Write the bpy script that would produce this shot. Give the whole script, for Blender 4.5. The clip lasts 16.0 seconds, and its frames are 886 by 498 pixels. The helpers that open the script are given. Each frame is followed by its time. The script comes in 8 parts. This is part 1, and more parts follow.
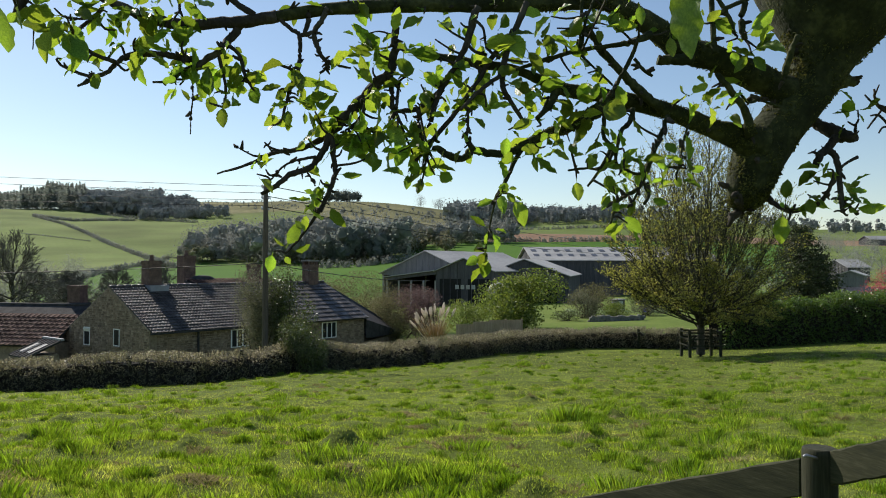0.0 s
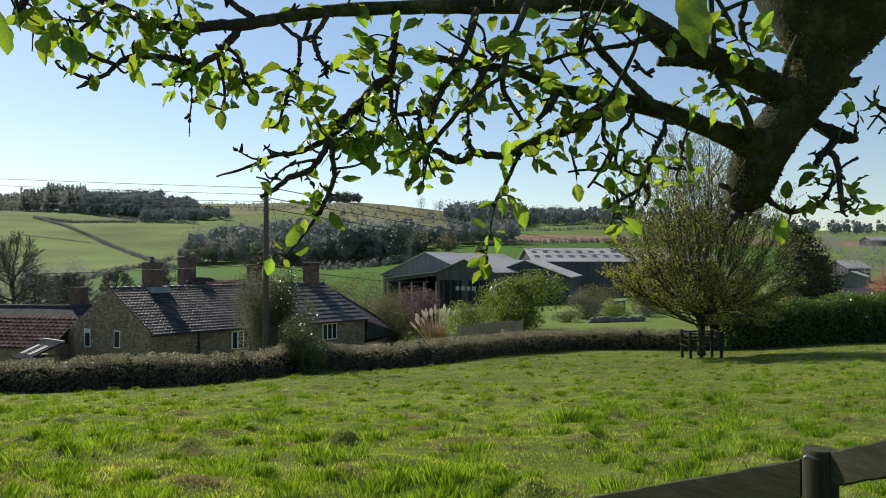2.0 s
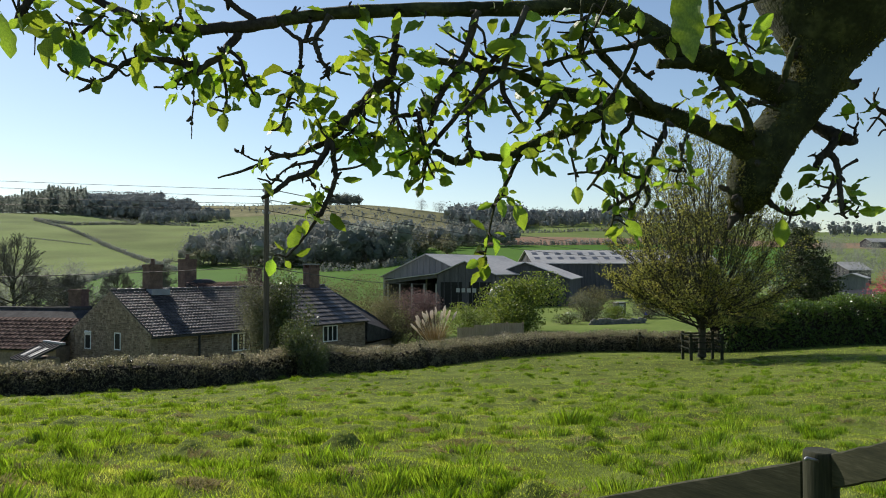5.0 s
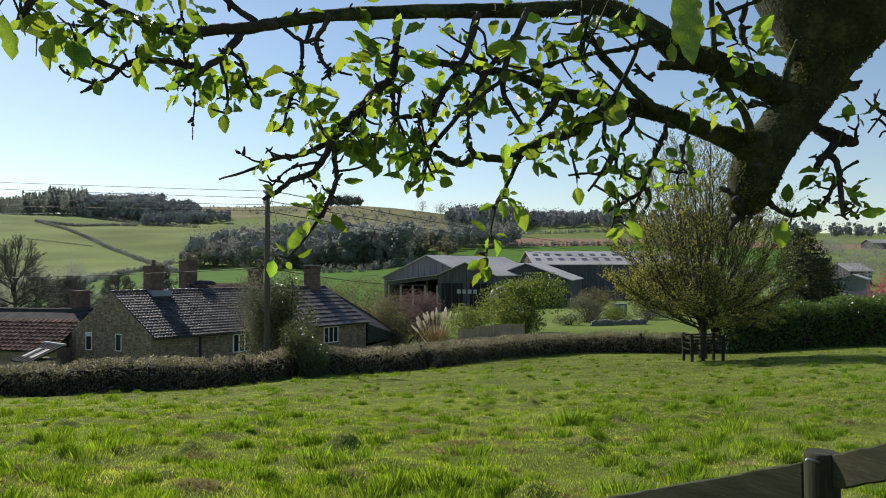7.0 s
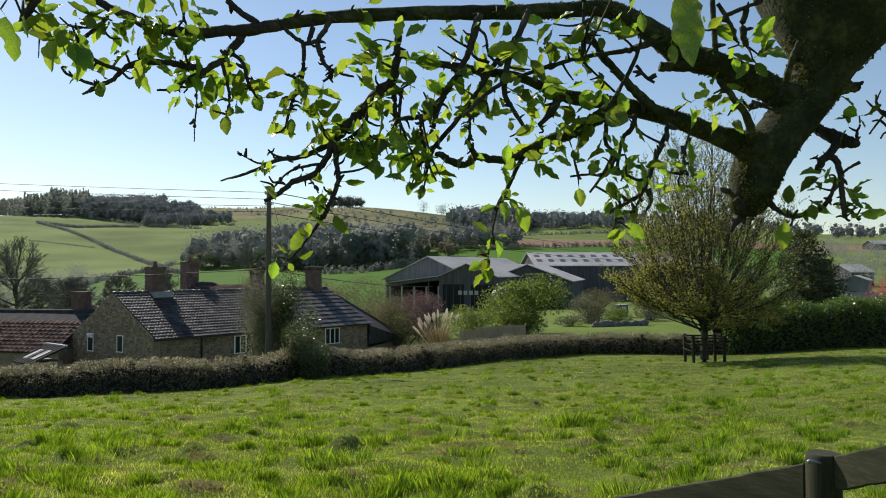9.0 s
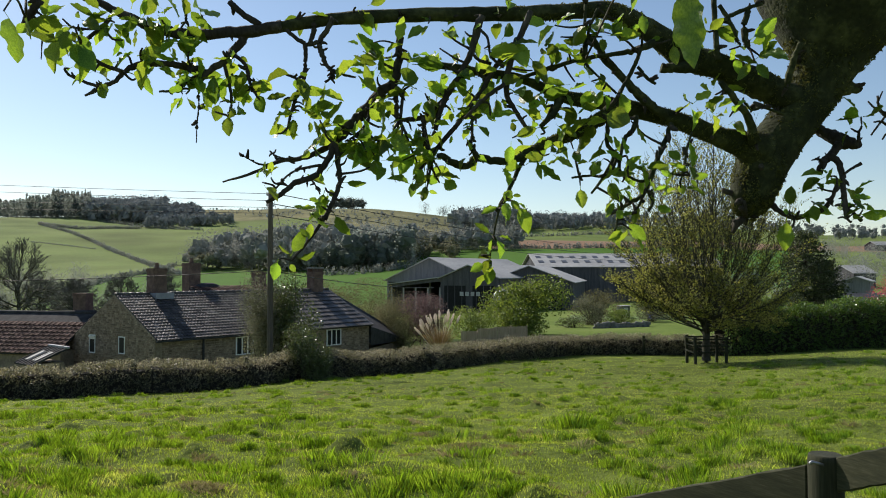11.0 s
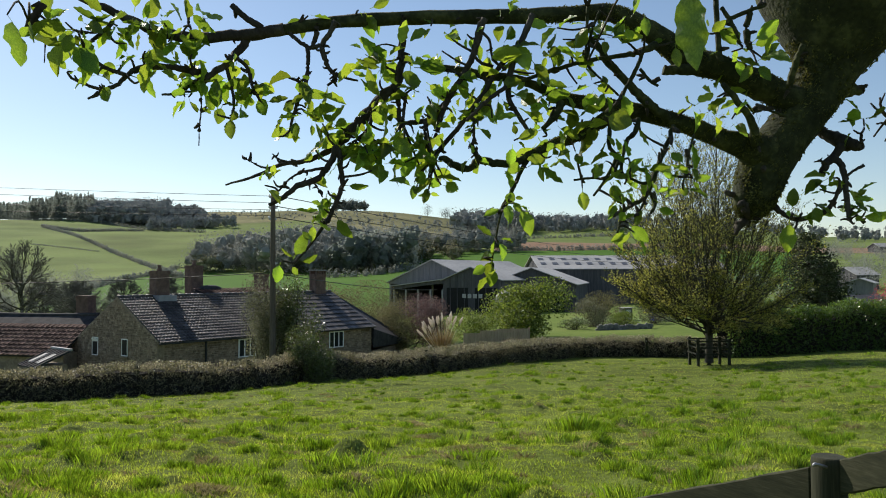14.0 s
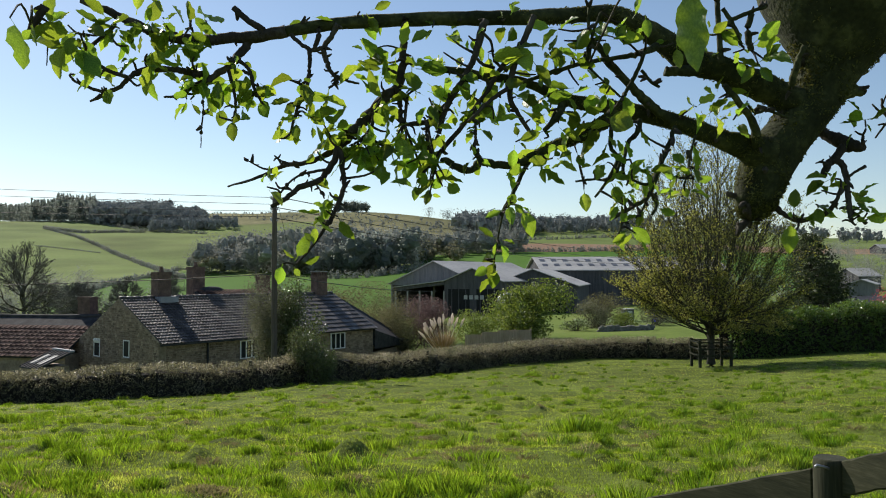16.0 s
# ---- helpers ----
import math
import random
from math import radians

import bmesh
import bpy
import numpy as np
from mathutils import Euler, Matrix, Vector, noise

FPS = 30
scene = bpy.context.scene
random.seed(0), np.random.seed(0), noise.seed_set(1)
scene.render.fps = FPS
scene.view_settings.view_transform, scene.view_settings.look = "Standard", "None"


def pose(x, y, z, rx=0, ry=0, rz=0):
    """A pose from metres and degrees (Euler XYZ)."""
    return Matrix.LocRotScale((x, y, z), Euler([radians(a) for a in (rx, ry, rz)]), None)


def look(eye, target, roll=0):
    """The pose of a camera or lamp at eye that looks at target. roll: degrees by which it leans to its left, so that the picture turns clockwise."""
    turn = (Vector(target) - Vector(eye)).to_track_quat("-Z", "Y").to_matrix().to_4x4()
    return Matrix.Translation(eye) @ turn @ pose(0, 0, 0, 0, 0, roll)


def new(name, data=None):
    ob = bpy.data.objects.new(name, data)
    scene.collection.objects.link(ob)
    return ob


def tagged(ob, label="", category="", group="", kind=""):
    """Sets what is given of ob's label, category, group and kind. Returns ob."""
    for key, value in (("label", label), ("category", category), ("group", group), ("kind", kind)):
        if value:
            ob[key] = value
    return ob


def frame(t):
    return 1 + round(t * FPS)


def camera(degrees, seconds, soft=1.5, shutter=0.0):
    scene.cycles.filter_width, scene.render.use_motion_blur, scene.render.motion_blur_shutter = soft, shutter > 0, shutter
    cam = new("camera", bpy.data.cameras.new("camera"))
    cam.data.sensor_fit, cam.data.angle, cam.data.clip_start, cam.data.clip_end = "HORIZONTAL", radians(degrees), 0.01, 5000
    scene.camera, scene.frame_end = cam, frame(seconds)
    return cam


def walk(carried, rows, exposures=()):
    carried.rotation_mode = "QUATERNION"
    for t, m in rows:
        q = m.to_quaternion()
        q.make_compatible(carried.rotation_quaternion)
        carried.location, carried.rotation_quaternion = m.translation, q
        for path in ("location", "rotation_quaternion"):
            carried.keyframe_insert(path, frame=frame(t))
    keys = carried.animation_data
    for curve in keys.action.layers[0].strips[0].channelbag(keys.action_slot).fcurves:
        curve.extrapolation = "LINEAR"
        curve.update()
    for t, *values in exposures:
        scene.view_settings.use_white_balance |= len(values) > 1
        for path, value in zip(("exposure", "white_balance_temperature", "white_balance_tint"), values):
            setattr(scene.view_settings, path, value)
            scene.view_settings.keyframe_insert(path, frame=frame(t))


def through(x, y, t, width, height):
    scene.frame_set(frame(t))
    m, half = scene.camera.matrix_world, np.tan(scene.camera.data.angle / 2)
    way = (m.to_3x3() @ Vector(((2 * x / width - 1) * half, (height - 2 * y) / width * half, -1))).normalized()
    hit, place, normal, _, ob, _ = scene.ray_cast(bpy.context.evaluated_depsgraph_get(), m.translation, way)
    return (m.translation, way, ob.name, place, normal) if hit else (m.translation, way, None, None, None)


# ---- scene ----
cam = camera(60, 16.0, soft=1.0)
walk(cam, [
    (0, pose(0.0000, 0.0000, 1.6000, 91.223, -0.000, 0.000)),
    (1, pose(0.0001, -0.0007, 1.6000, 91.273, 0.042, 0.026)),
    (2, pose(0.0001, -0.0015, 1.6000, 91.324, 0.067, 0.038)),
    (3, pose(0.0001, -0.0022, 1.6000, 91.374, 0.080, 0.045)),
    (4, pose(0.0000, -0.0029, 1.6000, 91.422, 0.086, 0.053)),
    (5.25, pose(-0.0001, -0.0039, 1.6002, 91.479, 0.091, 0.074)),
    (6.5, pose(-0.0003, -0.0048, 1.6004, 91.534, 0.098, 0.110)),
    (7.5, pose(-0.0004, -0.0055, 1.6005, 91.577, 0.105, 0.149)),
    (9, pose(-0.0007, -0.0066, 1.6008, 91.643, 0.122, 0.224)),
    (10.25, pose(-0.0010, -0.0074, 1.6009, 91.700, 0.141, 0.295)),
    (11.5, pose(-0.0012, -0.0082, 1.6010, 91.762, 0.162, 0.371)),
    (12.5, pose(-0.0013, -0.0088, 1.6010, 91.813, 0.178, 0.431)),
    (13.5, pose(-0.0015, -0.0093, 1.6011, 91.867, 0.194, 0.490)),
    (14.5, pose(-0.0016, -0.0098, 1.6010, 91.920, 0.206, 0.547)),
    (15.25, pose(-0.0017, -0.0102, 1.6009, 91.958, 0.212, 0.589)),
    (16, pose(-0.0017, -0.0105, 1.6008, 91.993, 0.217, 0.632)),
])

# ---- light ----
SUN_TURN, SUN_HEIGHT = radians(-42), radians(37)  # to the left of the way the camera looks
world = bpy.data.worlds.new("sky")
scene.world = world
world.use_nodes = True
wn = world.node_tree
sky = wn.nodes.new("ShaderNodeTexSky")
sky.sky_type, sky.sun_disc = "NISHITA", False
sky.sun_elevation, sky.sun_rotation = SUN_HEIGHT, SUN_TURN
sky.air_density, sky.dust_density, sky.ozone_density = 1.0, 0.22, 1.25
background = wn.nodes["Background"]
background.inputs["Strength"].default_value = 0.0985
wn.links.new(sky.outputs["Color"], background.inputs["Color"])
sun = new("sun", bpy.data.lights.new("sun", "SUN"))
sun.data.energy, sun.data.angle, sun.data.color = 5.0, radians(0.53), (1.0, 0.92, 0.82)
to_sun = Vector((math.sin(SUN_TURN) * math.cos(SUN_HEIGHT), math.cos(SUN_TURN) * math.cos(SUN_HEIGHT), math.sin(SUN_HEIGHT)))
sun.matrix_world = look((0, 0, 60), Vector((0, 0, 60)) - to_sun)
scene.view_settings.exposure = 0.25


# ---- materials ----
def surf(name, colours, scale=4.0, rough=0.8, bump=0.3, fine=40.0, through=0.0, vary=0.0, island=False, metal=0.0, stretch=(1, 1, 1), gloss=0.3, patches=0.0, bump_size=0.02):
    """A surface: colour stops mixed by noise at two scales, with relief; vary: brightness from piece to piece; through: light let through, as by a leaf."""
    m = bpy.data.materials.new(name)
    m.use_nodes = True
    nt = m.node_tree
    n, link = nt.nodes, nt.links.new
    bsdf = n["Principled BSDF"]
    coord = n.new("ShaderNodeTexCoord")
    mapping = n.new("ShaderNodeMapping")
    mapping.inputs["Scale"].default_value = stretch
    link(coord.outputs["Object"], mapping.inputs["Vector"])
    big = n.new("ShaderNodeTexNoise")
    big.inputs["Scale"].default_value, big.inputs["Detail"].default_value = scale, 6
    small = n.new("ShaderNodeTexNoise")
    small.inputs["Scale"].default_value, small.inputs["Detail"].default_value = fine, 4
    for t in (big, small):
        link(mapping.outputs["Vector"], t.inputs["Vector"])
    mixed = n.new("ShaderNodeMix")
    mixed.data_type = "FLOAT"
    mixed.inputs["Factor"].default_value = 0.4
    link(big.outputs["Fac"], mixed.inputs["A"])
    link(small.outputs["Fac"], mixed.inputs["B"])
    ramp = n.new("ShaderNodeValToRGB")
    el = ramp.color_ramp.elements
    while len(el) < len(colours):
        el.new(0.5)
    for i, c in enumerate(colours):
        el[i].position = 0.32 + 0.36 * i / max(1, len(colours) - 1)
        el[i].color = (*c, 1)
    link(mixed.outputs["Result"], ramp.inputs["Fac"])
    colour = ramp.outputs["Color"]
    if vary or patches:
        hsv = n.new("ShaderNodeHueSaturation")
        link(colour, hsv.inputs["Color"])
        if island:
            rnd = n.new("ShaderNodeNewGeometry").outputs["Random Per Island"]
        elif vary:
            rnd = n.new("ShaderNodeObjectInfo").outputs["Random"]
        else:
            wide = n.new("ShaderNodeTexNoise")
            wide.inputs["Scale"].default_value = patches
            link(coord.outputs["Object"], wide.inputs["Vector"])
            rnd, vary = wide.outputs["Fac"], 0.6
        span = n.new("ShaderNodeMapRange")
        span.inputs["To Min"].default_value, span.inputs["To Max"].default_value = 1 - vary, 1 + vary
        link(rnd, span.inputs["Value"])
        link(span.outputs["Result"], hsv.inputs["Value"])
        colour = hsv.outputs["Color"]
    link(colour, bsdf.inputs["Base Color"])
    bsdf.inputs["Roughness"].default_value, bsdf.inputs["Metallic"].default_value = rough, metal
    bsdf.inputs["Specular IOR Level"].default_value = gloss
    if bump:
        b = n.new("ShaderNodeBump")
        b.inputs["Strength"].default_value, b.inputs["Distance"].default_value = bump, bump_size
        link(mixed.outputs["Result"], b.inputs["Height"])
        link(b.outputs["Normal"], bsdf.inputs["Normal"])
    if through:
        tr = n.new("ShaderNodeBsdfTranslucent")
        warm = n.new("ShaderNodeHueSaturation")
        warm.inputs["Hue"].default_value, warm.inputs["Saturation"].default_value, warm.inputs["Value"].default_value = 0.47, 1.08, 2.7
        link(colour, warm.inputs["Color"])
        link(warm.outputs["Color"], tr.inputs["Color"])
        mix = n.new("ShaderNodeMixShader")
        mix.inputs["Fac"].default_value = through
        link(bsdf.outputs["BSDF"], mix.inputs[1])
        link(tr.outputs["BSDF"], mix.inputs[2])
        link(mix.outputs["Shader"], n["Material Output"].inputs["Surface"])
    return m


def spread_hue(m, amount):
    """Lets the hue of a surface differ a little from piece to piece."""
    nt = m.node_tree
    hsv = next(q for q in nt.nodes if q.bl_idname == "ShaderNodeHueSaturation" and q.inputs["Value"].is_linked)
    info = nt.nodes.new("ShaderNodeObjectInfo")
    mixed = nt.nodes.new("ShaderNodeMath")
    mixed.operation = "MULTIPLY"
    mixed.inputs[1].default_value = 17.0
    part_of = nt.nodes.new("ShaderNodeMath")
    part_of.operation = "FRACT"
    span = nt.nodes.new("ShaderNodeMapRange")
    span.inputs["To Min"].default_value, span.inputs["To Max"].default_value = 0.5 - amount, 0.5 + amount * 0.5
    nt.links.new(info.outputs["Random"], mixed.inputs[0])
    nt.links.new(mixed.outputs[0], part_of.inputs[0])
    nt.links.new(part_of.outputs[0], span.inputs["Value"])
    nt.links.new(span.outputs["Result"], hsv.inputs["Hue"])


BARK = surf("bark", [(0.018, 0.015, 0.011), (0.042, 0.036, 0.027), (0.095, 0.087, 0.066)], 18, 0.95, 0.9, 90, stretch=(1, 1, 0.5))
MOSS_BARK = surf("mossy bark", [(0.012, 0.014, 0.005), (0.03, 0.036, 0.012), (0.085, 0.092, 0.034)], 22, 0.95, 0.7, 110, bump_size=0.014)
TREE_BARK = surf("smooth grey-brown bark", [(0.028, 0.027, 0.018), (0.05, 0.048, 0.032), (0.085, 0.08, 0.056)], 8, 0.85, 0.3, 40)
FINE_TWIG = surf("olive budding twig", [(0.042, 0.048, 0.02), (0.07, 0.075, 0.034), (0.105, 0.108, 0.052)], 0.8, 0.8, 0, 6, vary=0.35, island=True)
MOSS = surf("green moss", [(0.03, 0.036, 0.009), (0.07, 0.078, 0.02), (0.14, 0.145, 0.045)], 20, 0.9, 0, 90, vary=0.4, island=True, through=0.15)
TWIG = surf("pale hedge twig", [(0.07, 0.066, 0.045), (0.13, 0.12, 0.085), (0.22, 0.2, 0.155)], 2, 0.7, 0, 9, vary=0.4, island=True, gloss=0.4)
LEAF = surf("apple leaf", [(0.045, 0.1, 0.013), (0.085, 0.165, 0.022), (0.14, 0.225, 0.036)], 25, 0.38, 0.3, 160, through=0.5, vary=0.5, gloss=0.45, bump_size=0.002)
spread_hue(LEAF, 0.025)
GRASS_SOIL = surf("field turf", [(0.05, 0.06, 0.015), (0.095, 0.125, 0.025), (0.145, 0.175, 0.04)], 0.9, 0.95, 0.9, 14, patches=0.12, bump_size=0.1, gloss=0.05)
GRASS = surf("grass blades", [(0.105, 0.172, 0.021), (0.182, 0.268, 0.038), (0.315, 0.345, 0.088)], 0.6, 0.4, 0, 5, through=0.34, vary=0.7, island=True, gloss=0.4)
LUSH = surf("lush tuft blades", [(0.06, 0.13, 0.012), (0.105, 0.2, 0.021), (0.18, 0.265, 0.04)], 0.8, 0.38, 0, 5, through=0.3, vary=0.65, island=True, gloss=0.45)
STRAW = surf("dead grass", [(0.105, 0.1, 0.036), (0.21, 0.196, 0.085), (0.35, 0.33, 0.175)], 2, 0.8, 0, 9, through=0.2, vary=0.3, island=True)
PASTURE = surf("hill pasture", [(0.1, 0.145, 0.038), (0.135, 0.18, 0.052), (0.165, 0.2, 0.07)], 0.012, 0.95, 0.2, 0.6, patches=0.02, bump_size=0.3, gloss=0.05)
CROP = surf("bright green crop", [(0.05, 0.115, 0.014), (0.065, 0.14, 0.018), (0.085, 0.165, 0.025)], 0.02, 0.9, 0.2, 1.2, bump_size=0.2, gloss=0.05)
SCRUB = surf("rough grazing", [(0.06, 0.065, 0.03), (0.15, 0.15, 0.07), (0.24, 0.22, 0.11)], 0.02, 0.95, 0.3, 0.15, bump_size=0.5, gloss=0.05)
PLOUGH = surf("bare ploughed soil", [(0.16, 0.1, 0.065), (0.23, 0.15, 0.1), (0.28, 0.2, 0.13)], 0.03, 0.95, 0.4, 0.8, bump_size=0.2, gloss=0.05)
YARD = surf("rough garden and valley grass", [(0.085, 0.125, 0.03), (0.125, 0.175, 0.038), (0.165, 0.2, 0.06)], 0.15, 0.95, 0.4, 2, bump_size=0.1, gloss=0.05)
STONE = surf("rubble stone", [(0.14, 0.11, 0.08), (0.24, 0.19, 0.14), (0.36, 0.3, 0.22)], 1.6, 0.9, 0.8, 7, bump_size=0.05)
BRICKS = surf("old brick", [(0.07, 0.05, 0.042), (0.13, 0.085, 0.068), (0.2, 0.145, 0.115)], 3, 0.9, 0.5, 16)
TILE = surf("weathered clay tile", [(0.026, 0.024, 0.024), (0.066, 0.058, 0.053), (0.16, 0.14, 0.13)], 1.1, 0.5, 0.5, 9, vary=0.45, island=True, gloss=0.35)
RED_TILE = surf("red clay tile", [(0.06, 0.038, 0.032), (0.11, 0.065, 0.052), (0.17, 0.115, 0.09)], 1.5, 0.85, 0.5, 14, vary=0.4, island=True, gloss=0.08)
SLATE = surf("dark slate", [(0.025, 0.025, 0.027), (0.045, 0.045, 0.048), (0.075, 0.073, 0.075)], 2, 0.85, 0.4, 14, gloss=0.1)
WHITE = surf("white paint", [(0.68, 0.68, 0.66), (0.8, 0.8, 0.78)], 3, 0.5, 0.1, 20)
GLASS = surf("dark window glass", [(0.012, 0.014, 0.016), (0.025, 0.028, 0.032)], 1, 0.3, 0, 3, gloss=0.06)
LEAD = surf("lead", [(0.2, 0.21, 0.23), (0.3, 0.31, 0.33)], 3, 0.6, 0.2, 20)
SHEET = surf("fibre cement sheet", [(0.26, 0.26, 0.26), (0.36, 0.36, 0.35), (0.45, 0.44, 0.42)], 0.3, 0.8, 0.3, 3, stretch=(1, 0.4, 1))
BOARD = surf("weathered cladding", [(0.045, 0.045, 0.05), (0.075, 0.075, 0.08), (0.12, 0.12, 0.125)], 0.6, 0.85, 0.4, 5, stretch=(3, 3, 0.3))
PALE_BOARD = surf("pale grey cladding", [(0.1, 0.105, 0.112), (0.155, 0.16, 0.168), (0.21, 0.212, 0.22)], 0.6, 0.8, 0.3, 5, stretch=(3, 3, 0.3))
CONCRETE = surf("concrete", [(0.2, 0.2, 0.19), (0.32, 0.32, 0.3)], 0.8, 0.9, 0.4, 9)
BAY_SHADE = surf("painted shade of an opening", [(0.01, 0.01, 0.01), (0.02, 0.02, 0.02)], 1, 0.9, 0, 4)
FENCE_WOOD = surf("weathered fence timber", [(0.016, 0.019, 0.008), (0.032, 0.035, 0.015), (0.065, 0.062, 0.035)], 5, 0.9, 0.25, 40, stretch=(0.6, 0.6, 5), bump_size=0.006)
POST_WOOD = surf("weathered post timber", [(0.013, 0.016, 0.008), (0.028, 0.031, 0.015), (0.06, 0.058, 0.034)], 6, 0.9, 0.35, 50, stretch=(4, 4, 0.25), bump_size=0.008)
POLE_WOOD = surf("tarred pole", [(0.05, 0.04, 0.03), (0.1, 0.085, 0.065), (0.15, 0.13, 0.1)], 4, 0.9, 0.4, 30, stretch=(4, 4, 0.2))
METAL = surf("galvanised metal", [(0.25, 0.25, 0.26), (0.4, 0.4, 0.41)], 5, 0.45, 0.1, 30, metal=0.9)
CABLE = surf("black cable", [(0.02, 0.02, 0.02), (0.035, 0.035, 0.035)], 2, 0.6, 0, 9)
HEDGE_LEAF = surf("winter hedge leaf", [(0.072, 0.08, 0.034), (0.15, 0.148, 0.08), (0.3, 0.282, 0.19)], 1.2, 0.5, 0, 7, through=0.3, vary=0.6, island=True, gloss=0.35)
# twig brown taken near black for the shade between the hedge leaves
HEDGE_CORE = surf("shade-dark hedge twigs", [(0.012, 0.011, 0.008), (0.028, 0.024, 0.018), (0.055, 0.048, 0.038)], 5, 0.95, 1.0, 25, bump_size=0.1)
LAUREL = surf("laurel leaf", [(0.036, 0.076, 0.014), (0.062, 0.118, 0.022), (0.11, 0.175, 0.042)], 1, 0.32, 0, 5, through=0.24, vary=0.4, island=True, gloss=0.4)
IVY = surf("ivy leaf", [(0.034, 0.052, 0.016), (0.06, 0.084, 0.026), (0.095, 0.118, 0.046)], 1, 0.36, 0, 5, through=0.18, vary=0.5, island=True, gloss=0.4)
CONIFER = surf("dark evergreen", [(0.02, 0.032, 0.012), (0.035, 0.05, 0.018), (0.05, 0.07, 0.028)], 0.5, 0.6, 0, 5, through=0.15, vary=0.4, island=True)
BUSH_GREEN = surf("spring bush leaf", [(0.045, 0.08, 0.015), (0.08, 0.125, 0.024), (0.13, 0.17, 0.042)], 0.8, 0.5, 0, 5, through=0.32, vary=0.4, island=True)
BUSH_RED = surf("purple bush leaf", [(0.05, 0.036, 0.032), (0.085, 0.06, 0.053), (0.125, 0.095, 0.08)], 0.8, 0.6, 0, 5, through=0.3, vary=0.4, island=True)
BUSH_CORAL = surf("coral bush leaf", [(0.2, 0.06, 0.05), (0.3, 0.1, 0.08), (0.36, 0.16, 0.12)], 0.8, 0.6, 0, 5, through=0.3, vary=0.4, island=True)
BUSH_GREY = surf("grey-green shrub leaf", [(0.06, 0.068, 0.038), (0.1, 0.108, 0.062), (0.155, 0.158, 0.1)], 0.8, 0.7, 0, 5, through=0.2, vary=0.4, island=True)
BUD = surf("opening bud", [(0.11, 0.138, 0.03), (0.17, 0.195, 0.046), (0.26, 0.27, 0.08)], 0.8, 0.6, 0, 5, through=0.4, vary=0.4, island=True)
SALLOW = surf("bare sallow twig", [(0.075, 0.078, 0.035), (0.115, 0.115, 0.052), (0.165, 0.16, 0.08)], 0.5, 0.8, 0, 5, through=0.2, vary=0.4, island=True)
# base colours of the far bare woods, raised towards grey for distance haze
HAZED_WOOD = surf("bare woodland paled for haze", [(0.17, 0.18, 0.16), (0.225, 0.235, 0.205), (0.28, 0.282, 0.245)], 0.04, 0.95, 0, 0.3, through=0.16, vary=0.15, island=True, gloss=0.05)
HAZED_HILL_WOOD = surf("hilltop woodland paled for haze", [(0.18, 0.195, 0.19), (0.215, 0.23, 0.222), (0.25, 0.26, 0.245)], 0.03, 0.95, 0, 0.2, through=0.1, vary=0.06, island=True, gloss=0.05)
WOOD_PALE = surf("budding woodland", [(0.1, 0.11, 0.06), (0.15, 0.15, 0.085), (0.2, 0.2, 0.12)], 0.05, 0.9, 0, 0.5, through=0.2, vary=0.3, island=True)
REED = surf("dry reed stem", [(0.2, 0.14, 0.06), (0.3, 0.22, 0.1), (0.4, 0.31, 0.16)], 2, 0.8, 0, 9, through=0.2, vary=0.3, island=True)
PLUME = surf("pampas plume", [(0.46, 0.42, 0.36), (0.6, 0.56, 0.5)], 5, 0.9, 0.2, 30, through=0.3, vary=0.2, island=True)
# evergreen colour lightened for the haze of distance
HAZED_CONIFER = surf("far conifer paled for haze", [(0.1, 0.12, 0.105), (0.125, 0.145, 0.125), (0.15, 0.165, 0.14)], 0.05, 0.9, 0, 0.5, through=0.4, vary=0.15, island=True)
BLUE = surf("blue plastic", [(0.05, 0.07, 0.4), (0.07, 0.1, 0.5)], 2, 0.5, 0, 9)


# ---- mesh helpers ----
def part(name, bm, material, parent=None, label=""):
    """Links a bmesh as one mesh object, under a thing or a part."""
    me = bpy.data.meshes.new(name)
    bm.to_mesh(me)
    bm.free()
    return hang(name, me, material, parent, label)


def hang(name, me, material, parent=None, label=""):
    if material and not me.materials:
        me.materials.append(material)
    ob = new(name, me)
    if parent:
        ob.parent = parent
    return tagged(ob, label) if label else ob


def thing(name, label, category, place=None, group="", kind=""):
    """An Empty that carries the parts of a thing."""
    ob = new(name)
    ob.empty_display_size = 0.1
    if place is not None:
        ob.matrix_basis = place
    return tagged(ob, label, category, group, kind)


def box(bm, x0, x1, y0, y1, z0, z1, bevel=0.0, m=None):
    made = bmesh.ops.create_cube(bm, size=1, matrix=Matrix.Translation(((x0 + x1) / 2, (y0 + y1) / 2, (z0 + z1) / 2)) @ Matrix.Diagonal((x1 - x0, y1 - y0, z1 - z0, 1)))
    vs = made["verts"]
    if bevel:
        es = list({e for v in vs for e in v.link_edges})
        vs = list({v for f in bmesh.ops.bevel(bm, geom=es, offset=bevel, segments=2, affect="EDGES")["faces"] for v in f.verts} | {v for v in vs if v.is_valid})
    if m is not None:
        bmesh.ops.transform(bm, matrix=m, verts=vs)
    return bm


def boxes(*rows, bevel=0.0):
    bm = bmesh.new()
    for r in rows:
        box(bm, *r, bevel=bevel)
    return bm


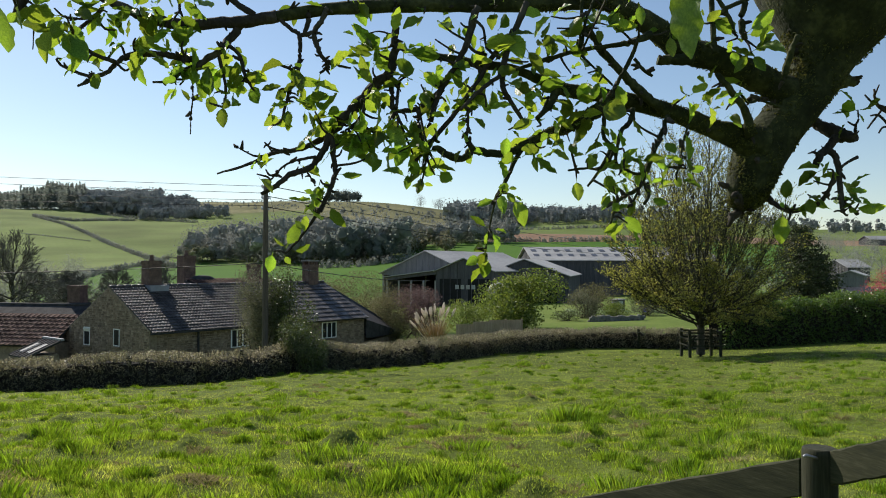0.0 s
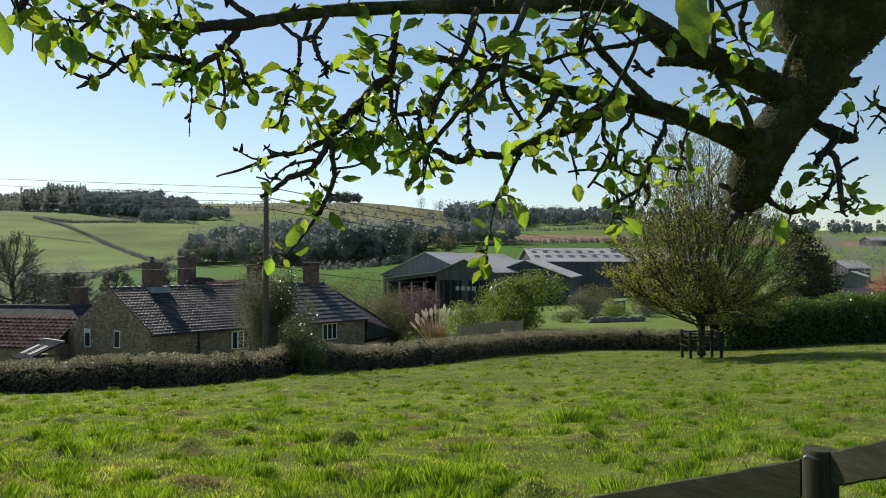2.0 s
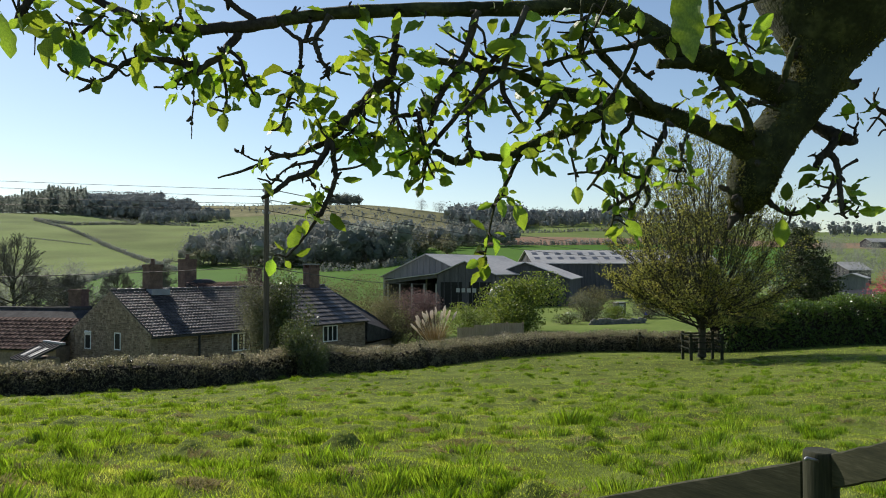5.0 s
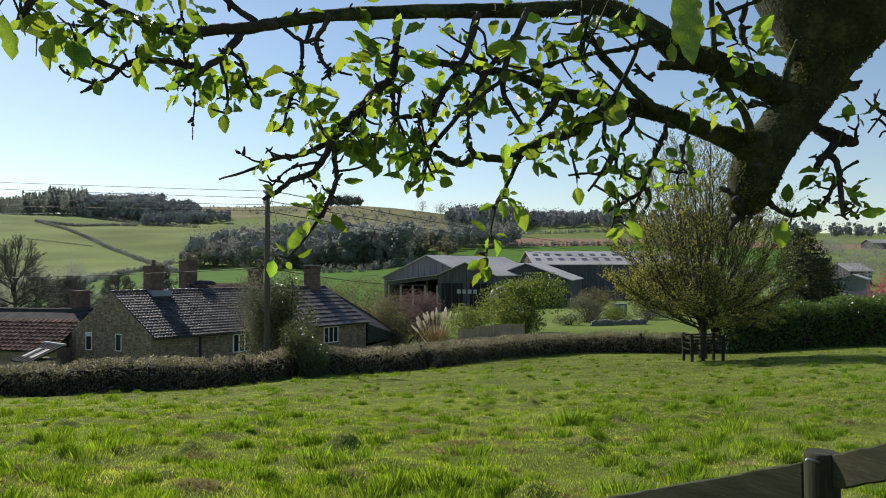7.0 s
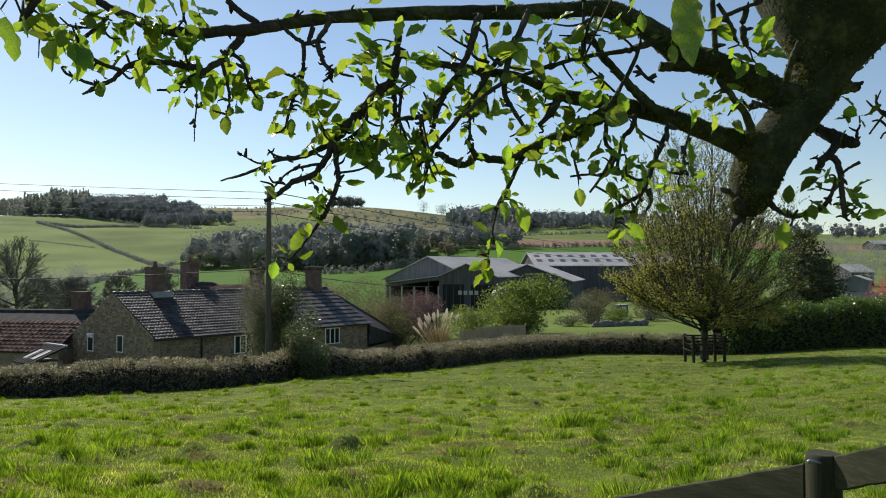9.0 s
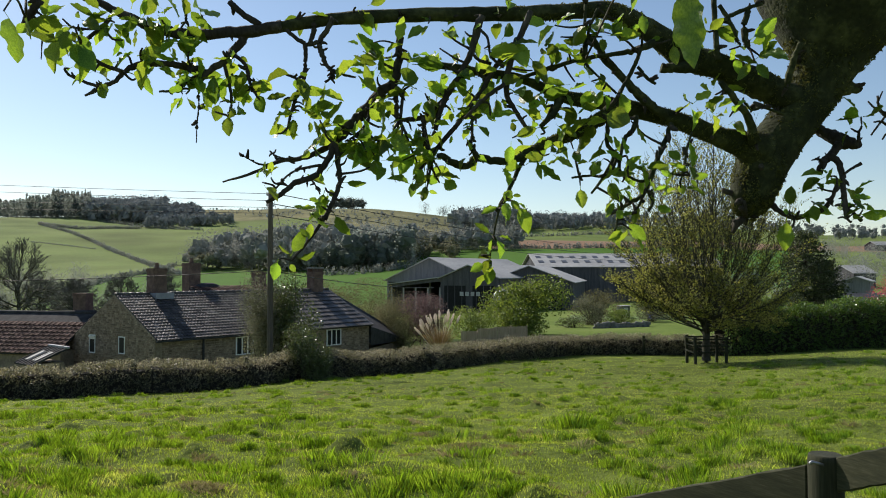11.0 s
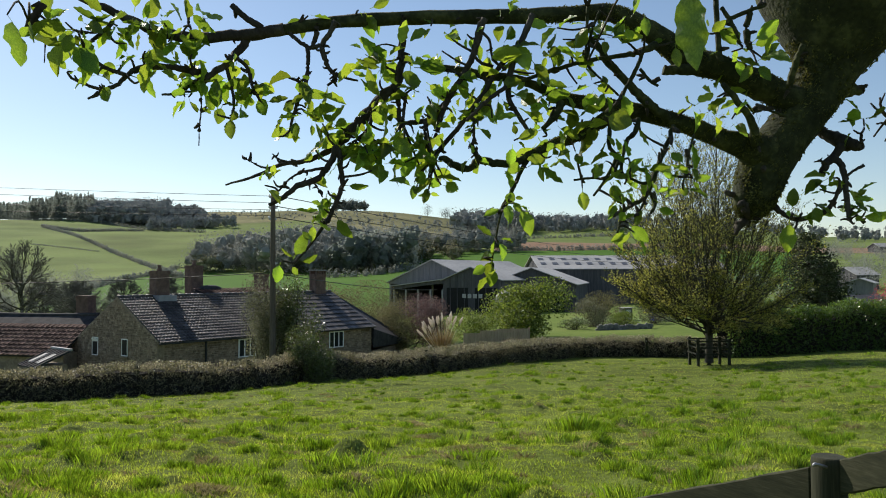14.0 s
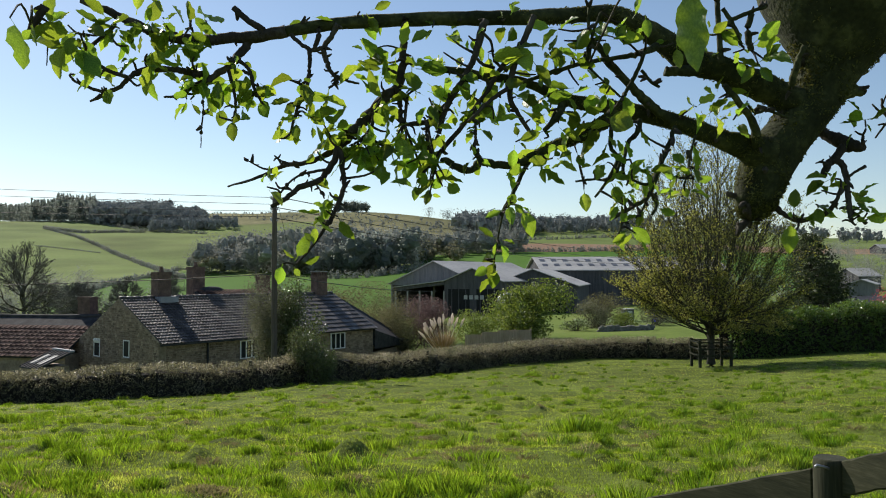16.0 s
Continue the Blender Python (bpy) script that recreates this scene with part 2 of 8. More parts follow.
def slab(corners, thick):
    """A flat piece from the corners of its top face, thick downwards."""
    bm = bmesh.new()
    top = [bm.verts.new(c) for c in corners]
    low = [bm.verts.new(Vector(c) - Vector((0, 0, thick))) for c in corners]
    bm.faces.new(top)
    bm.faces.new(low[::-1])
    k = len(corners)
    for i in range(k):
        bm.faces.new((top[i], low[i], low[(i + 1) % k], top[(i + 1) % k]))
    bmesh.ops.recalc_face_normals(bm, faces=bm.faces)
    return bm


def smooth_path(rows, steps):
    """A smooth curve through rows of (x, y, z, radius)."""
    p = np.array([tuple(r) for r in rows], float)
    p = np.vstack([2 * p[0] - p[1], p, 2 * p[-1] - p[-2]])
    out = []
    for i in range(1, len(p) - 2):
        a, b, c, d = p[i - 1:i + 3]
        for s in np.arange(steps) / steps:
            out.append(0.5 * ((2 * b) + (c - a) * s + (2 * a - 5 * b + 4 * c - d) * s * s + (3 * b - 3 * c + d - a) * s ** 3))
    out.append(p[-2])
    return np.array(out)


def tube(bm, rows, steps=4, sides=7, lumpy=0.0, kink=0.0, seed=0):
    """A tapering limb along a path, with closed ends and, if lumpy, an uneven skin."""
    path = smooth_path(rows, steps) if steps > 1 else np.array([tuple(r) for r in rows], float)
    rng = np.random.default_rng(seed + len(rows) * 13)
    if kink:
        path[1:-1, :3] += rng.normal(0, 1, (len(path) - 2, 3)) * np.minimum(path[1:-1, 3:4], 0.012) * kink
    grain = max(float(np.percentile(path[:, 3], 70)), 0.004)
    rings = []
    for i, (x, y, z, r) in enumerate(path):
        here = Vector((x, y, z))
        ahead = Vector(path[min(i + 1, len(path) - 1)][:3]) - Vector(path[max(i - 1, 0)][:3])
        turn = ahead.to_track_quat("Z", "Y")
        ring = []
        for k in range(sides):
            a = 2 * math.pi * k / sides
            spoke = turn @ Vector((math.cos(a), math.sin(a), 0))
            rr = r
            if lumpy:
                q = here + spoke * r
                rr *= 1 + lumpy * (2.2 * noise.noise(q * (0.7 / grain)) + 1.3 * noise.noise(q * (2.1 / grain)))
            ring.append(bm.verts.new(here + spoke * rr))
        rings.append(ring)
    for a, b in zip(rings, rings[1:]):
        for k in range(sides):
            f = bm.faces.new((a[k], a[(k + 1) % sides], b[(k + 1) % sides], b[k]))
            f.smooth = True
    bm.faces.new(rings[0][::-1])
    bm.faces.new(rings[-1])
    return path


def sheet(name, verts, faces, material, parent=None, smooth=False):
    """A mesh object from arrays: verts (n, 3), faces (m, 3 or 4)."""
    verts, faces = np.asarray(verts, np.float32), np.asarray(faces, np.int32)
    me = bpy.data.meshes.new(name)
    k = faces.shape[1]
    me.vertices.add(len(verts))
    me.vertices.foreach_set("co", verts.ravel())
    me.loops.add(faces.size)
    me.loops.foreach_set("vertex_index", faces.ravel())
    me.polygons.add(len(faces))
    me.polygons.foreach_set("loop_start", np.arange(len(faces), dtype=np.int32) * k)
    me.polygons.foreach_set("use_smooth", np.full(len(faces), smooth))
    me.update(calc_edges=True)
    return hang(name, me, material, parent)


def leaf_cloud(centres, size, rng, slim=0.55, flat=0.0):
    """Small four-cornered leaves at the centres, turned at random. Returns verts and faces."""
    n = len(centres)
    a = rng.normal(size=(n, 3))
    a[:, 2] *= 1 - flat
    a /= np.linalg.norm(a, axis=1, keepdims=True)
    b = np.cross(a, rng.normal(size=(n, 3)))
    b /= np.linalg.norm(b, axis=1, keepdims=True) + 1e-9
    s = (size * rng.uniform(0.6, 1.3, n))[:, None]
    c = np.asarray(centres)
    v = np.stack([c - a * s * 0.5, c + b * s * slim * 0.5, c + a * s * 0.5, c - b * s * slim * 0.5], 1).reshape(-1, 3)
    return v, np.arange(4 * n).reshape(n, 4)


def blob_points(n, rng, lobes=7, inner=0.55):
    """Points in an uneven crown of unit size that stands on z = 0 and reaches z = 1."""
    cs = rng.normal(size=(lobes, 3))
    cs = cs / np.linalg.norm(cs, axis=1, keepdims=True) * rng.uniform(0.15, 0.32, (lobes, 1)) + (0, 0, 0.5)
    which = rng.integers(0, lobes, n)
    d = rng.normal(size=(n, 3))
    d /= np.linalg.norm(d, axis=1, keepdims=True)
    r = rng.uniform(inner, 1.0, (n, 1)) * rng.uniform(0.16, 0.26, lobes)[which][:, None]
    p = cs[which] + d * r
    p[:, :2] -= p[:, :2].mean(0)
    p[:, :2] /= 2 * np.percentile(np.abs(p[:, :2]), 98)
    low, top = np.percentile(p[:, 2], (1, 99.5))
    p[:, 2] = np.clip((p[:, 2] - low) / (top - low), 0.0, 1.03)
    return p


# ---- the land ----
SPAN = (-784, -484, -184, 116, 416, 784)  # bearings of the profiles below, in thousandths of 1.358
LAND = {
    -40: (2.4, 2.4, 2.4, 2.4, 2.4, 2.4),
    0: (0.25, 0.25, 0.25, 0.25, 0.25, 0.25),
    5: (0.03, 0.03, 0.03, 0.03, 0.05, 0.1),
    12: (-0.75, -0.75, -0.72, -0.68, -0.62, -0.5),
    20: (-1.9, -1.8, -1.65, -1.5, -1.45, -1.2),
    27: (-2.83, -2.65, -2.3, -2.1, -2.1, -1.75),
    34: (-3.6, -3.5, -3.0, -2.66, -2.55, -2.2),
    44: (-5.4, -5.4, -4.3, -3.2, -3.2, -2.7),
    62: (-5.9, -5.9, -5.6, -3.5, -3.4, -3.2),
    90: (-6, -6, -5.4, -3.9, -3.5, -3.4),
    140: (-5.5, -5.0, -4.8, -4.2, -4, -3.6),
    200: (-3.4, -2.6, -2.2, -1.5, -1.6, -1.8),
    300: (0.5, 0.8, 2.2, 6.5, 6.8, 5),
    400: (11, 9, 9.5, 13.5, 14, 11.5),
    550: (34, 28, 28, 29, 28.5, 22),
    700: (53, 49, 51, 44, 42, 31),
    900: (66, 73, 77, 60, 50, 40),
    1300: (70, 78, 84, 66, 58, 58),
    4000: (60, 60, 60, 60, 60, 60),
}
L_D = np.array(sorted(LAND))
L_U = np.array(SPAN) / 1358.0
L_Z = np.array([LAND[d] for d in sorted(LAND)], float)


def ease_table(x, xs, ys):
    """Smooth interpolation of the rows ys at the places xs: cubic with limited slopes."""
    x = np.clip(x, xs[0], xs[-1])
    i = np.clip(np.searchsorted(xs, x) - 1, 0, len(xs) - 2)
    h = np.diff(xs)
    s = np.diff(ys, axis=0) / h.reshape(-1, *([1] * (ys.ndim - 1)))
    m = np.zeros_like(ys)
    m[1:-1] = np.where(s[1:] * s[:-1] > 0, 2 * s[1:] * s[:-1] / (s[1:] + s[:-1] + 1e-12), 0)
    m[0], m[-1] = s[0], s[-1]
    t = ((x - xs[i]) / h[i]).reshape(-1, *([1] * (ys.ndim - 1)))
    hh = h[i].reshape(-1, *([1] * (ys.ndim - 1)))
    return (2 * t ** 3 - 3 * t ** 2 + 1) * ys[i] + (t ** 3 - 2 * t ** 2 + t) * hh * m[i] + (-2 * t ** 3 + 3 * t ** 2) * ys[i + 1] + (t ** 3 - t ** 2) * hh * m[i + 1]


HUMPS = [(math.cos(a) * k, math.sin(a) * k * 0.8, p) for a, k, p in ((0.2, 5.1, 0.3), (1.1, 7.3, 1.9), (2.0, 6.1, 4.0), (2.7, 8.9, 2.2), (0.7, 10.7, 5.1), (1.7, 4.1, 0.9), (2.4, 12.3, 3.3))]


def land(x, y):
    """Height of the ground, for arrays or numbers."""
    x, y = np.atleast_1d(np.asarray(x, float)), np.atleast_1d(np.asarray(y, float))
    rows = ease_table(y, L_D, L_Z)
    u = np.clip(x / np.maximum(y, 14.0), L_U[0], L_U[-1])
    i = np.clip(np.searchsorted(L_U, u) - 1, 0, len(L_U) - 2)
    t = (u - L_U[i]) / (L_U[i + 1] - L_U[i])
    t = t * t * (3 - 2 * t)
    k = np.arange(len(x))
    z = rows[k, i] * (1 - t) + rows[k, i + 1] * t
    near = np.clip(1 - y / 60, 0, 1)
    hump = np.zeros_like(z)
    for k, (ax, ay, ph) in enumerate(HUMPS):
        hump += np.sin(ax * x + ay * y + ph + 0.9 * np.sin(ay * 0.37 * x - ax * 0.31 * y))
    z += np.clip(1 - y / 48, 0, 1) * 0.03 * np.clip(hump / 2.2, -0.4, 3) ** 3 / (1 + np.abs(hump / 2.2))
    z += near * (0.04 * np.sin(x * 1.9 + 1.3 * np.sin(y * 0.9)) * np.sin(y * 1.7 + 0.8 * np.sin(x * 1.1)) + 0.035 * np.sin(x * 4.7 + y * 2.9) * np.sin(y * 5.3 - x * 1.3))
    z += np.clip((y - 150) / 600, 0, 1) * (1.2 * np.sin(x * 0.021 + 1) * np.sin(y * 0.017) + 0.5 * np.sin(x * 0.06 + y * 0.05))
    return z


def land_at(x, y):
    return float(land(x, y)[0])


def build_ground():
    us = np.concatenate([np.linspace(-1.5, -0.62, 40)[:-1], np.linspace(-0.62, 0.62, 250), np.linspace(0.62, 1.5, 40)[1:]])
    ys = np.concatenate([np.linspace(-40, 0, 14)[:-1], np.linspace(0, 3.4, 10)[:-1], np.geomspace(3.4, 60, 200)[:-1], np.geomspace(60, 4000, 140)])
    uu, yy = np.meshgrid(us, ys)
    xx = uu * (np.maximum(yy, 0) + 3 + 19 * np.clip(np.abs(uu) - 0.62, 0, 1) / 0.88)
    zz = land(xx.ravel(), yy.ravel())
    v = np.stack([xx.ravel(), yy.ravel(), zz], 1)
    nu, ny = len(us), len(ys)
    i = (np.arange(ny - 1)[:, None] * nu + np.arange(nu - 1)[None]).ravel()
    f = np.stack([i, i + 1, i + nu + 1, i + nu], 1)
    ob = sheet("ground", v, f, GRASS_SOIL, smooth=True)
    me = ob.data
    for m in (YARD, CROP, PLOUGH, PASTURE, SCRUB):
        me.materials.append(m)
    c = v[f].mean(1)
    x, y, u = c[:, 0], c[:, 1], c[:, 0] / np.maximum(c[:, 1], 1)
    idx = np.zeros(len(f), int)
    idx[y > hedge_line(x)] = 1
    idx[y > 200] = 4
    right = u > -0.05
    idx[(y > 185) & (y < 400) & right & (u < 0.45)] = 2
    edge = np.interp(u, [-0.54, -0.5, -0.47, -0.433, -0.396, -0.352, -0.3, -0.1], [150, 198, 223, 264, 303, 345, 318, 300])
    idx[(y > 150) & (y < edge) & (u < -0.05)] = 2
    idx[(y >= 408) & (y < 470) & (u > 0.06)] = 3
    idx[(y > 700) & (u > -0.37) & (u < 0.03)] = 5
    idx[(y > 560) & (y <= 700) & (u > -0.17) & (u < 0.03)] = 5
    me.polygons.foreach_set("material_index", idx.astype(np.int32))
    tagged(ob, "rough grass field falling to a valley and hills", "ground", kind="structure")


HEDGE = [(-19.15, 25, -2.71), (-15.24, 26.5, -2.73), (-10.97, 28, -2.78), (-7.79, 30, -2.85), (-4.7, 33, -2.93), (-1.16, 36, -3.08), (2.89, 41, -3.1), (7.14, 45, -3.13), (10.56, 45.5, -3.28), (16.35, 44, -3.15)]
TALL_HEDGE = [(15.45, 44, -3.15), (19.91, 44, -2.96), (25.34, 44, -2.7), (32.85, 44, -2.47)]


def hedge_line(x):
    return np.interp(x, [p[0] for p in HEDGE] + [40], [p[1] for p in HEDGE] + [44.5])


build_ground()


def hedge_run(name, line, high, wide, leaves, size, leaf_mat, core_mat, label, seed=1):
    """A clipped hedge along a line on the ground: a dense twiggy core, coloured dark for the shade inside, with loose
    leaves and shoots.
    """
    rng = np.random.default_rng(seed)
    pts = np.array([p[:2] for p in line])
    seg = np.hypot(*np.diff(pts, axis=0).T)
    dist = np.concatenate([[0], np.cumsum(seg)])

    def spot(s):
        return np.stack([np.interp(s, dist, pts[:, 0]), np.interp(s, dist, pts[:, 1])], 1)
    hd = thing(name, label, "hedge")
    hd.location = (*pts[0], land_at(*pts[0]))
    base = np.array(hd.location)
    n = int(dist[-1] / 0.3)
    s = np.linspace(0, dist[-1], n)
    c = spot(s)
    t = np.gradient(c, axis=0)
    t /= np.linalg.norm(t, axis=1, keepdims=True)
    side = np.stack([t[:, 1], -t[:, 0]], 1)
    prof = [(-0.36, -0.1), (-0.36, 0.5), (-0.3, 0.78), (0.0, 0.82), (0.3, 0.78), (0.36, 0.5), (0.36, -0.1)]
    hs = high * (1 + 0.04 * np.sin(s * 0.9) + 0.04 * np.sin(s * 2.7 + 1) + 0.04 * rng.normal(size=n))
    v = []
    for a, b in prof:
        xy = c + side * (a * wide + rng.normal(0, 0.05, n))[:, None]
        v.append(np.stack([xy[:, 0], xy[:, 1], land(c[:, 0], c[:, 1]) + b * hs], 1))
    v = np.stack(v, 1)
    k = len(prof)
    i = (np.arange(n - 1)[:, None] * k + np.arange(k - 1)[None]).ravel()
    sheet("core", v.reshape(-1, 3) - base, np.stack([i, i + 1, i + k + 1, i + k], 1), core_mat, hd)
    s = rng.uniform(0, dist[-1], leaves)
    c = spot(s)
    ii = np.clip((s / dist[-1] * (n - 1)).astype(int), 0, n - 1)
    w = rng.uniform(0, 1, leaves)
    h = np.where(w < 0.55, rng.uniform(0.02, 1.0, leaves), 0.84 + 0.26 * rng.random(leaves) ** 1.6) * hs[ii]
    off = np.where(w < 0.4, -0.5, np.where(w < 0.55, 0.5, 0)) * wide + rng.normal(0, 0.08, leaves) + np.where(w >= 0.55, rng.uniform(-0.5, 0.5, leaves) * wide, 0)
    off *= np.where(rng.random(leaves) < 0.85, 1, 1.08)
    xy = c + side[ii] * (-off)[:, None]
    cent = np.stack([xy[:, 0], xy[:, 1], land(c[:, 0], c[:, 1]) + h], 1) - base
    hold = np.sin(s * 9.1 + 2 * np.sin(h * 7)) * np.sin(h * 11 + 1.5 * np.sin(s * 5.3)) + rng.normal(0, 0.35, leaves)
    cent = cent[(hold > -0.35) | (h > 0.95 * hs[ii])]
    lv, lf = leaf_cloud(cent, size, rng)
    ob = sheet("leaves", lv, lf, leaf_mat, hd)
    tagged(ob, kind="stuff")
    m = leaves // 6
    s = rng.uniform(0, dist[-1], m)
    c = spot(s) + rng.uniform(-0.52, 0.52, (m, 2)) * wide
    z = land(c[:, 0], c[:, 1]) + high * rng.uniform(0.0, 0.92, m)
    a = np.stack([c[:, 0], c[:, 1], z], 1) - base
    b = a + rng.normal(0, 0.1, (m, 3)) + np.stack([0 * z, 0 * z, high * rng.uniform(0.06, 0.24, m)], 1)
    q = rng.normal(size=(m, 3)) * 0.0075
    tv = np.stack([a - q, a + q, b + q * 0.3, b - q * 0.3], 1).reshape(-1, 3)
    tagged(sheet("shoot_growth", tv, np.arange(4 * m).reshape(m, 4), TWIG if leaf_mat is HEDGE_LEAF else core_mat, hd), kind="stuff")
    return hd


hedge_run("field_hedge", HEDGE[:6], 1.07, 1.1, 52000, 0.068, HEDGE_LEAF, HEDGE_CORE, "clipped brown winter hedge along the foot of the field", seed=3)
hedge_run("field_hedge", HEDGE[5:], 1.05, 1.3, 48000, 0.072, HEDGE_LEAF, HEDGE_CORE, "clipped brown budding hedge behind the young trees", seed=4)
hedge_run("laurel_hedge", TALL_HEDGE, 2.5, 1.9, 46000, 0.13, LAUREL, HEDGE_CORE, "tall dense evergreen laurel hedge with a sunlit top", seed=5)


def blades(x, y, high, wide, rng, lie=0.9, toward=None):
    """Bent blades rooted at x, y, as four-cornered faces; toward: the bearing in which each one leans."""
    n = len(x)
    a = rng.uniform(0, 2 * np.pi, n)
    b = rng.uniform(0, 2 * np.pi, n) if toward is None else toward + rng.normal(0, 0.5, n)
    lean = rng.uniform(0.1, lie, n) * high
    base = np.stack([x, y, land(x, y) - 0.008], 1)
    across = np.stack([np.cos(a), np.sin(a), 0 * a], 1) * wide[:, None] * 0.7
    bend = np.stack([np.cos(b), np.sin(b), 0 * b], 1) * lean[:, None]
    up = np.stack([0 * a, 0 * a, high], 1)
    v = np.stack([base - across, base + across, base + across * 0.4 + up * 0.55 + bend * 0.3, base + up + bend], 1)
    return v.reshape(-1, 3), np.arange(4 * n).reshape(n, 4)


def tufts_on_field(rng, k, per, near, far, s0, s1):
    """Blade roots in k clumps: x, y, distance from the clump's middle, the clump's size, and the bearing outwards."""
    ty = near * np.exp(rng.uniform(0, 1, k) ** 0.85 * math.log(far / near))
    tx = rng.uniform(-0.64, 0.64, k) * ty
    ts = s0 + (s1 - s0) * rng.uniform(0, 1, k) ** 2.2
    d = rng.normal(0, 0.52, (k, per, 2))
    x, y = (tx[:, None] + d[:, :, 0] * ts[:, None] * 1.3).ravel(), (ty[:, None] + d[:, :, 1] * ts[:, None]).ravel()
    r = np.hypot(d[:, :, 0], d[:, :, 1]).ravel()
    size = np.repeat(ts / s1, per)
    out = np.arctan2(d[:, :, 1], d[:, :, 0]).ravel()
    keep = y < hedge_line(x) - 0.4
    return x[keep], y[keep], r[keep], size[keep], out[keep]


def clump_blades(rng, spots, per, tall, spread):
    """Blade roots for tussocks at given spots: rows of x, y, radius; they splay outwards from the middle."""
    sp = np.array(spots)
    k = len(sp)
    d = rng.normal(0, 0.5, (k, per, 2))
    x = (sp[:, 0, None] + d[:, :, 0] * sp[:, 2, None] * spread).ravel()
    y = (sp[:, 1, None] + d[:, :, 1] * sp[:, 2, None]).ravel()
    r = np.hypot(d[:, :, 0], d[:, :, 1]).ravel()
    out = np.arctan2(d[:, :, 1], d[:, :, 0]).ravel()
    high = np.repeat(sp[:, 2], per) * tall * np.clip(1.15 - 0.45 * r, 0.3, 1.2) * rng.uniform(0.55, 1.25, k * per)
    return x, y, high, out


TUSSOCKS = [(-4.43, 8.62, 0.19), (-7.83, 13.49, 0.22), (-1.48, 8.6, 0.18), (-0.79, 8.34, 0.15), (-0.38, 5.8, 0.15), (-0.08, 5.79, 0.17), (0.05, 5.64, 0.12), (1.69, 10.36, 0.26), (1.9, 10.24, 0.15), (0.7, 9.8, 0.13), (2.33, 8.41, 0.1), (2.9, 8.26, 0.12), (3.74, 12.62, 0.15), (-3.04, 8.05, 0.14), (-2.98, 8.28, 0.09), (-2.99, 10.61, 0.14), (-2.1, 7.98, 0.11), (4.97, 10.2, 0.11), (6.2, 15.26, 0.13), (0.31, 19.15, 0.14), (1.55, 18.02, 0.13), (-0.68, 13.54, 0.1), (2.39, 16.09, 0.09), (1.45, 6.76, 0.13), (2.0, 6.36, 0.12), (0.37, 5.51, 0.11), (0.5, 5.58, 0.08), (-1.44, 6.16, 0.12), (-2.37, 5.99, 0.11), (-2.93, 5.95, 0.12), (-4.43, 8.04, 0.11), (3.2, 8.03, 0.08), (-1.78, 16.3, 0.12), (-9.63, 22.23, 0.16), (-4.66, 13.83, 0.12), (4.55, 16.61, 0.11), (5.55, 12.53, 0.09), (6.56, 12.34, 0.08), (4.19, 26.83, 0.14), (-2.39, 12.6, 0.09)]
THATCH = [(-0.77, 6.01, 0.12), (-1.75, 5.63, 0.19), (-1.87, 5.68, 0.11), (-1.0, 8.85, 0.1), (-0.05, 8.69, 0.19), (0.16, 7.88, 0.17), (-0.61, 11.26, 0.2), (0.79, 9.15, 0.15), (0.62, 8.29, 0.11), (-2.85, 7.94, 0.09), (1.61, 10.33, 0.11), (1.93, 10.82, 0.11), (-0.37, 7.42, 0.11), (0.29, 6.37, 0.06), (2.03, 8.68, 0.09), (-2.91, 10.44, 0.09), (-0.34, 9.49, 0.14), (-0.62, 8.6, 0.09), (0.61, 11.5, 0.08), (3.84, 13.12, 0.08), (-1.38, 7.56, 0.08)]


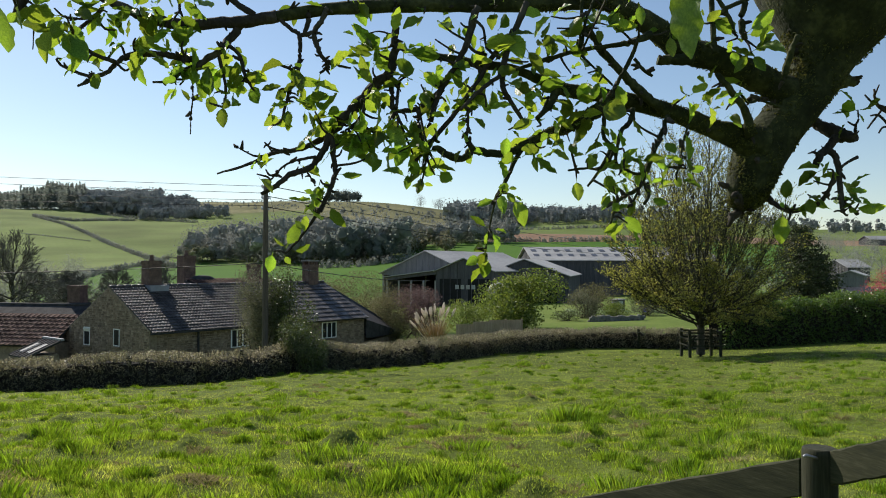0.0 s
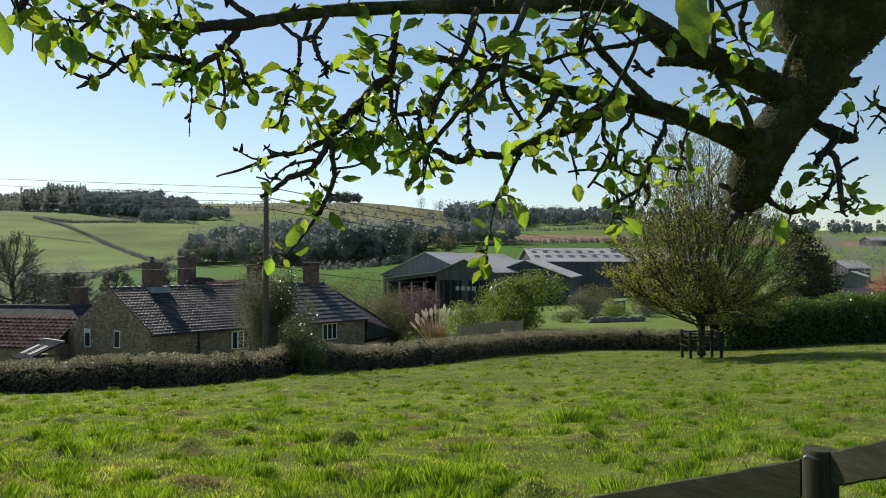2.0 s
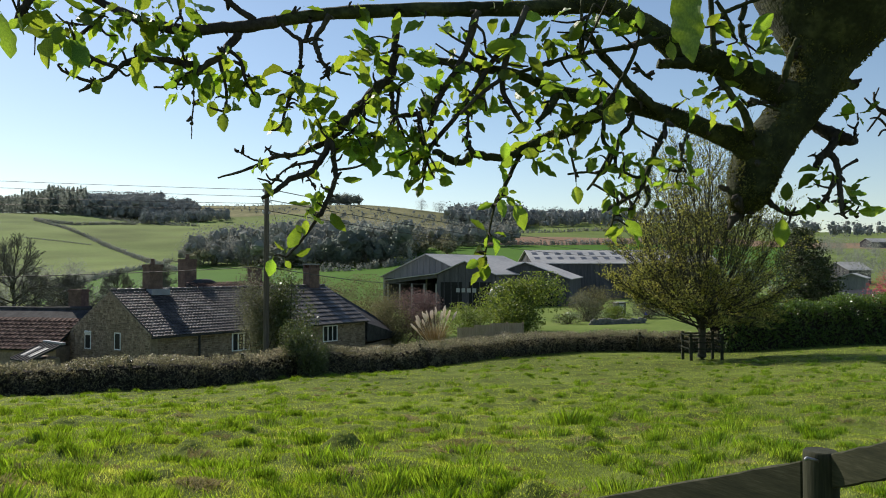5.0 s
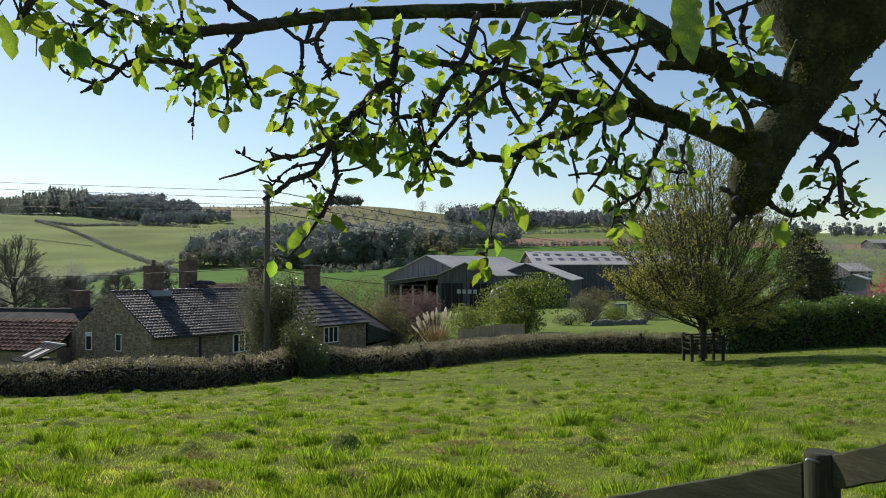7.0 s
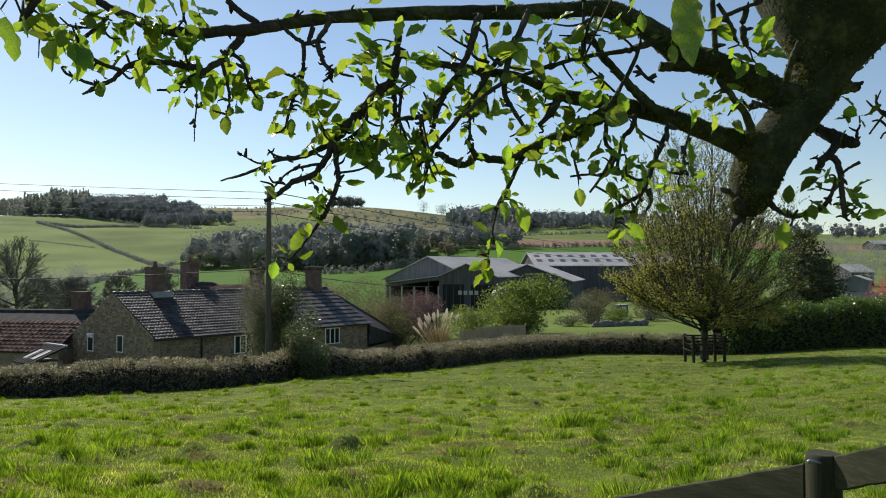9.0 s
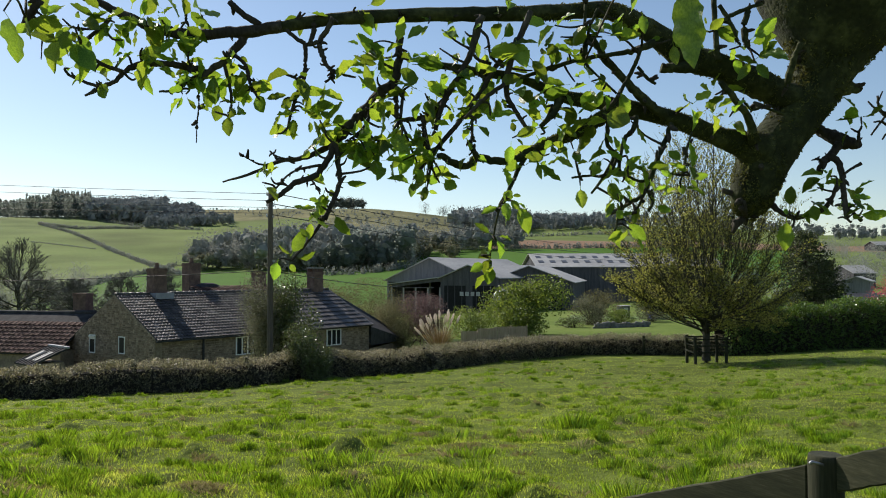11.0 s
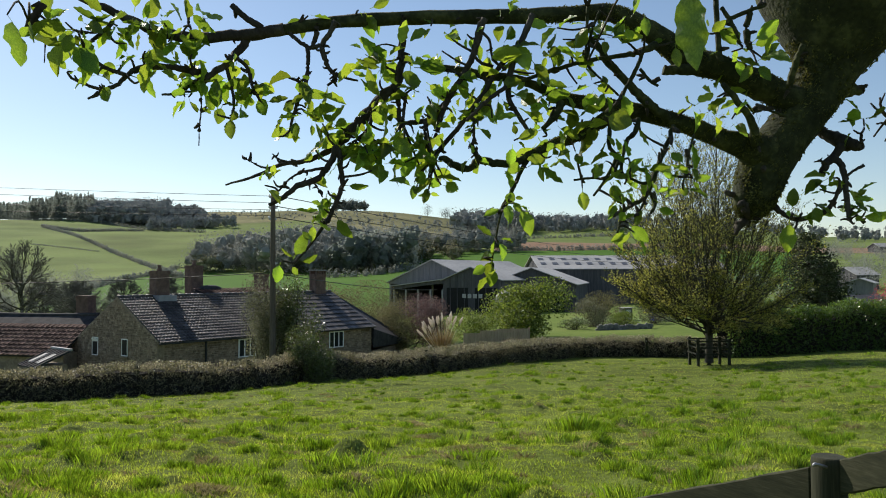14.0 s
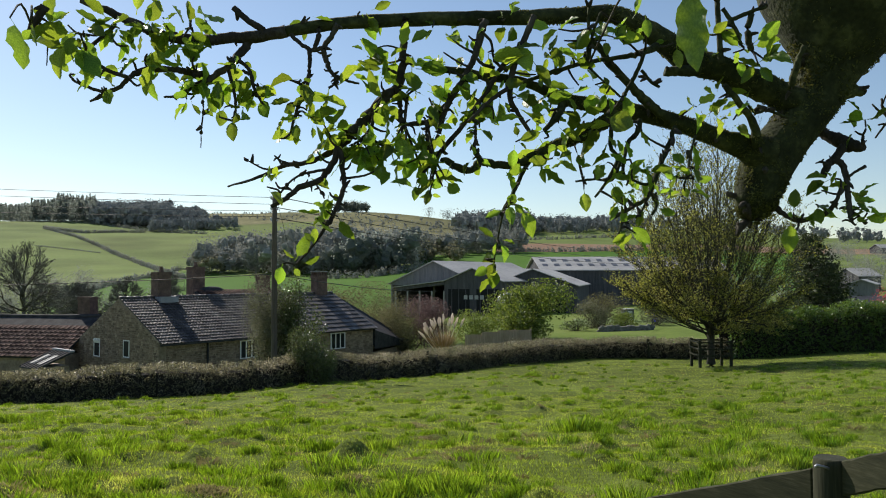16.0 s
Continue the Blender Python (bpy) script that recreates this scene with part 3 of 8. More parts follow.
def build_grass():
    """Short grazed turf, lush tufts and tussocks, and patches of dead grass, over the whole field."""
    rng = np.random.default_rng(11)
    n = 300000
    y = 3.6 * np.exp(rng.uniform(0, 1, n) * math.log(47 / 3.6))
    x = rng.uniform(-0.66, 0.66, n) * (y + 1.2)
    keep = y < hedge_line(x) - 0.4
    x, y = x[keep], y[keep]
    clump = 0.5 + 0.5 * np.sin(x * 2.3 + 1.7 * np.sin(y * 1.3)) * np.sin(y * 2.1 + np.sin(x * 1.7))
    clump = 0.5 * clump + 0.5 * (0.5 + 0.5 * np.sin(x * 7.1 + 2 * np.sin(y * 3.3)) * np.sin(y * 6.3 + 1.5 * np.sin(x * 4.7)))
    high = (0.016 + 0.036 * clump ** 2) * rng.uniform(0.6, 1.5, len(x)) * (1 + y / 150)
    wide = (0.0011 + 0.00023 * y) * rng.uniform(0.7, 1.3, len(x))
    v, f = blades(x, y, high, wide, rng, 0.7)
    # a thick short nap over the nearer half
    m = 120000
    ny = 4.2 * np.exp(rng.uniform(0, 1, m) * math.log(20 / 4.2))
    nx = rng.uniform(-0.64, 0.64, m) * (ny + 0.6)
    v2, f2 = blades(nx, ny, 0.026 * rng.uniform(0.6, 1.6, m), (0.0012 + 0.00023 * ny) * rng.uniform(0.8, 1.3, m), rng, 0.5)
    v, f = np.vstack([v, v2]), np.vstack([f, f2 + len(v)])
    tagged(sheet("grass", v, f, GRASS), "short uneven grazed spring grass", "grass", kind="stuff")
    x, y, r, size, out = tufts_on_field(rng, 900, 150, 4.0, 42, 0.05, 0.2)
    high = (0.034 + 0.07 * size) * np.clip(1.25 - 0.35 * r, 0.35, 1.3) * rng.uniform(0.6, 1.3, len(x)) * (1 + y / 120)
    v, f = blades(x, y, high, (0.0008 + 0.00014 * y) * rng.uniform(0.7, 1.3, len(x)), rng, 0.5, out)
    tagged(sheet("grass_tufts", v, f, LUSH), "lush darker green grass tufts", "grass", kind="stuff")
    # taller tussocks, some of them known by their place, the rest strewn thinner with distance
    far_y = 6 * np.exp(rng.uniform(0, 1, 150) * math.log(34 / 6))
    strewn = np.stack([rng.uniform(-0.6, 0.6, 150) * far_y, far_y, rng.uniform(0.06, 0.13, 150)], 1)
    strewn = strewn[strewn[:, 1] < hedge_line(strewn[:, 0]) - 1.5]
    x, y, high, out = clump_blades(rng, np.vstack([TUSSOCKS, strewn]), 420, 0.72, 1.25)
    v, f = blades(x, y, high, (0.0009 + 0.00017 * y) * rng.uniform(0.7, 1.3, len(x)), rng, 0.45, out)
    tagged(sheet("grass_tussocks", v, f, LUSH), "tall dark green grass tussocks", "grass", kind="stuff")
    x, y, r, size, out = tufts_on_field(rng, 180, 110, 4.2, 42, 0.05, 0.16)
    high = 0.022 * rng.uniform(0.5, 1.6, len(x)) * (1 + 2.0 * size * np.clip(1.2 - r, 0.2, 1))
    v, f = blades(x, y, high, (0.0009 + 0.0002 * y) * rng.uniform(0.6, 1.3, len(x)), rng, 1.1, out)
    tagged(sheet("dead_grass", v, f, STRAW), "pale dead grass lying in patches", "grass", kind="stuff")
    x, y, high, out = clump_blades(rng, THATCH, 900, 0.2, 1.4)
    v, f = blades(x, y, high, 0.0022 * rng.uniform(0.6, 1.3, len(x)), rng, 1.6)
    tagged(sheet("thatch_mounds", v, f, STRAW), "matted brown mounds of dead grass", "grass", kind="stuff")


build_grass()


# ---- the cottage ----
def tiles(bm, a, b, c, d, across, down, lift=0.07, trough=0.6):
    """Rows of curved tiles on the roof plane a (ridge left), b (ridge right), c (eave right), d (eave left)."""
    a, b, c, d = Vector(a), Vector(b), Vector(c), Vector(d)
    up = (b - a).cross(d - a).normalized()
    if up.z < 0:
        up = -up

    def at(s, t, h):
        return a.lerp(b, s).lerp(d.lerp(c, s), t) + up * h
    wave = ((0, 0.25), (0.2, 1.0), (0.45, 0.25), (0.75, 0.0), (1.0, 0.25))
    for j in range(down):
        t0, t1 = j / down, (j + 1.12) / down
        for i in range(across):
            top, low = [], []
            sag = random.uniform(-0.01, 0.012)
            for w, h in wave:
                s = (i + w * 1.04) / across
                top.append(bm.verts.new(at(s, t0, 0.01 + h * lift * trough)))
                low.append(bm.verts.new(at(s, min(t1, 1.01), 0.06 + sag + h * lift)))
            under = [bm.verts.new(v.co - up * 0.03) for v in low]
            for k in range(4):
                bm.faces.new((top[k], low[k], low[k + 1], top[k + 1]))
                bm.faces.new((low[k], under[k], under[k + 1], low[k + 1]))
    return bm


def casement(parent, m, wide, high, lights):
    """A white casement window: its frame, its panes and its sill, under the house."""
    fr = bmesh.new()
    box(fr, -wide / 2, wide / 2, 0.0, 0.03, -high / 2, -high / 2 + 0.06)
    box(fr, -wide / 2, wide / 2, 0.0, 0.03, high / 2 - 0.06, high / 2)
    step = wide / lights
    for i in range(lights + 1):
        x = -wide / 2 + i * step
        bar = 0.045 if lights > 1 else 0.03
        box(fr, x - bar, x + bar, -0.004, 0.03, -high / 2, high / 2)
    fr.transform(m)
    wd = part("window", fr, WHITE, parent, "white painted casement window")
    for i in range(lights):
        x = -wide / 2 + i * step
        pn = boxes((x + 0.04, x + step - 0.04, 0.01, 0.018, -high / 2 + 0.05, high / 2 - 0.05))
        pn.transform(m)
        part("pane", pn, GLASS, wd)
    sl = boxes((-wide / 2 - 0.08, wide / 2 + 0.08, -0.09, 0.08, -high / 2 - 0.09, -high / 2 - 0.005))
    sl.transform(m)
    part("sill", sl, STONE, wd)


def chimney(parent, x, y, z0, z1, wx, wy, pots, kind="corbel", mat=None):
    st = bmesh.new()
    box(st, x - wx / 2, x + wx / 2, y - wy / 2, y + wy / 2, z0, z1 - 0.2, bevel=0.015)
    ch = part("chimney", st, mat or BRICKS, parent, "weathered brick chimney stack")
    cap = bmesh.new()
    box(cap, x - wx / 2 - 0.05, x + wx / 2 + 0.05, y - wy / 2 - 0.05, y + wy / 2 + 0.05, z1 - 0.2, z1 - 0.1, bevel=0.015)
    box(cap, x - wx / 2 - 0.02, x + wx / 2 + 0.02, y - wy / 2 - 0.02, y + wy / 2 + 0.02, z1 - 0.1, z1, bevel=0.015)
    part("corbel", cap, mat or BRICKS, ch)
    if kind == "pillars":
        for i in range(6):
            for s in (-1, 1):
                px = x - wx / 2 + 0.06 + (wx - 0.12) * i / 5
                part("pillar", boxes((px - 0.05, px + 0.05, y + s * wy / 2 * 0.8 - 0.06, y + s * wy / 2 * 0.8 + 0.06, z1, z1 + 0.26)), BRICKS, ch)
        part("cap_slab", boxes((x - wx / 2 - 0.05, x + wx / 2 + 0.05, y - wy / 2 - 0.04, y + wy / 2 + 0.04, z1 + 0.26, z1 + 0.36)), CONCRETE, ch)
    for i in range(pots):
        px = x + (i - (pots - 1) / 2) * 0.36
        pot = bmesh.new()
        tube(pot, [(px, y, z1 - 0.02, 0.15), (px, y, z1 + 0.06, 0.16), (px, y, z1 + 0.14, 0.12), (px, y, z1 + 0.3, 0.11), (px, y, z1 + 0.36, 0.14)], 1, 12)
        part("chimney_pot", pot, BRICKS, ch, "clay chimney pot")
    return ch


def gable_wall(bm, x0, x1, half, z0, ze, zr, back=0.0):
    """A wall with a gable, across the house from x0 to x1 (its thickness); back: by how much its back half is wider."""
    drop = (zr - ze) / half * back
    prof = [(-half, z0), (half + back, z0), (half + back, ze - drop), (0, zr), (-half, ze)]
    a = [bm.verts.new((x0, p, q)) for p, q in prof]
    b = [bm.verts.new((x1, p, q)) for p, q in prof]
    bm.faces.new(a)
    bm.faces.new(b[::-1])
    for i in range(5):
        bm.faces.new((a[i], b[i], b[(i + 1) % 5], a[(i + 1) % 5]))
    bmesh.ops.recalc_face_normals(bm, faces=bm.faces)


def rubble(parent, x0, x1, z0, z1, m, seed, limit=None):
    """Uneven stones proud of a wall face; m brings the face (x along, z up, -y out) into place; limit(x): top of the wall there."""
    rng = random.Random(seed)
    stones = []
    z = z0
    while z < z1:
        h = rng.uniform(0.1, 0.16)
        x = x0 + rng.uniform(0, 0.2)
        while x < x1:
            w = rng.uniform(0.14, 0.34)
            if limit is None or z + h < limit(x + w / 2):
                d = rng.uniform(0.01, 0.035)
                stones.append((x + 0.01, min(x + w, x1) - 0.01, d, z + 0.008, z + h - 0.008))
            x += w
        z += h
    v, f = [], []
    for a, b, d, lo, hi in stones:
        k = len(v)
        e = min(0.012, (b - a) / 4)
        v += [(a, 0.03, lo), (b, 0.03, lo), (b, 0.03, hi), (a, 0.03, hi), (a + e, -d, lo + e), (b - e, -d, lo + e), (b - e, -d, hi - e), (a + e, -d, hi - e)]
        f += [(k + 4, k + 5, k + 6, k + 7), (k, k + 1, k + 5, k + 4), (k + 1, k + 2, k + 6, k + 5), (k + 2, k + 3, k + 7, k + 6), (k + 3, k, k + 4, k + 7)]
    v = np.array([m @ Vector(q) for q in v])
    return tagged(sheet("stonework", v, f, STONE_PIECE, parent), kind="stuff")


STONE_PIECE = surf("wall stones", [(0.13, 0.09, 0.062), (0.22, 0.165, 0.12), (0.35, 0.28, 0.21)], 2.5, 0.9, 0.6, 12, vary=0.4, island=True)


def build_cottage():
    """The stone cottage. Its own space: x along the ridge, y to the back, the near gable at x = 0."""
    gx, gy = -20.45, 47.0
    base = -5.7
    house = thing("cottage", "long stone cottage with a brown tiled roof and brick chimneys", "house", pose(gx, gy, base, 0, 0, 52))
    half, long, eave, ridge, t = 4.6, 17.8, 3.5, 5.95, 0.45
    back = 1.1
    slope = (ridge - eave) / half
    w = bmesh.new()
    gable_wall(w, 0, t, half - 0.06, -0.6, eave + 0.02, ridge + 0.02, back)
    part("gable_wall", w, STONE, house, "rubble stone gable wall")
    w = bmesh.new()
    gable_wall(w, long - t, long, half - 0.15, -0.6, eave, ridge - 0.12, back)
    part("far_gable_wall", w, STONE, house)
    part("front_wall", boxes((t, long - t, -half + 0.15, -half + 0.6, -0.6, eave)), STONE, house, "rubble stone front wall")
    part("back_wall", boxes((t, long - t, half + back - 0.6, half + back - 0.15, -0.6, eave - back * slope)), STONE, house)
    rubble(house, 0.02, long, -0.3, eave - 0.05, pose(0, -half + 0.15, 0), 1)
    rubble(house, -half - back + 0.1, half - 0.1, -0.3, ridge, pose(0, 0, 0, 0, 0, -90), 2, lambda x: ridge - 0.06 - abs(x) * slope)
    for s, wide in ((-1, half + 0.15), (1, half + back + 0.15)):
        low = ridge - wide * slope
        part("roof_slope", slab([(0.08, 0, ridge), (long + 0.05, 0, ridge), (long + 0.05, s * wide, low), (0.08, s * wide, low)], 0.14), SLATE, house)
    split = 11.6
    tl = tiles(bmesh.new(), (0.02, 0, ridge), (split, 0, ridge), (split, -half - 0.2, eave - 0.1), (0.02, -half - 0.2, eave - 0.1), 50, 17, lift=0.055)
    tagged(part("roof_tiles", tl, TILE, house, "weathered brown clay tiles in rows"), kind="stuff")
    tl = tiles(bmesh.new(), (split, 0, ridge), (long + 0.05, 0, ridge), (long + 0.05, -half - 0.3, eave - 0.14), (split, -half - 0.3, eave - 0.14), 22, 10, lift=0.03)
    tagged(part("slate_roofing", tl, TILE, house, "broad weathered stone slates in rows"), kind="stuff")
    tl = tiles(bmesh.new(), (0.02, 0, ridge), (long + 0.05, 0, ridge), (long + 0.05, half + back + 0.2, ridge - (half + back + 0.2) * slope), (0.02, half + back + 0.2, ridge - (half + back + 0.2) * slope), 50, 13)
    tagged(part("back_roof_tiles", tl, TILE, house), kind="stuff")
    hump = bmesh.new()
    tube(hump, [(6.7, 1.5, ridge + 0.1, 0.2), (7.1, 1.5, ridge + 0.2, 0.42), (8.2, 1.5, ridge + 0.2, 0.42), (8.7, 1.5, ridge + 0.05, 0.25)], 3, 12)
    part("dormer_hump", hump, SLATE, house, "small dark rounded roof hump by the stack")
    rd = bmesh.new()
    for i in range(38):
        x = 0.0 + i * long / 38
        tube(rd, [(x, 0, ridge + 0.03, 0.11), (x + 0.45, 0, ridge + 0.035, 0.12)], 1, 8)
    part("ridge_tiles", rd, TILE, house)
    # the steep end roof over the outshut
    top = [(long, 0, ridge), (long + 8.6, -0.9, ridge - 4.35), (long + 0.1, -half + 0.05, eave - 1.6), (long + 0.02, -half - 0.1, eave - 0.15)]
    part("end_roof", slab(top, 0.14), SLATE, house, "dark slate lean-to roof at the end")
    plan = [(long, -half + 0.4), (long + 8.4, -0.7), (long + 8.4, 3.0), (long, 3.0)]
    w = bmesh.new()
    lo, hi = [w.verts.new((x, y, -0.6)) for x, y in plan], [w.verts.new((x, y, ridge - 4.5)) for x, y in plan]
    w.faces.new(hi)
    for k in range(4):
        w.faces.new((lo[k], lo[(k + 1) % 4], hi[(k + 1) % 4], hi[k]))
    part("outshut_wall", w, STONE, house)
    part("back_end_roof", slab([(long, 0, ridge), (long, half, eave), (long + 8.5, 3.2, ridge - 4.45), (long + 8.6, -0.9, ridge - 4.35)], 0.14), SLATE, house)
    part("gutter", boxes((-0.1, long, -half - 0.3, -half - 0.2, eave - 0.2, eave - 0.1)), SLATE, house)
    part("downpipe", boxes((3.2, 3.28, -half - 0.02, -half + 0.1, -0.2, eave - 0.2)), SLATE, house)
    casement(house, pose(6.35, -half + 0.09, eave - 0.85), 1.3, 1.15, 3)
    casement(house, pose(14.15, -half + 0.09, eave - 0.85), 1.35, 1.15, 3)
    casement(house, pose(-0.055, 2.55, eave - 0.65, 0, 0, -90), 0.7, 1.15, 1)
    casement(house, pose(-0.055, -1.0, eave - 0.55, 0, 0, -90), 0.65, 1.05, 1)
    open_leaf = boxes((-0.33, 0.33, -0.03, 0.03, -0.5, 0.0))
    open_leaf.transform(pose(-0.12, 2.55, eave - 0.15, 0, 0, -90) @ pose(0, 0, 0, 28))
    part("open_casement", open_leaf, WHITE, house, "top casement pushed open")
    chimney(house, 2.85, 0, ridge - 0.9, ridge + 1.65, 0.92, 0.85, 1)
    chimney(house, 7.1, 2.6, ridge - 2.0, ridge + 2.05, 0.95, 0.85, 1)
    chimney(house, 16.4, 0, ridge - 0.9, ridge + 1.4, 1.0, 0.8, 0, "pillars")
    chimney(house, 13.0, 2.6, ridge - 2.2, ridge + 1.45, 0.8, 0.8, 0)
    part("flashing", boxes((2.35, 3.65, -0.75, 0.5, ridge - 0.3, ridge + 0.08)), LEAD, house, "lead flashing round the stack")
    # the back wing, whose ridge shows over the main one
    wg = bmesh.new()
    box(wg, 6.6, 13.2, half - 0.3, half + 5, -0.6, 3.6)
    part("back_wing_wall", wg, STONE, house)
    part("back_wing_roof", slab([(6.3, 1.5, ridge + 0.33), (13.4, 1.5, ridge + 0.33), (13.4, -0.2, ridge - 0.1), (6.3, -0.2, ridge - 0.1)], 0.2), SLATE, house)
    tl = tiles(bmesh.new(), (6.3, 1.5, ridge + 0.4), (13.4, 1.5, ridge + 0.4), (13.4, 0.0, ridge), (6.3, 0.0, ridge), 22, 6)
    tagged(part("wing_tiles", tl, RED_TILE, house), kind="stuff")
    return house


build_cottage()


def build_outhouse():
    """The long low range with red tiles that runs on behind the gable."""
    z = land_at(-29, 52)
    a = (-36.57, 55, -1.07)
    b = (-23.86, 52, -1.08)
    ax = math.degrees(math.atan2(b[1] - a[1], b[0] - a[0]))
    long = math.hypot(b[0] - a[0], b[1] - a[1])
    rz = a[2] - z
    oh = thing("tiled_outhouse", "low stone outhouse with a red pantile roof", "outhouse", pose(a[0], a[1], z, 0, 0, ax))
    half, ev = 3.6, rz - 2.3
    w = bmesh.new()
    box(w, 0, long, -half + 0.3, half - 0.3, -0.6, ev)
    part("wall", w, STONE, oh)
    for s in (-1, 1):
        part("roof_slope", slab([(-0.2, 0, rz), (long, 0, rz), (long, s * half, ev - 0.1), (-0.2, s * half, ev - 0.1)], 0.12), SLATE, oh)
    tl = tiles(bmesh.new(), (-0.2, -0.9, rz - 0.6), (long, -0.9, rz - 0.6), (long, -half - 0.1, ev - 0.12), (-0.2, -half - 0.1, ev - 0.12), 34, 9)
    tagged(part("roof_tiles", tl, RED_TILE, oh, "red clay pantiles"), kind="stuff")
    rd = bmesh.new()
    tube(rd, [(-0.2, 0, rz + 0.02, 0.14), (long * 0.3, 0, rz - 0.02, 0.14), (long * 0.7, 0, rz - 0.05, 0.14), (long, 0, rz + 0.02, 0.14)], 5, 8)
    part("ridge_tiles", rd, SLATE, oh)
    chimney(oh, long - 1.5, 0.6, rz - 1.0, rz + 1.3, 1.0, 0.8, 0)
    # glazed lean-to porch
    p = (-23.45, 46, -2.86)
    zz = land_at(p[0], p[1])
    pr = thing("porch", "lean-to porch with a ribbed roof and two rooflights", "porch", pose(p[0], p[1], zz, 0, 0, -40))
    h = p[2] - zz
    part("wall", boxes((-0.9, 1.1, -1.6, 0.0, -0.5, h - 0.75)), STONE, pr)
    part("roof", slab([(-1.2, 0.1, h + 0.05), (1.3, 0.1, h + 0.05), (1.3, -1.9, h - 0.78), (-1.2, -1.9, h - 0.78)], 0.08), SLATE, pr)
    for x in (-0.75, 0.3):
        part("rooflight", slab([(x, -0.5, h - 0.16), (x + 0.5, -0.5, h - 0.16), (x + 0.5, -1.5, h - 0.57), (x, -1.5, h - 0.57)], 0.05), SHEET, pr, "pale rooflight")
    for i in range(7):
        x = -1.15 + i * 0.4
        part("rib", slab([(x, 0.1, h + 0.1), (x + 0.06, 0.1, h + 0.1), (x + 0.06, -1.9, h - 0.73), (x, -1.9, h - 0.73)], 0.06), SLATE, pr)
    part("flashing", boxes((-1.25, 1.35, 0.0, 0.2, h + 0.02, h + 0.14)), LEAD, pr)


build_outhouse()


# ---- farm barns ----
def barn(label, front, turn, wide, long, eave, ridge, bays=0, lights=0, wall=None, roof=None, name="barn", open_front=False):
    """A gabled farm shed. Its own space: the front gable at y = 0, the ridge runs to +y; turn about z in degrees."""
    z = land_at(front[0], front[1])
    bn = thing(name, label, "barn", pose(front[0], front[1], z, 0, 0, turn), group="farm buildings")
    h = wide / 2
    wall, roof = wall or BOARD, roof or SHEET
    low = eave - 0.35 if open_front else -0.5
    for y in (0.0, long - 0.2):
        g = bmesh.new()
        prof = [(-h, low), (h, low), (h, eave), (0, ridge), (-h, eave)]
        a = [g.verts.new((p, y, q)) for p, q in prof]
        b = [g.verts.new((p, y + 0.2, q)) for p, q in prof]
        g.faces.new(a)
        g.faces.new(b[::-1])
        for i in range(5):
            g.faces.new((a[i], b[i], b[(i + 1) % 5], a[(i + 1) % 5]))
        bmesh.ops.recalc_face_normals(g, faces=g.faces)
        part("gable", g, wall, bn)
    for s in (-1, 1):
        part("side_wall", boxes((s * h - 0.1, s * h + 0.1, 0.2, long - 0.2, -0.5, eave - 0.05)), wall, bn)
        x1 = s * (h + 0.4)
        z1 = eave - (ridge - eave) / h * 0.4 + 0.08
        part("roof_slope", slab([(0, -0.4, ridge + 0.1), (0, long + 0.4, ridge + 0.1), (x1, long + 0.4, z1), (x1, -0.4, z1)], 0.12), roof, bn)
        for i in range(lights):
            for row in (0.3, 0.66):
                y = long * (i + 0.5) / lights
                x = s * h * row
                zt = ridge + 0.14 - (ridge - eave) * row
                dz = (ridge - eave) / h * 0.6
                part("rooflight", slab([(x - s * 0.6, y - 0.5, zt + dz), (x - s * 0.6, y + 0.5, zt + dz), (x + s * 0.6, y + 0.5, zt - dz), (x + s * 0.6, y - 0.5, zt - dz)], 0.05), ROOFLIGHT, bn)
    ribs = max(6, int(wide / 1.1))
    for i in range(ribs + 1):
        x = -h + wide * i / ribs
        top = ridge - abs(x) / h * (ridge - eave) - 0.1
        part("batten", boxes((x - 0.05, x + 0.05, -0.05, -0.005, low, top)), wall, bn)
    # near-black panels on the closed wall stand for the shade inside open bays
    for i in range(bays):
        x0 = -h + wide * (i + 0.12) / bays
        x1 = -h + wide * (i + 0.88) / bays
        part("doorway", boxes((x0, x1, -0.03, -0.012, -0.4, eave - 1.2)), BAY_SHADE, bn, "dark panel for the shade in an open bay")
    if open_front:
        for i in range(5):
            x = -h + 0.15 + (wide - 0.3) * i / 4
            part("post", boxes((x - 0.12, x + 0.12, 0.0, 0.2, -0.5, low + 0.05)), CONCRETE, bn)
    return bn


ROOFLIGHT = surf("grimy rooflight", [(0.06, 0.065, 0.075), (0.1, 0.105, 0.12)], 0.5, 0.4, 0, 4)
barn("grey clad barn with an open front and a pale sheet roof", (-2.8, 122, -2.89), -32, 17, 26, 5.0, 8.5, open_front=True, wall=PALE_BOARD)
barn("dark clad barn with open bays and a sheet roof", (3.13, 112, -2.52), -30, 9.5, 22, 5.1, 6.9, bays=2)
lean = bpy.data.objects[[o.name for o in bpy.data.objects if o.name.startswith("barn") and o.parent is None][-1]]
part("lean_to_roof", slab([(-14.1, -0.5, 4.15), (-4.7, -0.5, 5.2), (-4.7, 20, 5.2), (-14.1, 20, 4.15)], 0.12), SHEET, lean)
part("lean_to_fascia", slab([(-14.0, -0.12, 4.02), (-4.75, -0.12, 5.05), (-4.75, -0.02, 5.05), (-14.0, -0.02, 4.02)], 0.5), BOARD, lean)
part("lean_to_side", boxes((-14.1, -13.95, 0, 20, -0.5, 4.0)), BOARD, lean)
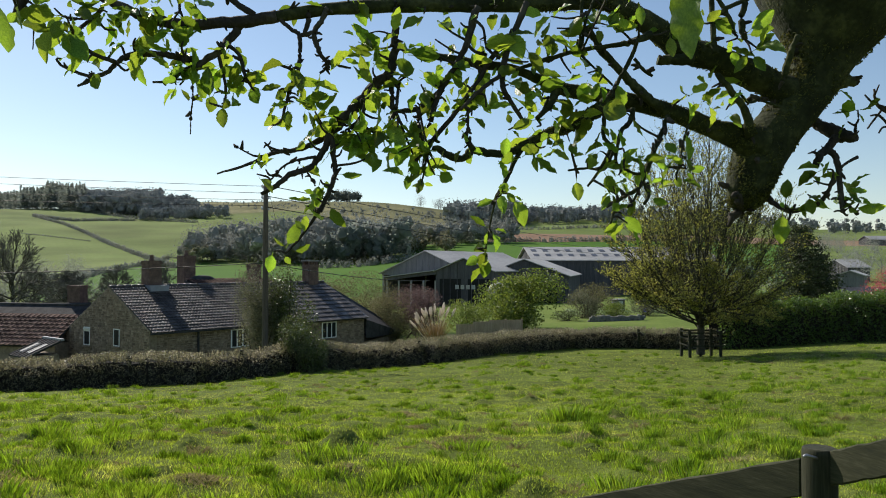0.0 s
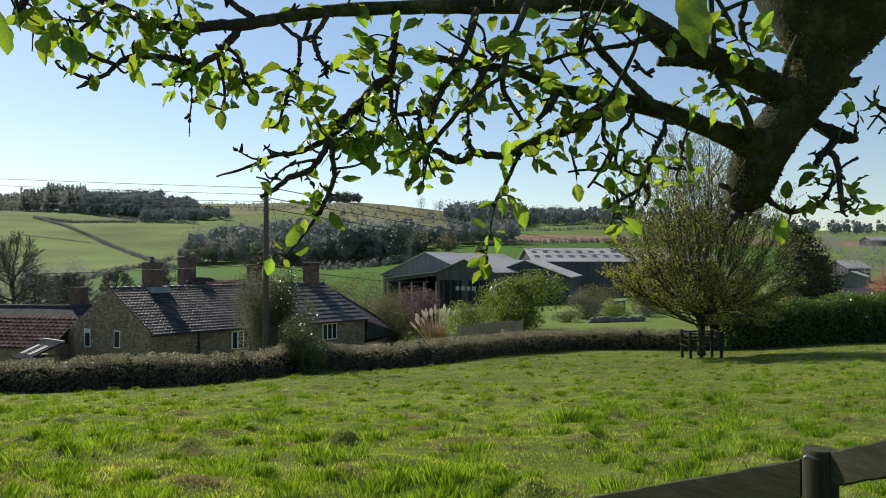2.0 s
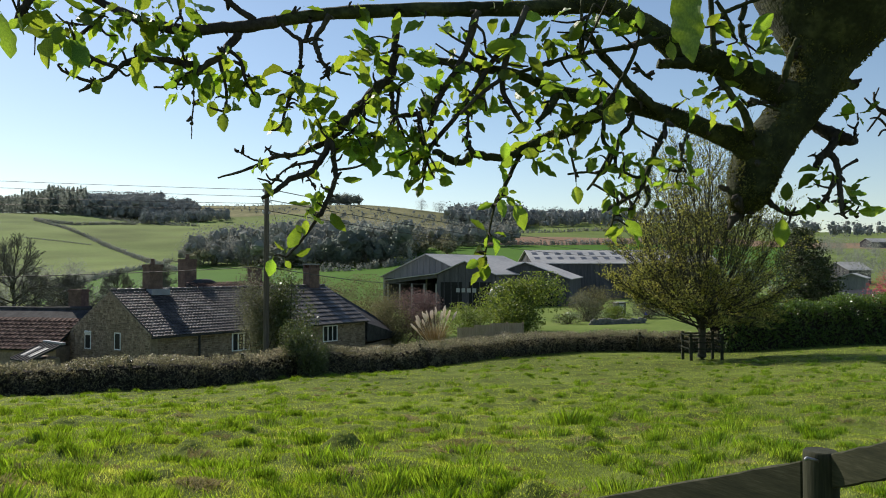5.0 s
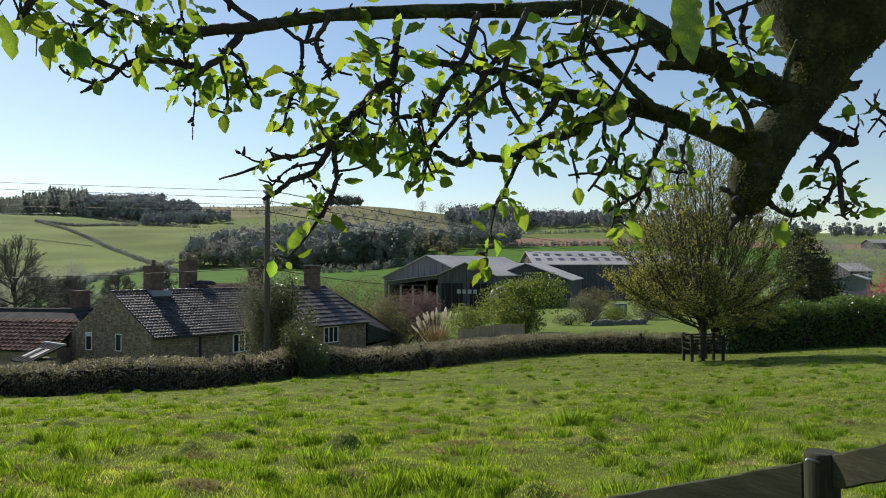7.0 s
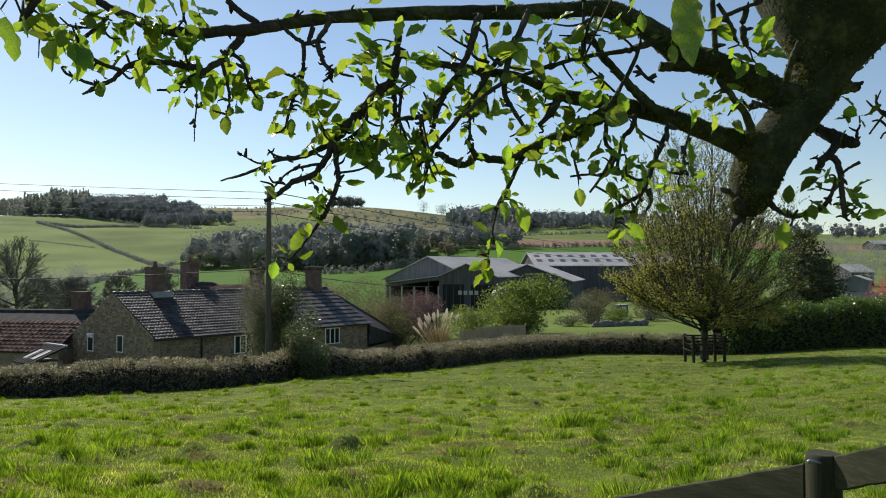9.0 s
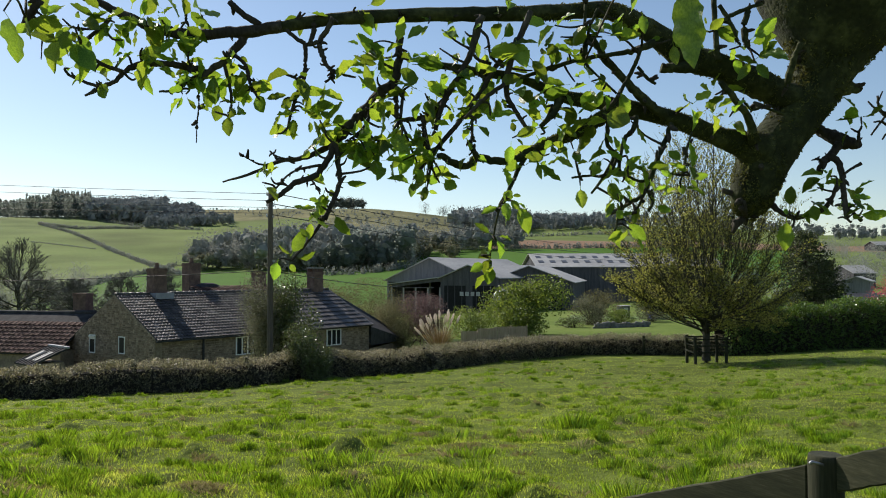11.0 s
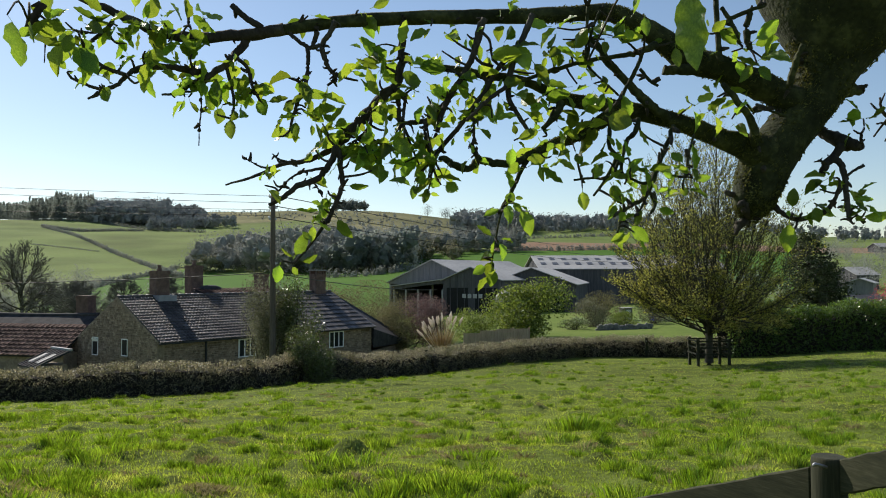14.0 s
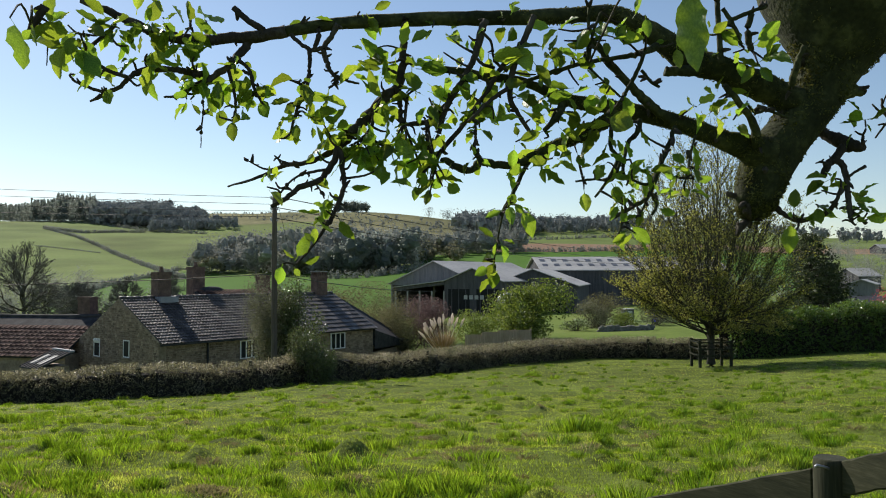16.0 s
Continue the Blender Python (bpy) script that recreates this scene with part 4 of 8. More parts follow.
part("lean_to_back", boxes((-13.95, -4.75, 19.8, 20, -0.5, 4.0)), BOARD, lean)
for x in (-13.6, -11.4, -9.2, -7.0, -4.9):
    part("post", boxes((x - 0.12, x + 0.12, -0.1, 0.12, -0.5, 3.6)), CONCRETE, lean)
for x in (-1.5, -0.6, 0.3, 1.2):
    part("window", boxes((x, x + 0.6, -0.08, -0.055, 2.4, 3.0)), SHEET, lean, "small pale window light")
barn("dark clad barn with a pale sheet roof", (12.29, 116, -2.67), -14, 13, 26, 4.2, 6.6, bays=1)
barn("long barn with rows of rooflights in its roof", (16.11, 150, -3.03), -84, 14, 36, 6.7, 9.2, lights=16)
barn("far dark farm shed", (97.08, 190, 1.6), -80, 9, 6, 3.4, 5.2)
barn("small grey shed with a gable", (62.6, 118, -2.05), -35, 3.4, 5, 3.7, 4.3, wall=PALE_BOARD, name="shed")
barn("low shed with a shallow roof", (45.37, 88, -2.41), -70, 4.5, 8, 1.2, 2.4, roof=BOARD, name="shed")
barn("far farm shed on the ridge", (230.88, 420, 18.62), -80, 9, 24, 3, 5, name="shed")
silo = thing("feed_silo", "small galvanised feed silo beside the barns", "silo", pose(*(7.42, 105, -2.26)[:2], land_at(*(7.42, 105, -2.26)[:2])))
sb = bmesh.new()
tube(sb, [(0, 0, -0.3, 1.2), (0, 0, 2.6, 1.2), (0, 0, 3.0, 0.9), (0, 0, 3.3, 0.25), (0, 0, 3.4, 0.2)], 1, 18)
part("drum", sb, METAL, silo)
part("band", boxes((-1.22, 1.22, -0.02, 0.02, 2.55, 2.62)), METAL, silo)


# ---- trees, near and far ----
def round_lump(k=2):
    """A unit ball of four-cornered faces."""
    bm = bmesh.new()
    bmesh.ops.create_cube(bm, size=1)
    if k > 1:
        bmesh.ops.subdivide_edges(bm, edges=bm.edges, cuts=k - 1, use_grid_fill=True)
    v = np.array([tuple(q.co.normalized()) for q in bm.verts])
    f = np.array([[q.index for q in p.verts] for p in bm.faces])
    bm.free()
    return v, f


LUMP = round_lump()
CHUNK = round_lump(1)


def tree_template(rng, leaves, size, slim=0.5, trunk=True, lobes=9, lumps=12, lump=LUMP):
    """A tree of unit height: trunk, limbs, dense lumps of twigs inside and loose sprays round them, as verts and four-cornered faces."""
    p = blob_points(leaves, rng, lobes)
    p = p * (0.72, 0.72, 0.95) + (0, 0, 0.05)
    p += rng.normal(0, 0.028, p.shape) * (1, 1, 1.3)
    v, f = leaf_cloud(p, size, rng, slim)
    mid = p.mean(0)
    for c in p[rng.integers(0, len(p), lumps)]:
        lv = lump[0] * rng.uniform(0.09, 0.16) * (1, 1, 1.15) + rng.normal(0, 0.03, lump[0].shape) + mid + (c - mid) * 0.68
        f = np.vstack([f, lump[1] + len(v)])
        v = np.vstack([v, lv])
    if trunk:
        k = 14
        ends = p[rng.integers(0, len(p), k)]
        a = np.array([(0, 0, 0.0)] + [(0, 0, 0.2)] * (k - 1))
        ends[0] = (0, 0, 0.6)
        q = np.cross(ends - a, (0.3, 1, 0.2))
        q = q / np.linalg.norm(q, axis=1, keepdims=True) * 0.008
        q[0] *= 1.8
        tv = np.stack([a - q, a + q, ends + q * 0.2, ends - q * 0.2], 1).reshape(-1, 3)
        f = np.vstack([f, np.arange(4 * k).reshape(k, 4) + len(v)])
        v = np.vstack([v, tv])
    return v, f


def conifer_template(rng, n, size):
    h = rng.uniform(0.08, 1, n)
    r = (1 - h) * 0.3 * (0.6 + 0.4 * np.abs(np.sin(h * 34))) * np.sqrt(rng.uniform(0.2, 1, n))
    a = rng.uniform(0, 2 * np.pi, n)
    return leaf_cloud(np.stack([np.cos(a) * r, np.sin(a) * r, h], 1), size, rng, 0.4)


def scatter(name, templates, spots, material, label, category, rng, sink=0.3):
    """Many trees in one mesh. spots: rows of x, y, height."""
    vs, fs, k = [], [], 0
    for x, y, high in spots:
        v, f = templates[rng.integers(0, len(templates))]
        a = rng.uniform(0, 2 * np.pi)
        c, s = np.cos(a), np.sin(a)
        wide = rng.uniform(0.8, 1.25)
        q = np.stack([(v[:, 0] * c - v[:, 1] * s) * wide, (v[:, 0] * s + v[:, 1] * c) * wide, v[:, 2]], 1) * high
        vs.append(q + (x, y, land_at(x, y) - sink))
        fs.append(f + k)
        k += len(v)
    ob = sheet(name, np.vstack(vs), np.vstack(fs), material)
    return tagged(ob, label, category, kind="stuff")


rng = np.random.default_rng(21)
BARE = [tree_template(rng, 120, 0.075, 0.6, lobes=16, lumps=12, lump=CHUNK) for _ in range(5)]
TWIGGY = [tree_template(rng, 430, 0.05, 0.5, lobes=18, lumps=6) for _ in range(5)]
LEAFY = [tree_template(rng, 300, 0.065, 0.6, lobes=14, lumps=9) for _ in range(4)]
SPIRE = [conifer_template(rng, 120, 0.115) for _ in range(3)]
SCRUBBY = [tree_template(rng, 340, 0.06, 0.3, lobes=14, lumps=0) for _ in range(4)]
LOW = [tree_template(rng, 64, 0.21, 0.6, trunk=False, lobes=5, lumps=3, lump=CHUNK) for _ in range(3)]


def band(n, u0, u1, y0, y1, h0, h1):
    """Spots spread over a stretch of country: bearings u0 to u1, distances y0 to y1."""
    y = rng.uniform(y0, y1, n)
    return np.stack([rng.uniform(u0, u1, n) * y, y, rng.uniform(h0, h1, n)], 1)


def bearing(px):
    return (px - 784) / 1358.0


def strip(n, pts, h0, h1, loose=1.5):
    """Spots along a hedgerow through pts (x, y)."""
    pts = np.array([p[:2] for p in pts])
    d = np.concatenate([[0], np.cumsum(np.hypot(*np.diff(pts, axis=0).T))])
    s = np.linspace(0, d[-1], n)
    return np.stack([np.interp(s, d, pts[:, 0]) + rng.normal(0, loose, n), np.interp(s, d, pts[:, 1]) + rng.normal(0, loose, n), rng.uniform(h0, h1, n)], 1)


B = bearing
# distance haze over most of these woods and hedgerows is put into their colours
scatter("valley_wood", TWIGGY, np.vstack([band(55, B(318), B(480), 325, 385, 8, 19), band(110, B(470), B(720), 300, 390, 9, 21), band(60, B(700), B(905), 385, 430, 8, 15)]), HAZED_WOOD, "bare grey-brown wood along the valley side", "woodland", rng)
scatter("valley_wood_edge", LEAFY, np.vstack([band(10, B(340), B(600), 318, 345, 5, 9), band(22, B(690), B(800), 330, 400, 6, 12)]), WOOD_PALE, "paler budding trees along the wood's edge", "woodland", rng)
scatter("valley_evergreens", LEAFY, band(20, B(585), B(712), 300, 330, 11, 18), HAZED_CONIFER, "dark evergreen trees in the valley wood", "woodland", rng)
scatter("hilltop_conifers", SPIRE, np.vstack([band(240, B(-60), B(50), 690, 790, 12, 18), band(150, B(35), B(90), 690, 790, 14, 22), band(150, B(80), B(150), 690, 790, 15, 27)]), HAZED_CONIFER, "dark conifer plantation on the skyline", "woodland", rng)
scatter("hilltop_wood", BARE, np.vstack([band(240, B(135), B(290), 680, 780, 13, 22), band(90, B(265), B(345), 690, 780, 9, 16), band(110, B(250), B(400), 630, 700, 7, 11)]), HAZED_HILL_WOOD, "bare wood along the hilltop", "woodland", rng)
scatter("summit_copse", LEAFY, band(26, B(578), B(636), 880, 910, 11, 15), HAZED_CONIFER, "dark copse on the summit of the hill", "woodland", rng)
scatter("skyline_trees", SCRUBBY, np.vstack([band(2, B(739), B(749), 800, 815, 13, 15), band(4, B(758), B(782), 800, 820, 10, 13)]), HAZED_HILL_WOOD, "bare trees standing singly on the skyline", "woodland", rng)
scatter("hanger_wood", BARE, np.vstack([band(150, B(797), B(920), 560, 700, 11, 20), band(170, B(900), B(1090), 600, 720, 8, 15), band(90, B(1080), B(1600), 600, 800, 9, 15)]), HAZED_HILL_WOOD, "bare wood on the slope above the fields", "woodland", rng)
scatter("gorse", LOW, np.vstack([band(170, B(350), B(640), 720, 900, 1.2, 3.0), band(130, B(560), B(860), 560, 760, 1.5, 5.0)]), HAZED_HILL_WOOD, "dark gorse and thorn bushes dotting the hill", "bushes", rng)
TRIMMED = [tree_template(rng, 24, 0.26, 0.6, trunk=False, lobes=3, lumps=4, lump=CHUNK) for _ in range(3)]
scatter("field_hedgerows", TRIMMED, np.vstack([
    strip(420, [(-320.28, 600, 41.4), (-268.28, 540, 31.45), (-217.25, 474, 20.81), (-172.68, 412, 10.7), (-131.1, 345, 5.41), (-101.21, 290, 2.03)], 2.0, 2.6, 0.5),
    strip(200, [(-320.28, 600, 41.4), (-277.24, 575, 37.62), (-248.68, 620, 43.65)], 2.3, 2.9, 0.6),
    strip(200, [(-398.91, 690, 52.98), (-327.68, 690, 53.49), (-191.97, 600, 37.86)], 2.4, 3.0, 0.6),
    strip(150, [(-126.5, 359), (-120.3, 303.5), (-114.2, 264), (-105, 223), (-99, 198)], 1.6, 2.6, 0.6),
    strip(90, [(-252.2, 460, 21.26), (-204.61, 445, 18.32)], 1.0, 1.3, 0.3),
    strip(190, [(34.61, 405, 15.32), (82.36, 405, 15.92), (153.98, 405, 16.52)], 2.0, 3.2),
    strip(170, [(49.25, 510, 29.04), (109.87, 540, 33.44), (205.41, 540, 34.24)], 1.8, 3.0),
    strip(60, [(-44.53, 270, 2.99), (-29.69, 280, 3.66), (-9.72, 300, 6.02)], 2, 3.4)]), HAZED_WOOD, "dark hedgerows between the fields", "hedgerow", rng)
scatter("valley_scrub", SCRUBBY, np.vstack([band(60, B(-120), B(270), 125, 165, 3, 6), band(26, B(-60), B(190), 180, 230, 4, 8), band(90, B(1400), B(1750), 170, 420, 4, 9), band(20, B(1100), B(1480), 130, 180, 4, 8)]), HAZED_WOOD, "bare trees and scrub beyond the cottage", "woodland", rng)


def bush(name, label, spot, wide, high, leaves, size, material, seed, lobes=8, slim=0.6, category="bush", inner=0.45):
    """A shrub: stems from the ground and a crown of separate leaves with an uneven outline."""
    r = np.random.default_rng(seed)
    z = land_at(spot[0], spot[1])
    bs = thing(name, label, category, pose(spot[0], spot[1], z))
    p = blob_points(leaves, r, lobes, inner)
    p[:, :2] *= wide
    p[:, 2] *= high
    v, f = leaf_cloud(p, size, r, slim)
    tagged(sheet("foliage", v, f, material, bs), kind="stuff")
    st = bmesh.new()
    for i in range(16):
        e = p[r.integers(0, len(p))]
        tube(st, [(r.normal() * 0.12 * wide, r.normal() * 0.12 * wide, -0.1, 0.03), (e[0] * 0.5, e[1] * 0.5, e[2] * 0.55, 0.02), (e[0], e[1], e[2], 0.008)], 2, 5)
    part("stem_cluster", st, BARK, bs)
    return bs


bush("garden_bush", "rounded fresh green garden bush", (5.95, 62, -3.32), 6.0, 4.7, 16000, 0.19, BUSH_GREEN, 31, 15, 0.6, "bush", 0.35)
bush("garden_bush", "low yellow-green garden bush", (1.94, 60, -3.69), 3.4, 2.7, 5000, 0.13, BUSH_GREEN, 32)
bush("purple_bush", "dull purple-brown garden bush", (-1.89, 66, -4.22), 6.0, 4.4, 11000, 0.13, BUSH_RED, 33, 10)
bush("shrub", "open pale green shrub in the garden", (15.53, 80, -2.22), 5.6, 3.4, 3600, 0.16, SALLOW, 34)
bush("shrub", "grey rounded shrub by the garden wall", (14.19, 76, -3.71), 3.2, 2.8, 4500, 0.12, BUSH_GREY, 35)
bush("shrub", "small clipped green shrub in the garden", (17.1, 76, -2.76), 2.8, 1.5, 3000, 0.1, BUSH_GREEN, 36)
bush("shrub", "dark shrub behind the garden lawn", (22.61, 84, -2.72), 4.4, 2.6, 4000, 0.13, IVY, 37)
bush("shrub", "rounded yellow-green shrub on the garden lawn", (16.4, 74), 1.9, 1.5, 2600, 0.09, BUSH_GREEN, 47)
bush("shrub", "low dark clipped shrub by the garden wall", (11.6, 72), 2.6, 1.1, 2600, 0.09, IVY, 48)
bush("shrub", "grey-green shrub beside the garden lawn", (20.6, 78), 3.4, 1.8, 3600, 0.1, BUSH_GREY, 49)
bush("coral_bush", "coral red spring bush beyond the hedge", (40.3, 70, -1.75), 3.0, 4.6, 5000, 0.12, BUSH_CORAL, 38)
bush("shrub", "dark shrub in front of the sheds", (40.05, 75, -1.98), 5.0, 1.9, 2500, 0.13, IVY, 39)
bush("sallow", "tall bare olive-coloured sallow thicket", (-8.92, 74, -3.3), 9, 6.4, 30000, 0.2, SALLOW, 40, 12, 0.26)
bush("sallow", "tall bare olive-coloured sallow thicket", (-12.85, 78, -3.56), 7, 6.2, 20000, 0.2, SALLOW, 41, 12, 0.26)
bush("sallow", "bare olive-coloured sallow by the cottage end", (-4.56, 66, -3.49), 4.6, 4.4, 15000, 0.17, SALLOW, 42, 9, 0.26)
bush("ivy_thicket", "dark ivy-grown thicket round the pole", (-7.05, 34.9, -2.71), 2.2, 4.7, 13000, 0.095, IVY, 43, 13, 0.6, "bush", 0.3)
bush("ivy_thicket", "twiggy grey-green thicket beside the pole", (-8.2, 34.8, -2.75), 2.3, 4.9, 18000, 0.088, BUSH_GREY, 44, 11, 0.5, "bush", 0.3)
bush("ivy_thicket", "low dark ivy thicket at the hedge foot", (-5.62, 31, -2.72), 1.7, 2.2, 8000, 0.07, IVY, 46)
bush("bramble", "low fresh green bramble beside the thicket", (-5.47, 31.6, -2.69), 1.3, 1.7, 1800, 0.06, BUSH_GREEN, 45)


def evergreen(spot, high, wide, seed):
    """A broad dark conifer with layered, drooping sprays."""
    r = np.random.default_rng(seed)
    z = land_at(spot[0], spot[1])
    tr = thing("cedar", "broad dark evergreen tree beyond the hedge", "tree", pose(spot[0], spot[1], z))
    t = bmesh.new()
    tube(t, [(0, 0, -0.2, 0.3), (0.05, 0, high * 0.5, 0.2), (0, 0, high * 0.97, 0.04)], 4, 9, 0.06)
    part("trunk", t, BARK, tr)
    limbs = bmesh.new()
    pts = []
    for i in range(70):
        h = high * (0.1 + 0.86 * i / 70)
        reach = wide / 2 * (1 - (i / 70) ** 3.4) * r.uniform(0.65, 1.05) + 0.2
        a = i * 2.4
        end = np.array((math.cos(a) * reach, math.sin(a) * reach, h - 0.1 * reach + 0.25))
        mid = np.array((math.cos(a) * reach * 0.5, math.sin(a) * reach * 0.5, h + 0.1))
        tube(limbs, [(0, 0, h, 0.05), (*mid, 0.035), (*end, 0.012)], 2, 5)
        for s in r.uniform(0.2, 1.05, 190):
            c = (mid * 2 * s if s < 0.5 else mid + (end - mid) * (s - 0.5) * 2)
            pts.append(c + r.normal(0, 1, 3) * (0.28, 0.28, 0.12))
    part("limbs", limbs, BARK, tr)
    v, f = leaf_cloud(np.array(pts), 0.2, r, 0.5, 0.4)
    tagged(sheet("foliage", v, f, CONIFER, tr), kind="stuff")


evergreen((26.95, 58, -2.24), 8.0, 4.8, 51)
evergreen((29.29, 60, -2.37), 5.8, 3.4, 52)


def stemmed_tree(name, label, spot, high, spread, seed, bud_mat=None, stems=44, thick=1.0):
    """A many-stemmed tree: a short trunk from which long steep stems fan out, each with ascending side shoots, twigs and buds."""
    r = random.Random(seed)
    z = land_at(spot[0], spot[1])
    tr = thing(name, label, "tree", pose(spot[0], spot[1], z))
    twigs, buds = [], []
    trunk = bmesh.new()
    tube(trunk, [(0, 0, -0.2, 0.27), (0, 0, 0.3, 0.19), (0.02, 0, 1.2, 0.17), (0, 0.02, 2.0, 0.2), (0, 0, 2.6, 0.12)], 3, 10, 0.07)
    part("trunk", trunk, TREE_BARK, tr)

    def shoot(limb, a, b, bow, rad, level):
        """A bowed shoot from a to b that carries smaller ones."""
        m = a.lerp(b, 0.5) + bow
        length = (b - a).length
        if level < 2:
            tube(limb, [(*a, rad), (*m, rad * 0.7), (*b, rad * 0.22)], 4, 5, kink=0.5, seed=r.randrange(999))
        else:
            twigs.append((a, m, rad))
            twigs.append((m, b, rad * 0.6))
            for k in range(3):
                c = m.lerp(b, r.uniform(-0.6, 1.05))
                buds.append(c + Vector((r.gauss(0, 1), r.gauss(0, 1), r.gauss(0, 1))) * 0.03)
        if level == 3:
            return
        count = (14, 7, 3)[level]
        for k in range(count):
            s = 0.22 + 0.76 * (k + r.random()) / count
            c = a.lerp(m, s * 2) if s < 0.5 else m.lerp(b, s * 2 - 1)
            ahead = (b - a).normalized()
            w = (ahead + Vector((r.gauss(0, 1), r.gauss(0, 1), r.gauss(0.35, 0.5))) * (0.42, 0.5, 0.6)[level]).normalized()
            l = (length * r.uniform(0.2, 0.36) * (1.15 - 0.5 * s), length * r.uniform(0.3, 0.55), length * r.uniform(0.4, 0.7))[level]
            shoot(limb, c, c + w * l, Vector((r.gauss(0, 1), r.gauss(0, 1), r.gauss(-0.4, 0.6))) * l * 0.06, rad * (0.42 if level == 0 else 0.5), level + 1)

    low = stems
    for i in range(stems + low):
        a = i * 2.4
        out = math.sqrt((i + 0.5) / stems)
        tip = Vector((math.cos(a) * spread / 2 * out, math.sin(a) * spread / 2 * out, high * (1.0 - 0.5 * out ** 2.6)))
        start = Vector((math.cos(a) * 0.1, math.sin(a) * 0.1, r.uniform(1.3, 2.5)))
        if i >= stems:
            reach = spread * r.uniform(0.3, 0.5)
            tip = Vector((math.cos(a) * reach, math.sin(a) * reach, high * r.uniform(0.17, 0.46)))
        way = tip - start
        limb = bmesh.new()
        flat = Vector((way.x, way.y, 0))
        shoot(limb, start, tip, flat * 0.1 - Vector((0, 0, 0.06 * flat.length)), 0.05 * thick * r.uniform(0.8, 1.2), 0)
        part("limb", limb, TREE_BARK, tr)
    a = np.array([t[0] for t in twigs])
    b = np.array([t[1] for t in twigs])
    rng2 = np.random.default_rng(seed)
    q = np.cross(b - a, rng2.normal(size=a.shape))
    q = q / (np.linalg.norm(q, axis=1, keepdims=True) + 1e-9) * 0.0085 * thick
    v = np.stack([a - q, a + q, b + q * 0.6, b - q * 0.6], 1).reshape(-1, 3)
    tagged(sheet("twig_spray", v, np.arange(len(v)).reshape(-1, 4), FINE_TWIG, tr), kind="stuff")
    if bud_mat:
        buds = np.array(buds)
        buds = buds[rng2.random(len(buds)) < 0.42]
        v, f = leaf_cloud(buds, 0.1, rng2, 0.6)
        tagged(sheet("bud_spray", v, f, bud_mat, tr), kind="stuff")


def bare_tree(label, spot, high, spread, seed, thick=1.0):
    """A leafless tree with a standing trunk, arching limbs and a rounded head of fine twigs."""
    r = random.Random(seed)
    tr = thing("bare_tree", label, "tree", pose(spot[0], spot[1], land_at(spot[0], spot[1])))
    trunk = bmesh.new()
    tube(trunk, [(0, 0, -0.3, 0.03 * high), (0.02 * high, 0, 0.16 * high, 0.022 * high), (0, 0.02 * high, 0.5 * high, 0.014 * high), (0.01 * high, 0, 0.8 * high, 0.005 * high)], 4, 8, 0.06)
    part("trunk", trunk, TREE_BARK, tr)
    twigs = []
    heart = Vector((0, 0, 0.56 * high))

    def grow(limb, a, way, length, rad, level):
        b = a + way * length
        m = a.lerp(b, 0.5) + Vector((r.gauss(0, 1), r.gauss(0, 1), r.gauss(0.3, 0.6))) * length * 0.09
        if level < 2:
            tube(limb, [(*a, rad), (*m, rad * 0.8), (*b, rad * 0.5)], 2, 5)
        else:
            twigs.extend(((a, m, rad), (m, b, rad * 0.7)))
        if level == 4:
            return
        for k in range((5, 5, 4, 3)[level]):
            s = 1.0 if k == 0 else r.uniform(0.3, 0.98)
            c = a.lerp(m, s * 2) if s < 0.5 else m.lerp(b, s * 2 - 1)
            out = (c - heart)
            out.z *= 0.7
            w = (way * 0.8 + out.normalized() * 0.5 + Vector((r.gauss(0, 1), r.gauss(0, 1), r.gauss(0.2, 1))) * 0.55).normalized()
            grow(limb, c, w, length * r.uniform(0.5, 0.72), rad * 0.58, level + 1)
    for i in range(19):
        a = i * 2.4 + r.uniform(-0.3, 0.3)
        s = (i + 0.5) / 19
        start = Vector((0, 0, high * (0.16 + 0.5 * s)))
        way = Vector((math.cos(a) * (1.1 - 0.6 * s), math.sin(a) * (1.1 - 0.6 * s), 0.35 + 0.8 * s)).normalized()
        limb = bmesh.new()
        grow(limb, start, way, spread * 0.23 * (1.1 - 0.25 * s), 0.011 * high * (1.1 - 0.5 * s), 0)
        part("limb", limb, TREE_BARK, tr)
    a = np.array([t[0] for t in twigs])
    b = np.array([t[1] for t in twigs])
    rad = np.array([t[2] for t in twigs])[:, None]
    g = np.random.default_rng(seed)
    q = np.cross(b - a, g.normal(size=a.shape))
    q = q / (np.linalg.norm(q, axis=1, keepdims=True) + 1e-9) * np.maximum(rad, 0.012 * thick)
    v = np.stack([a - q, a + q, b + q * 0.6, b - q * 0.6], 1).reshape(-1, 3)
    tagged(sheet("twig_spray", v, np.arange(len(v)).reshape(-1, 4), BARE_TWIG, tr), kind="stuff")


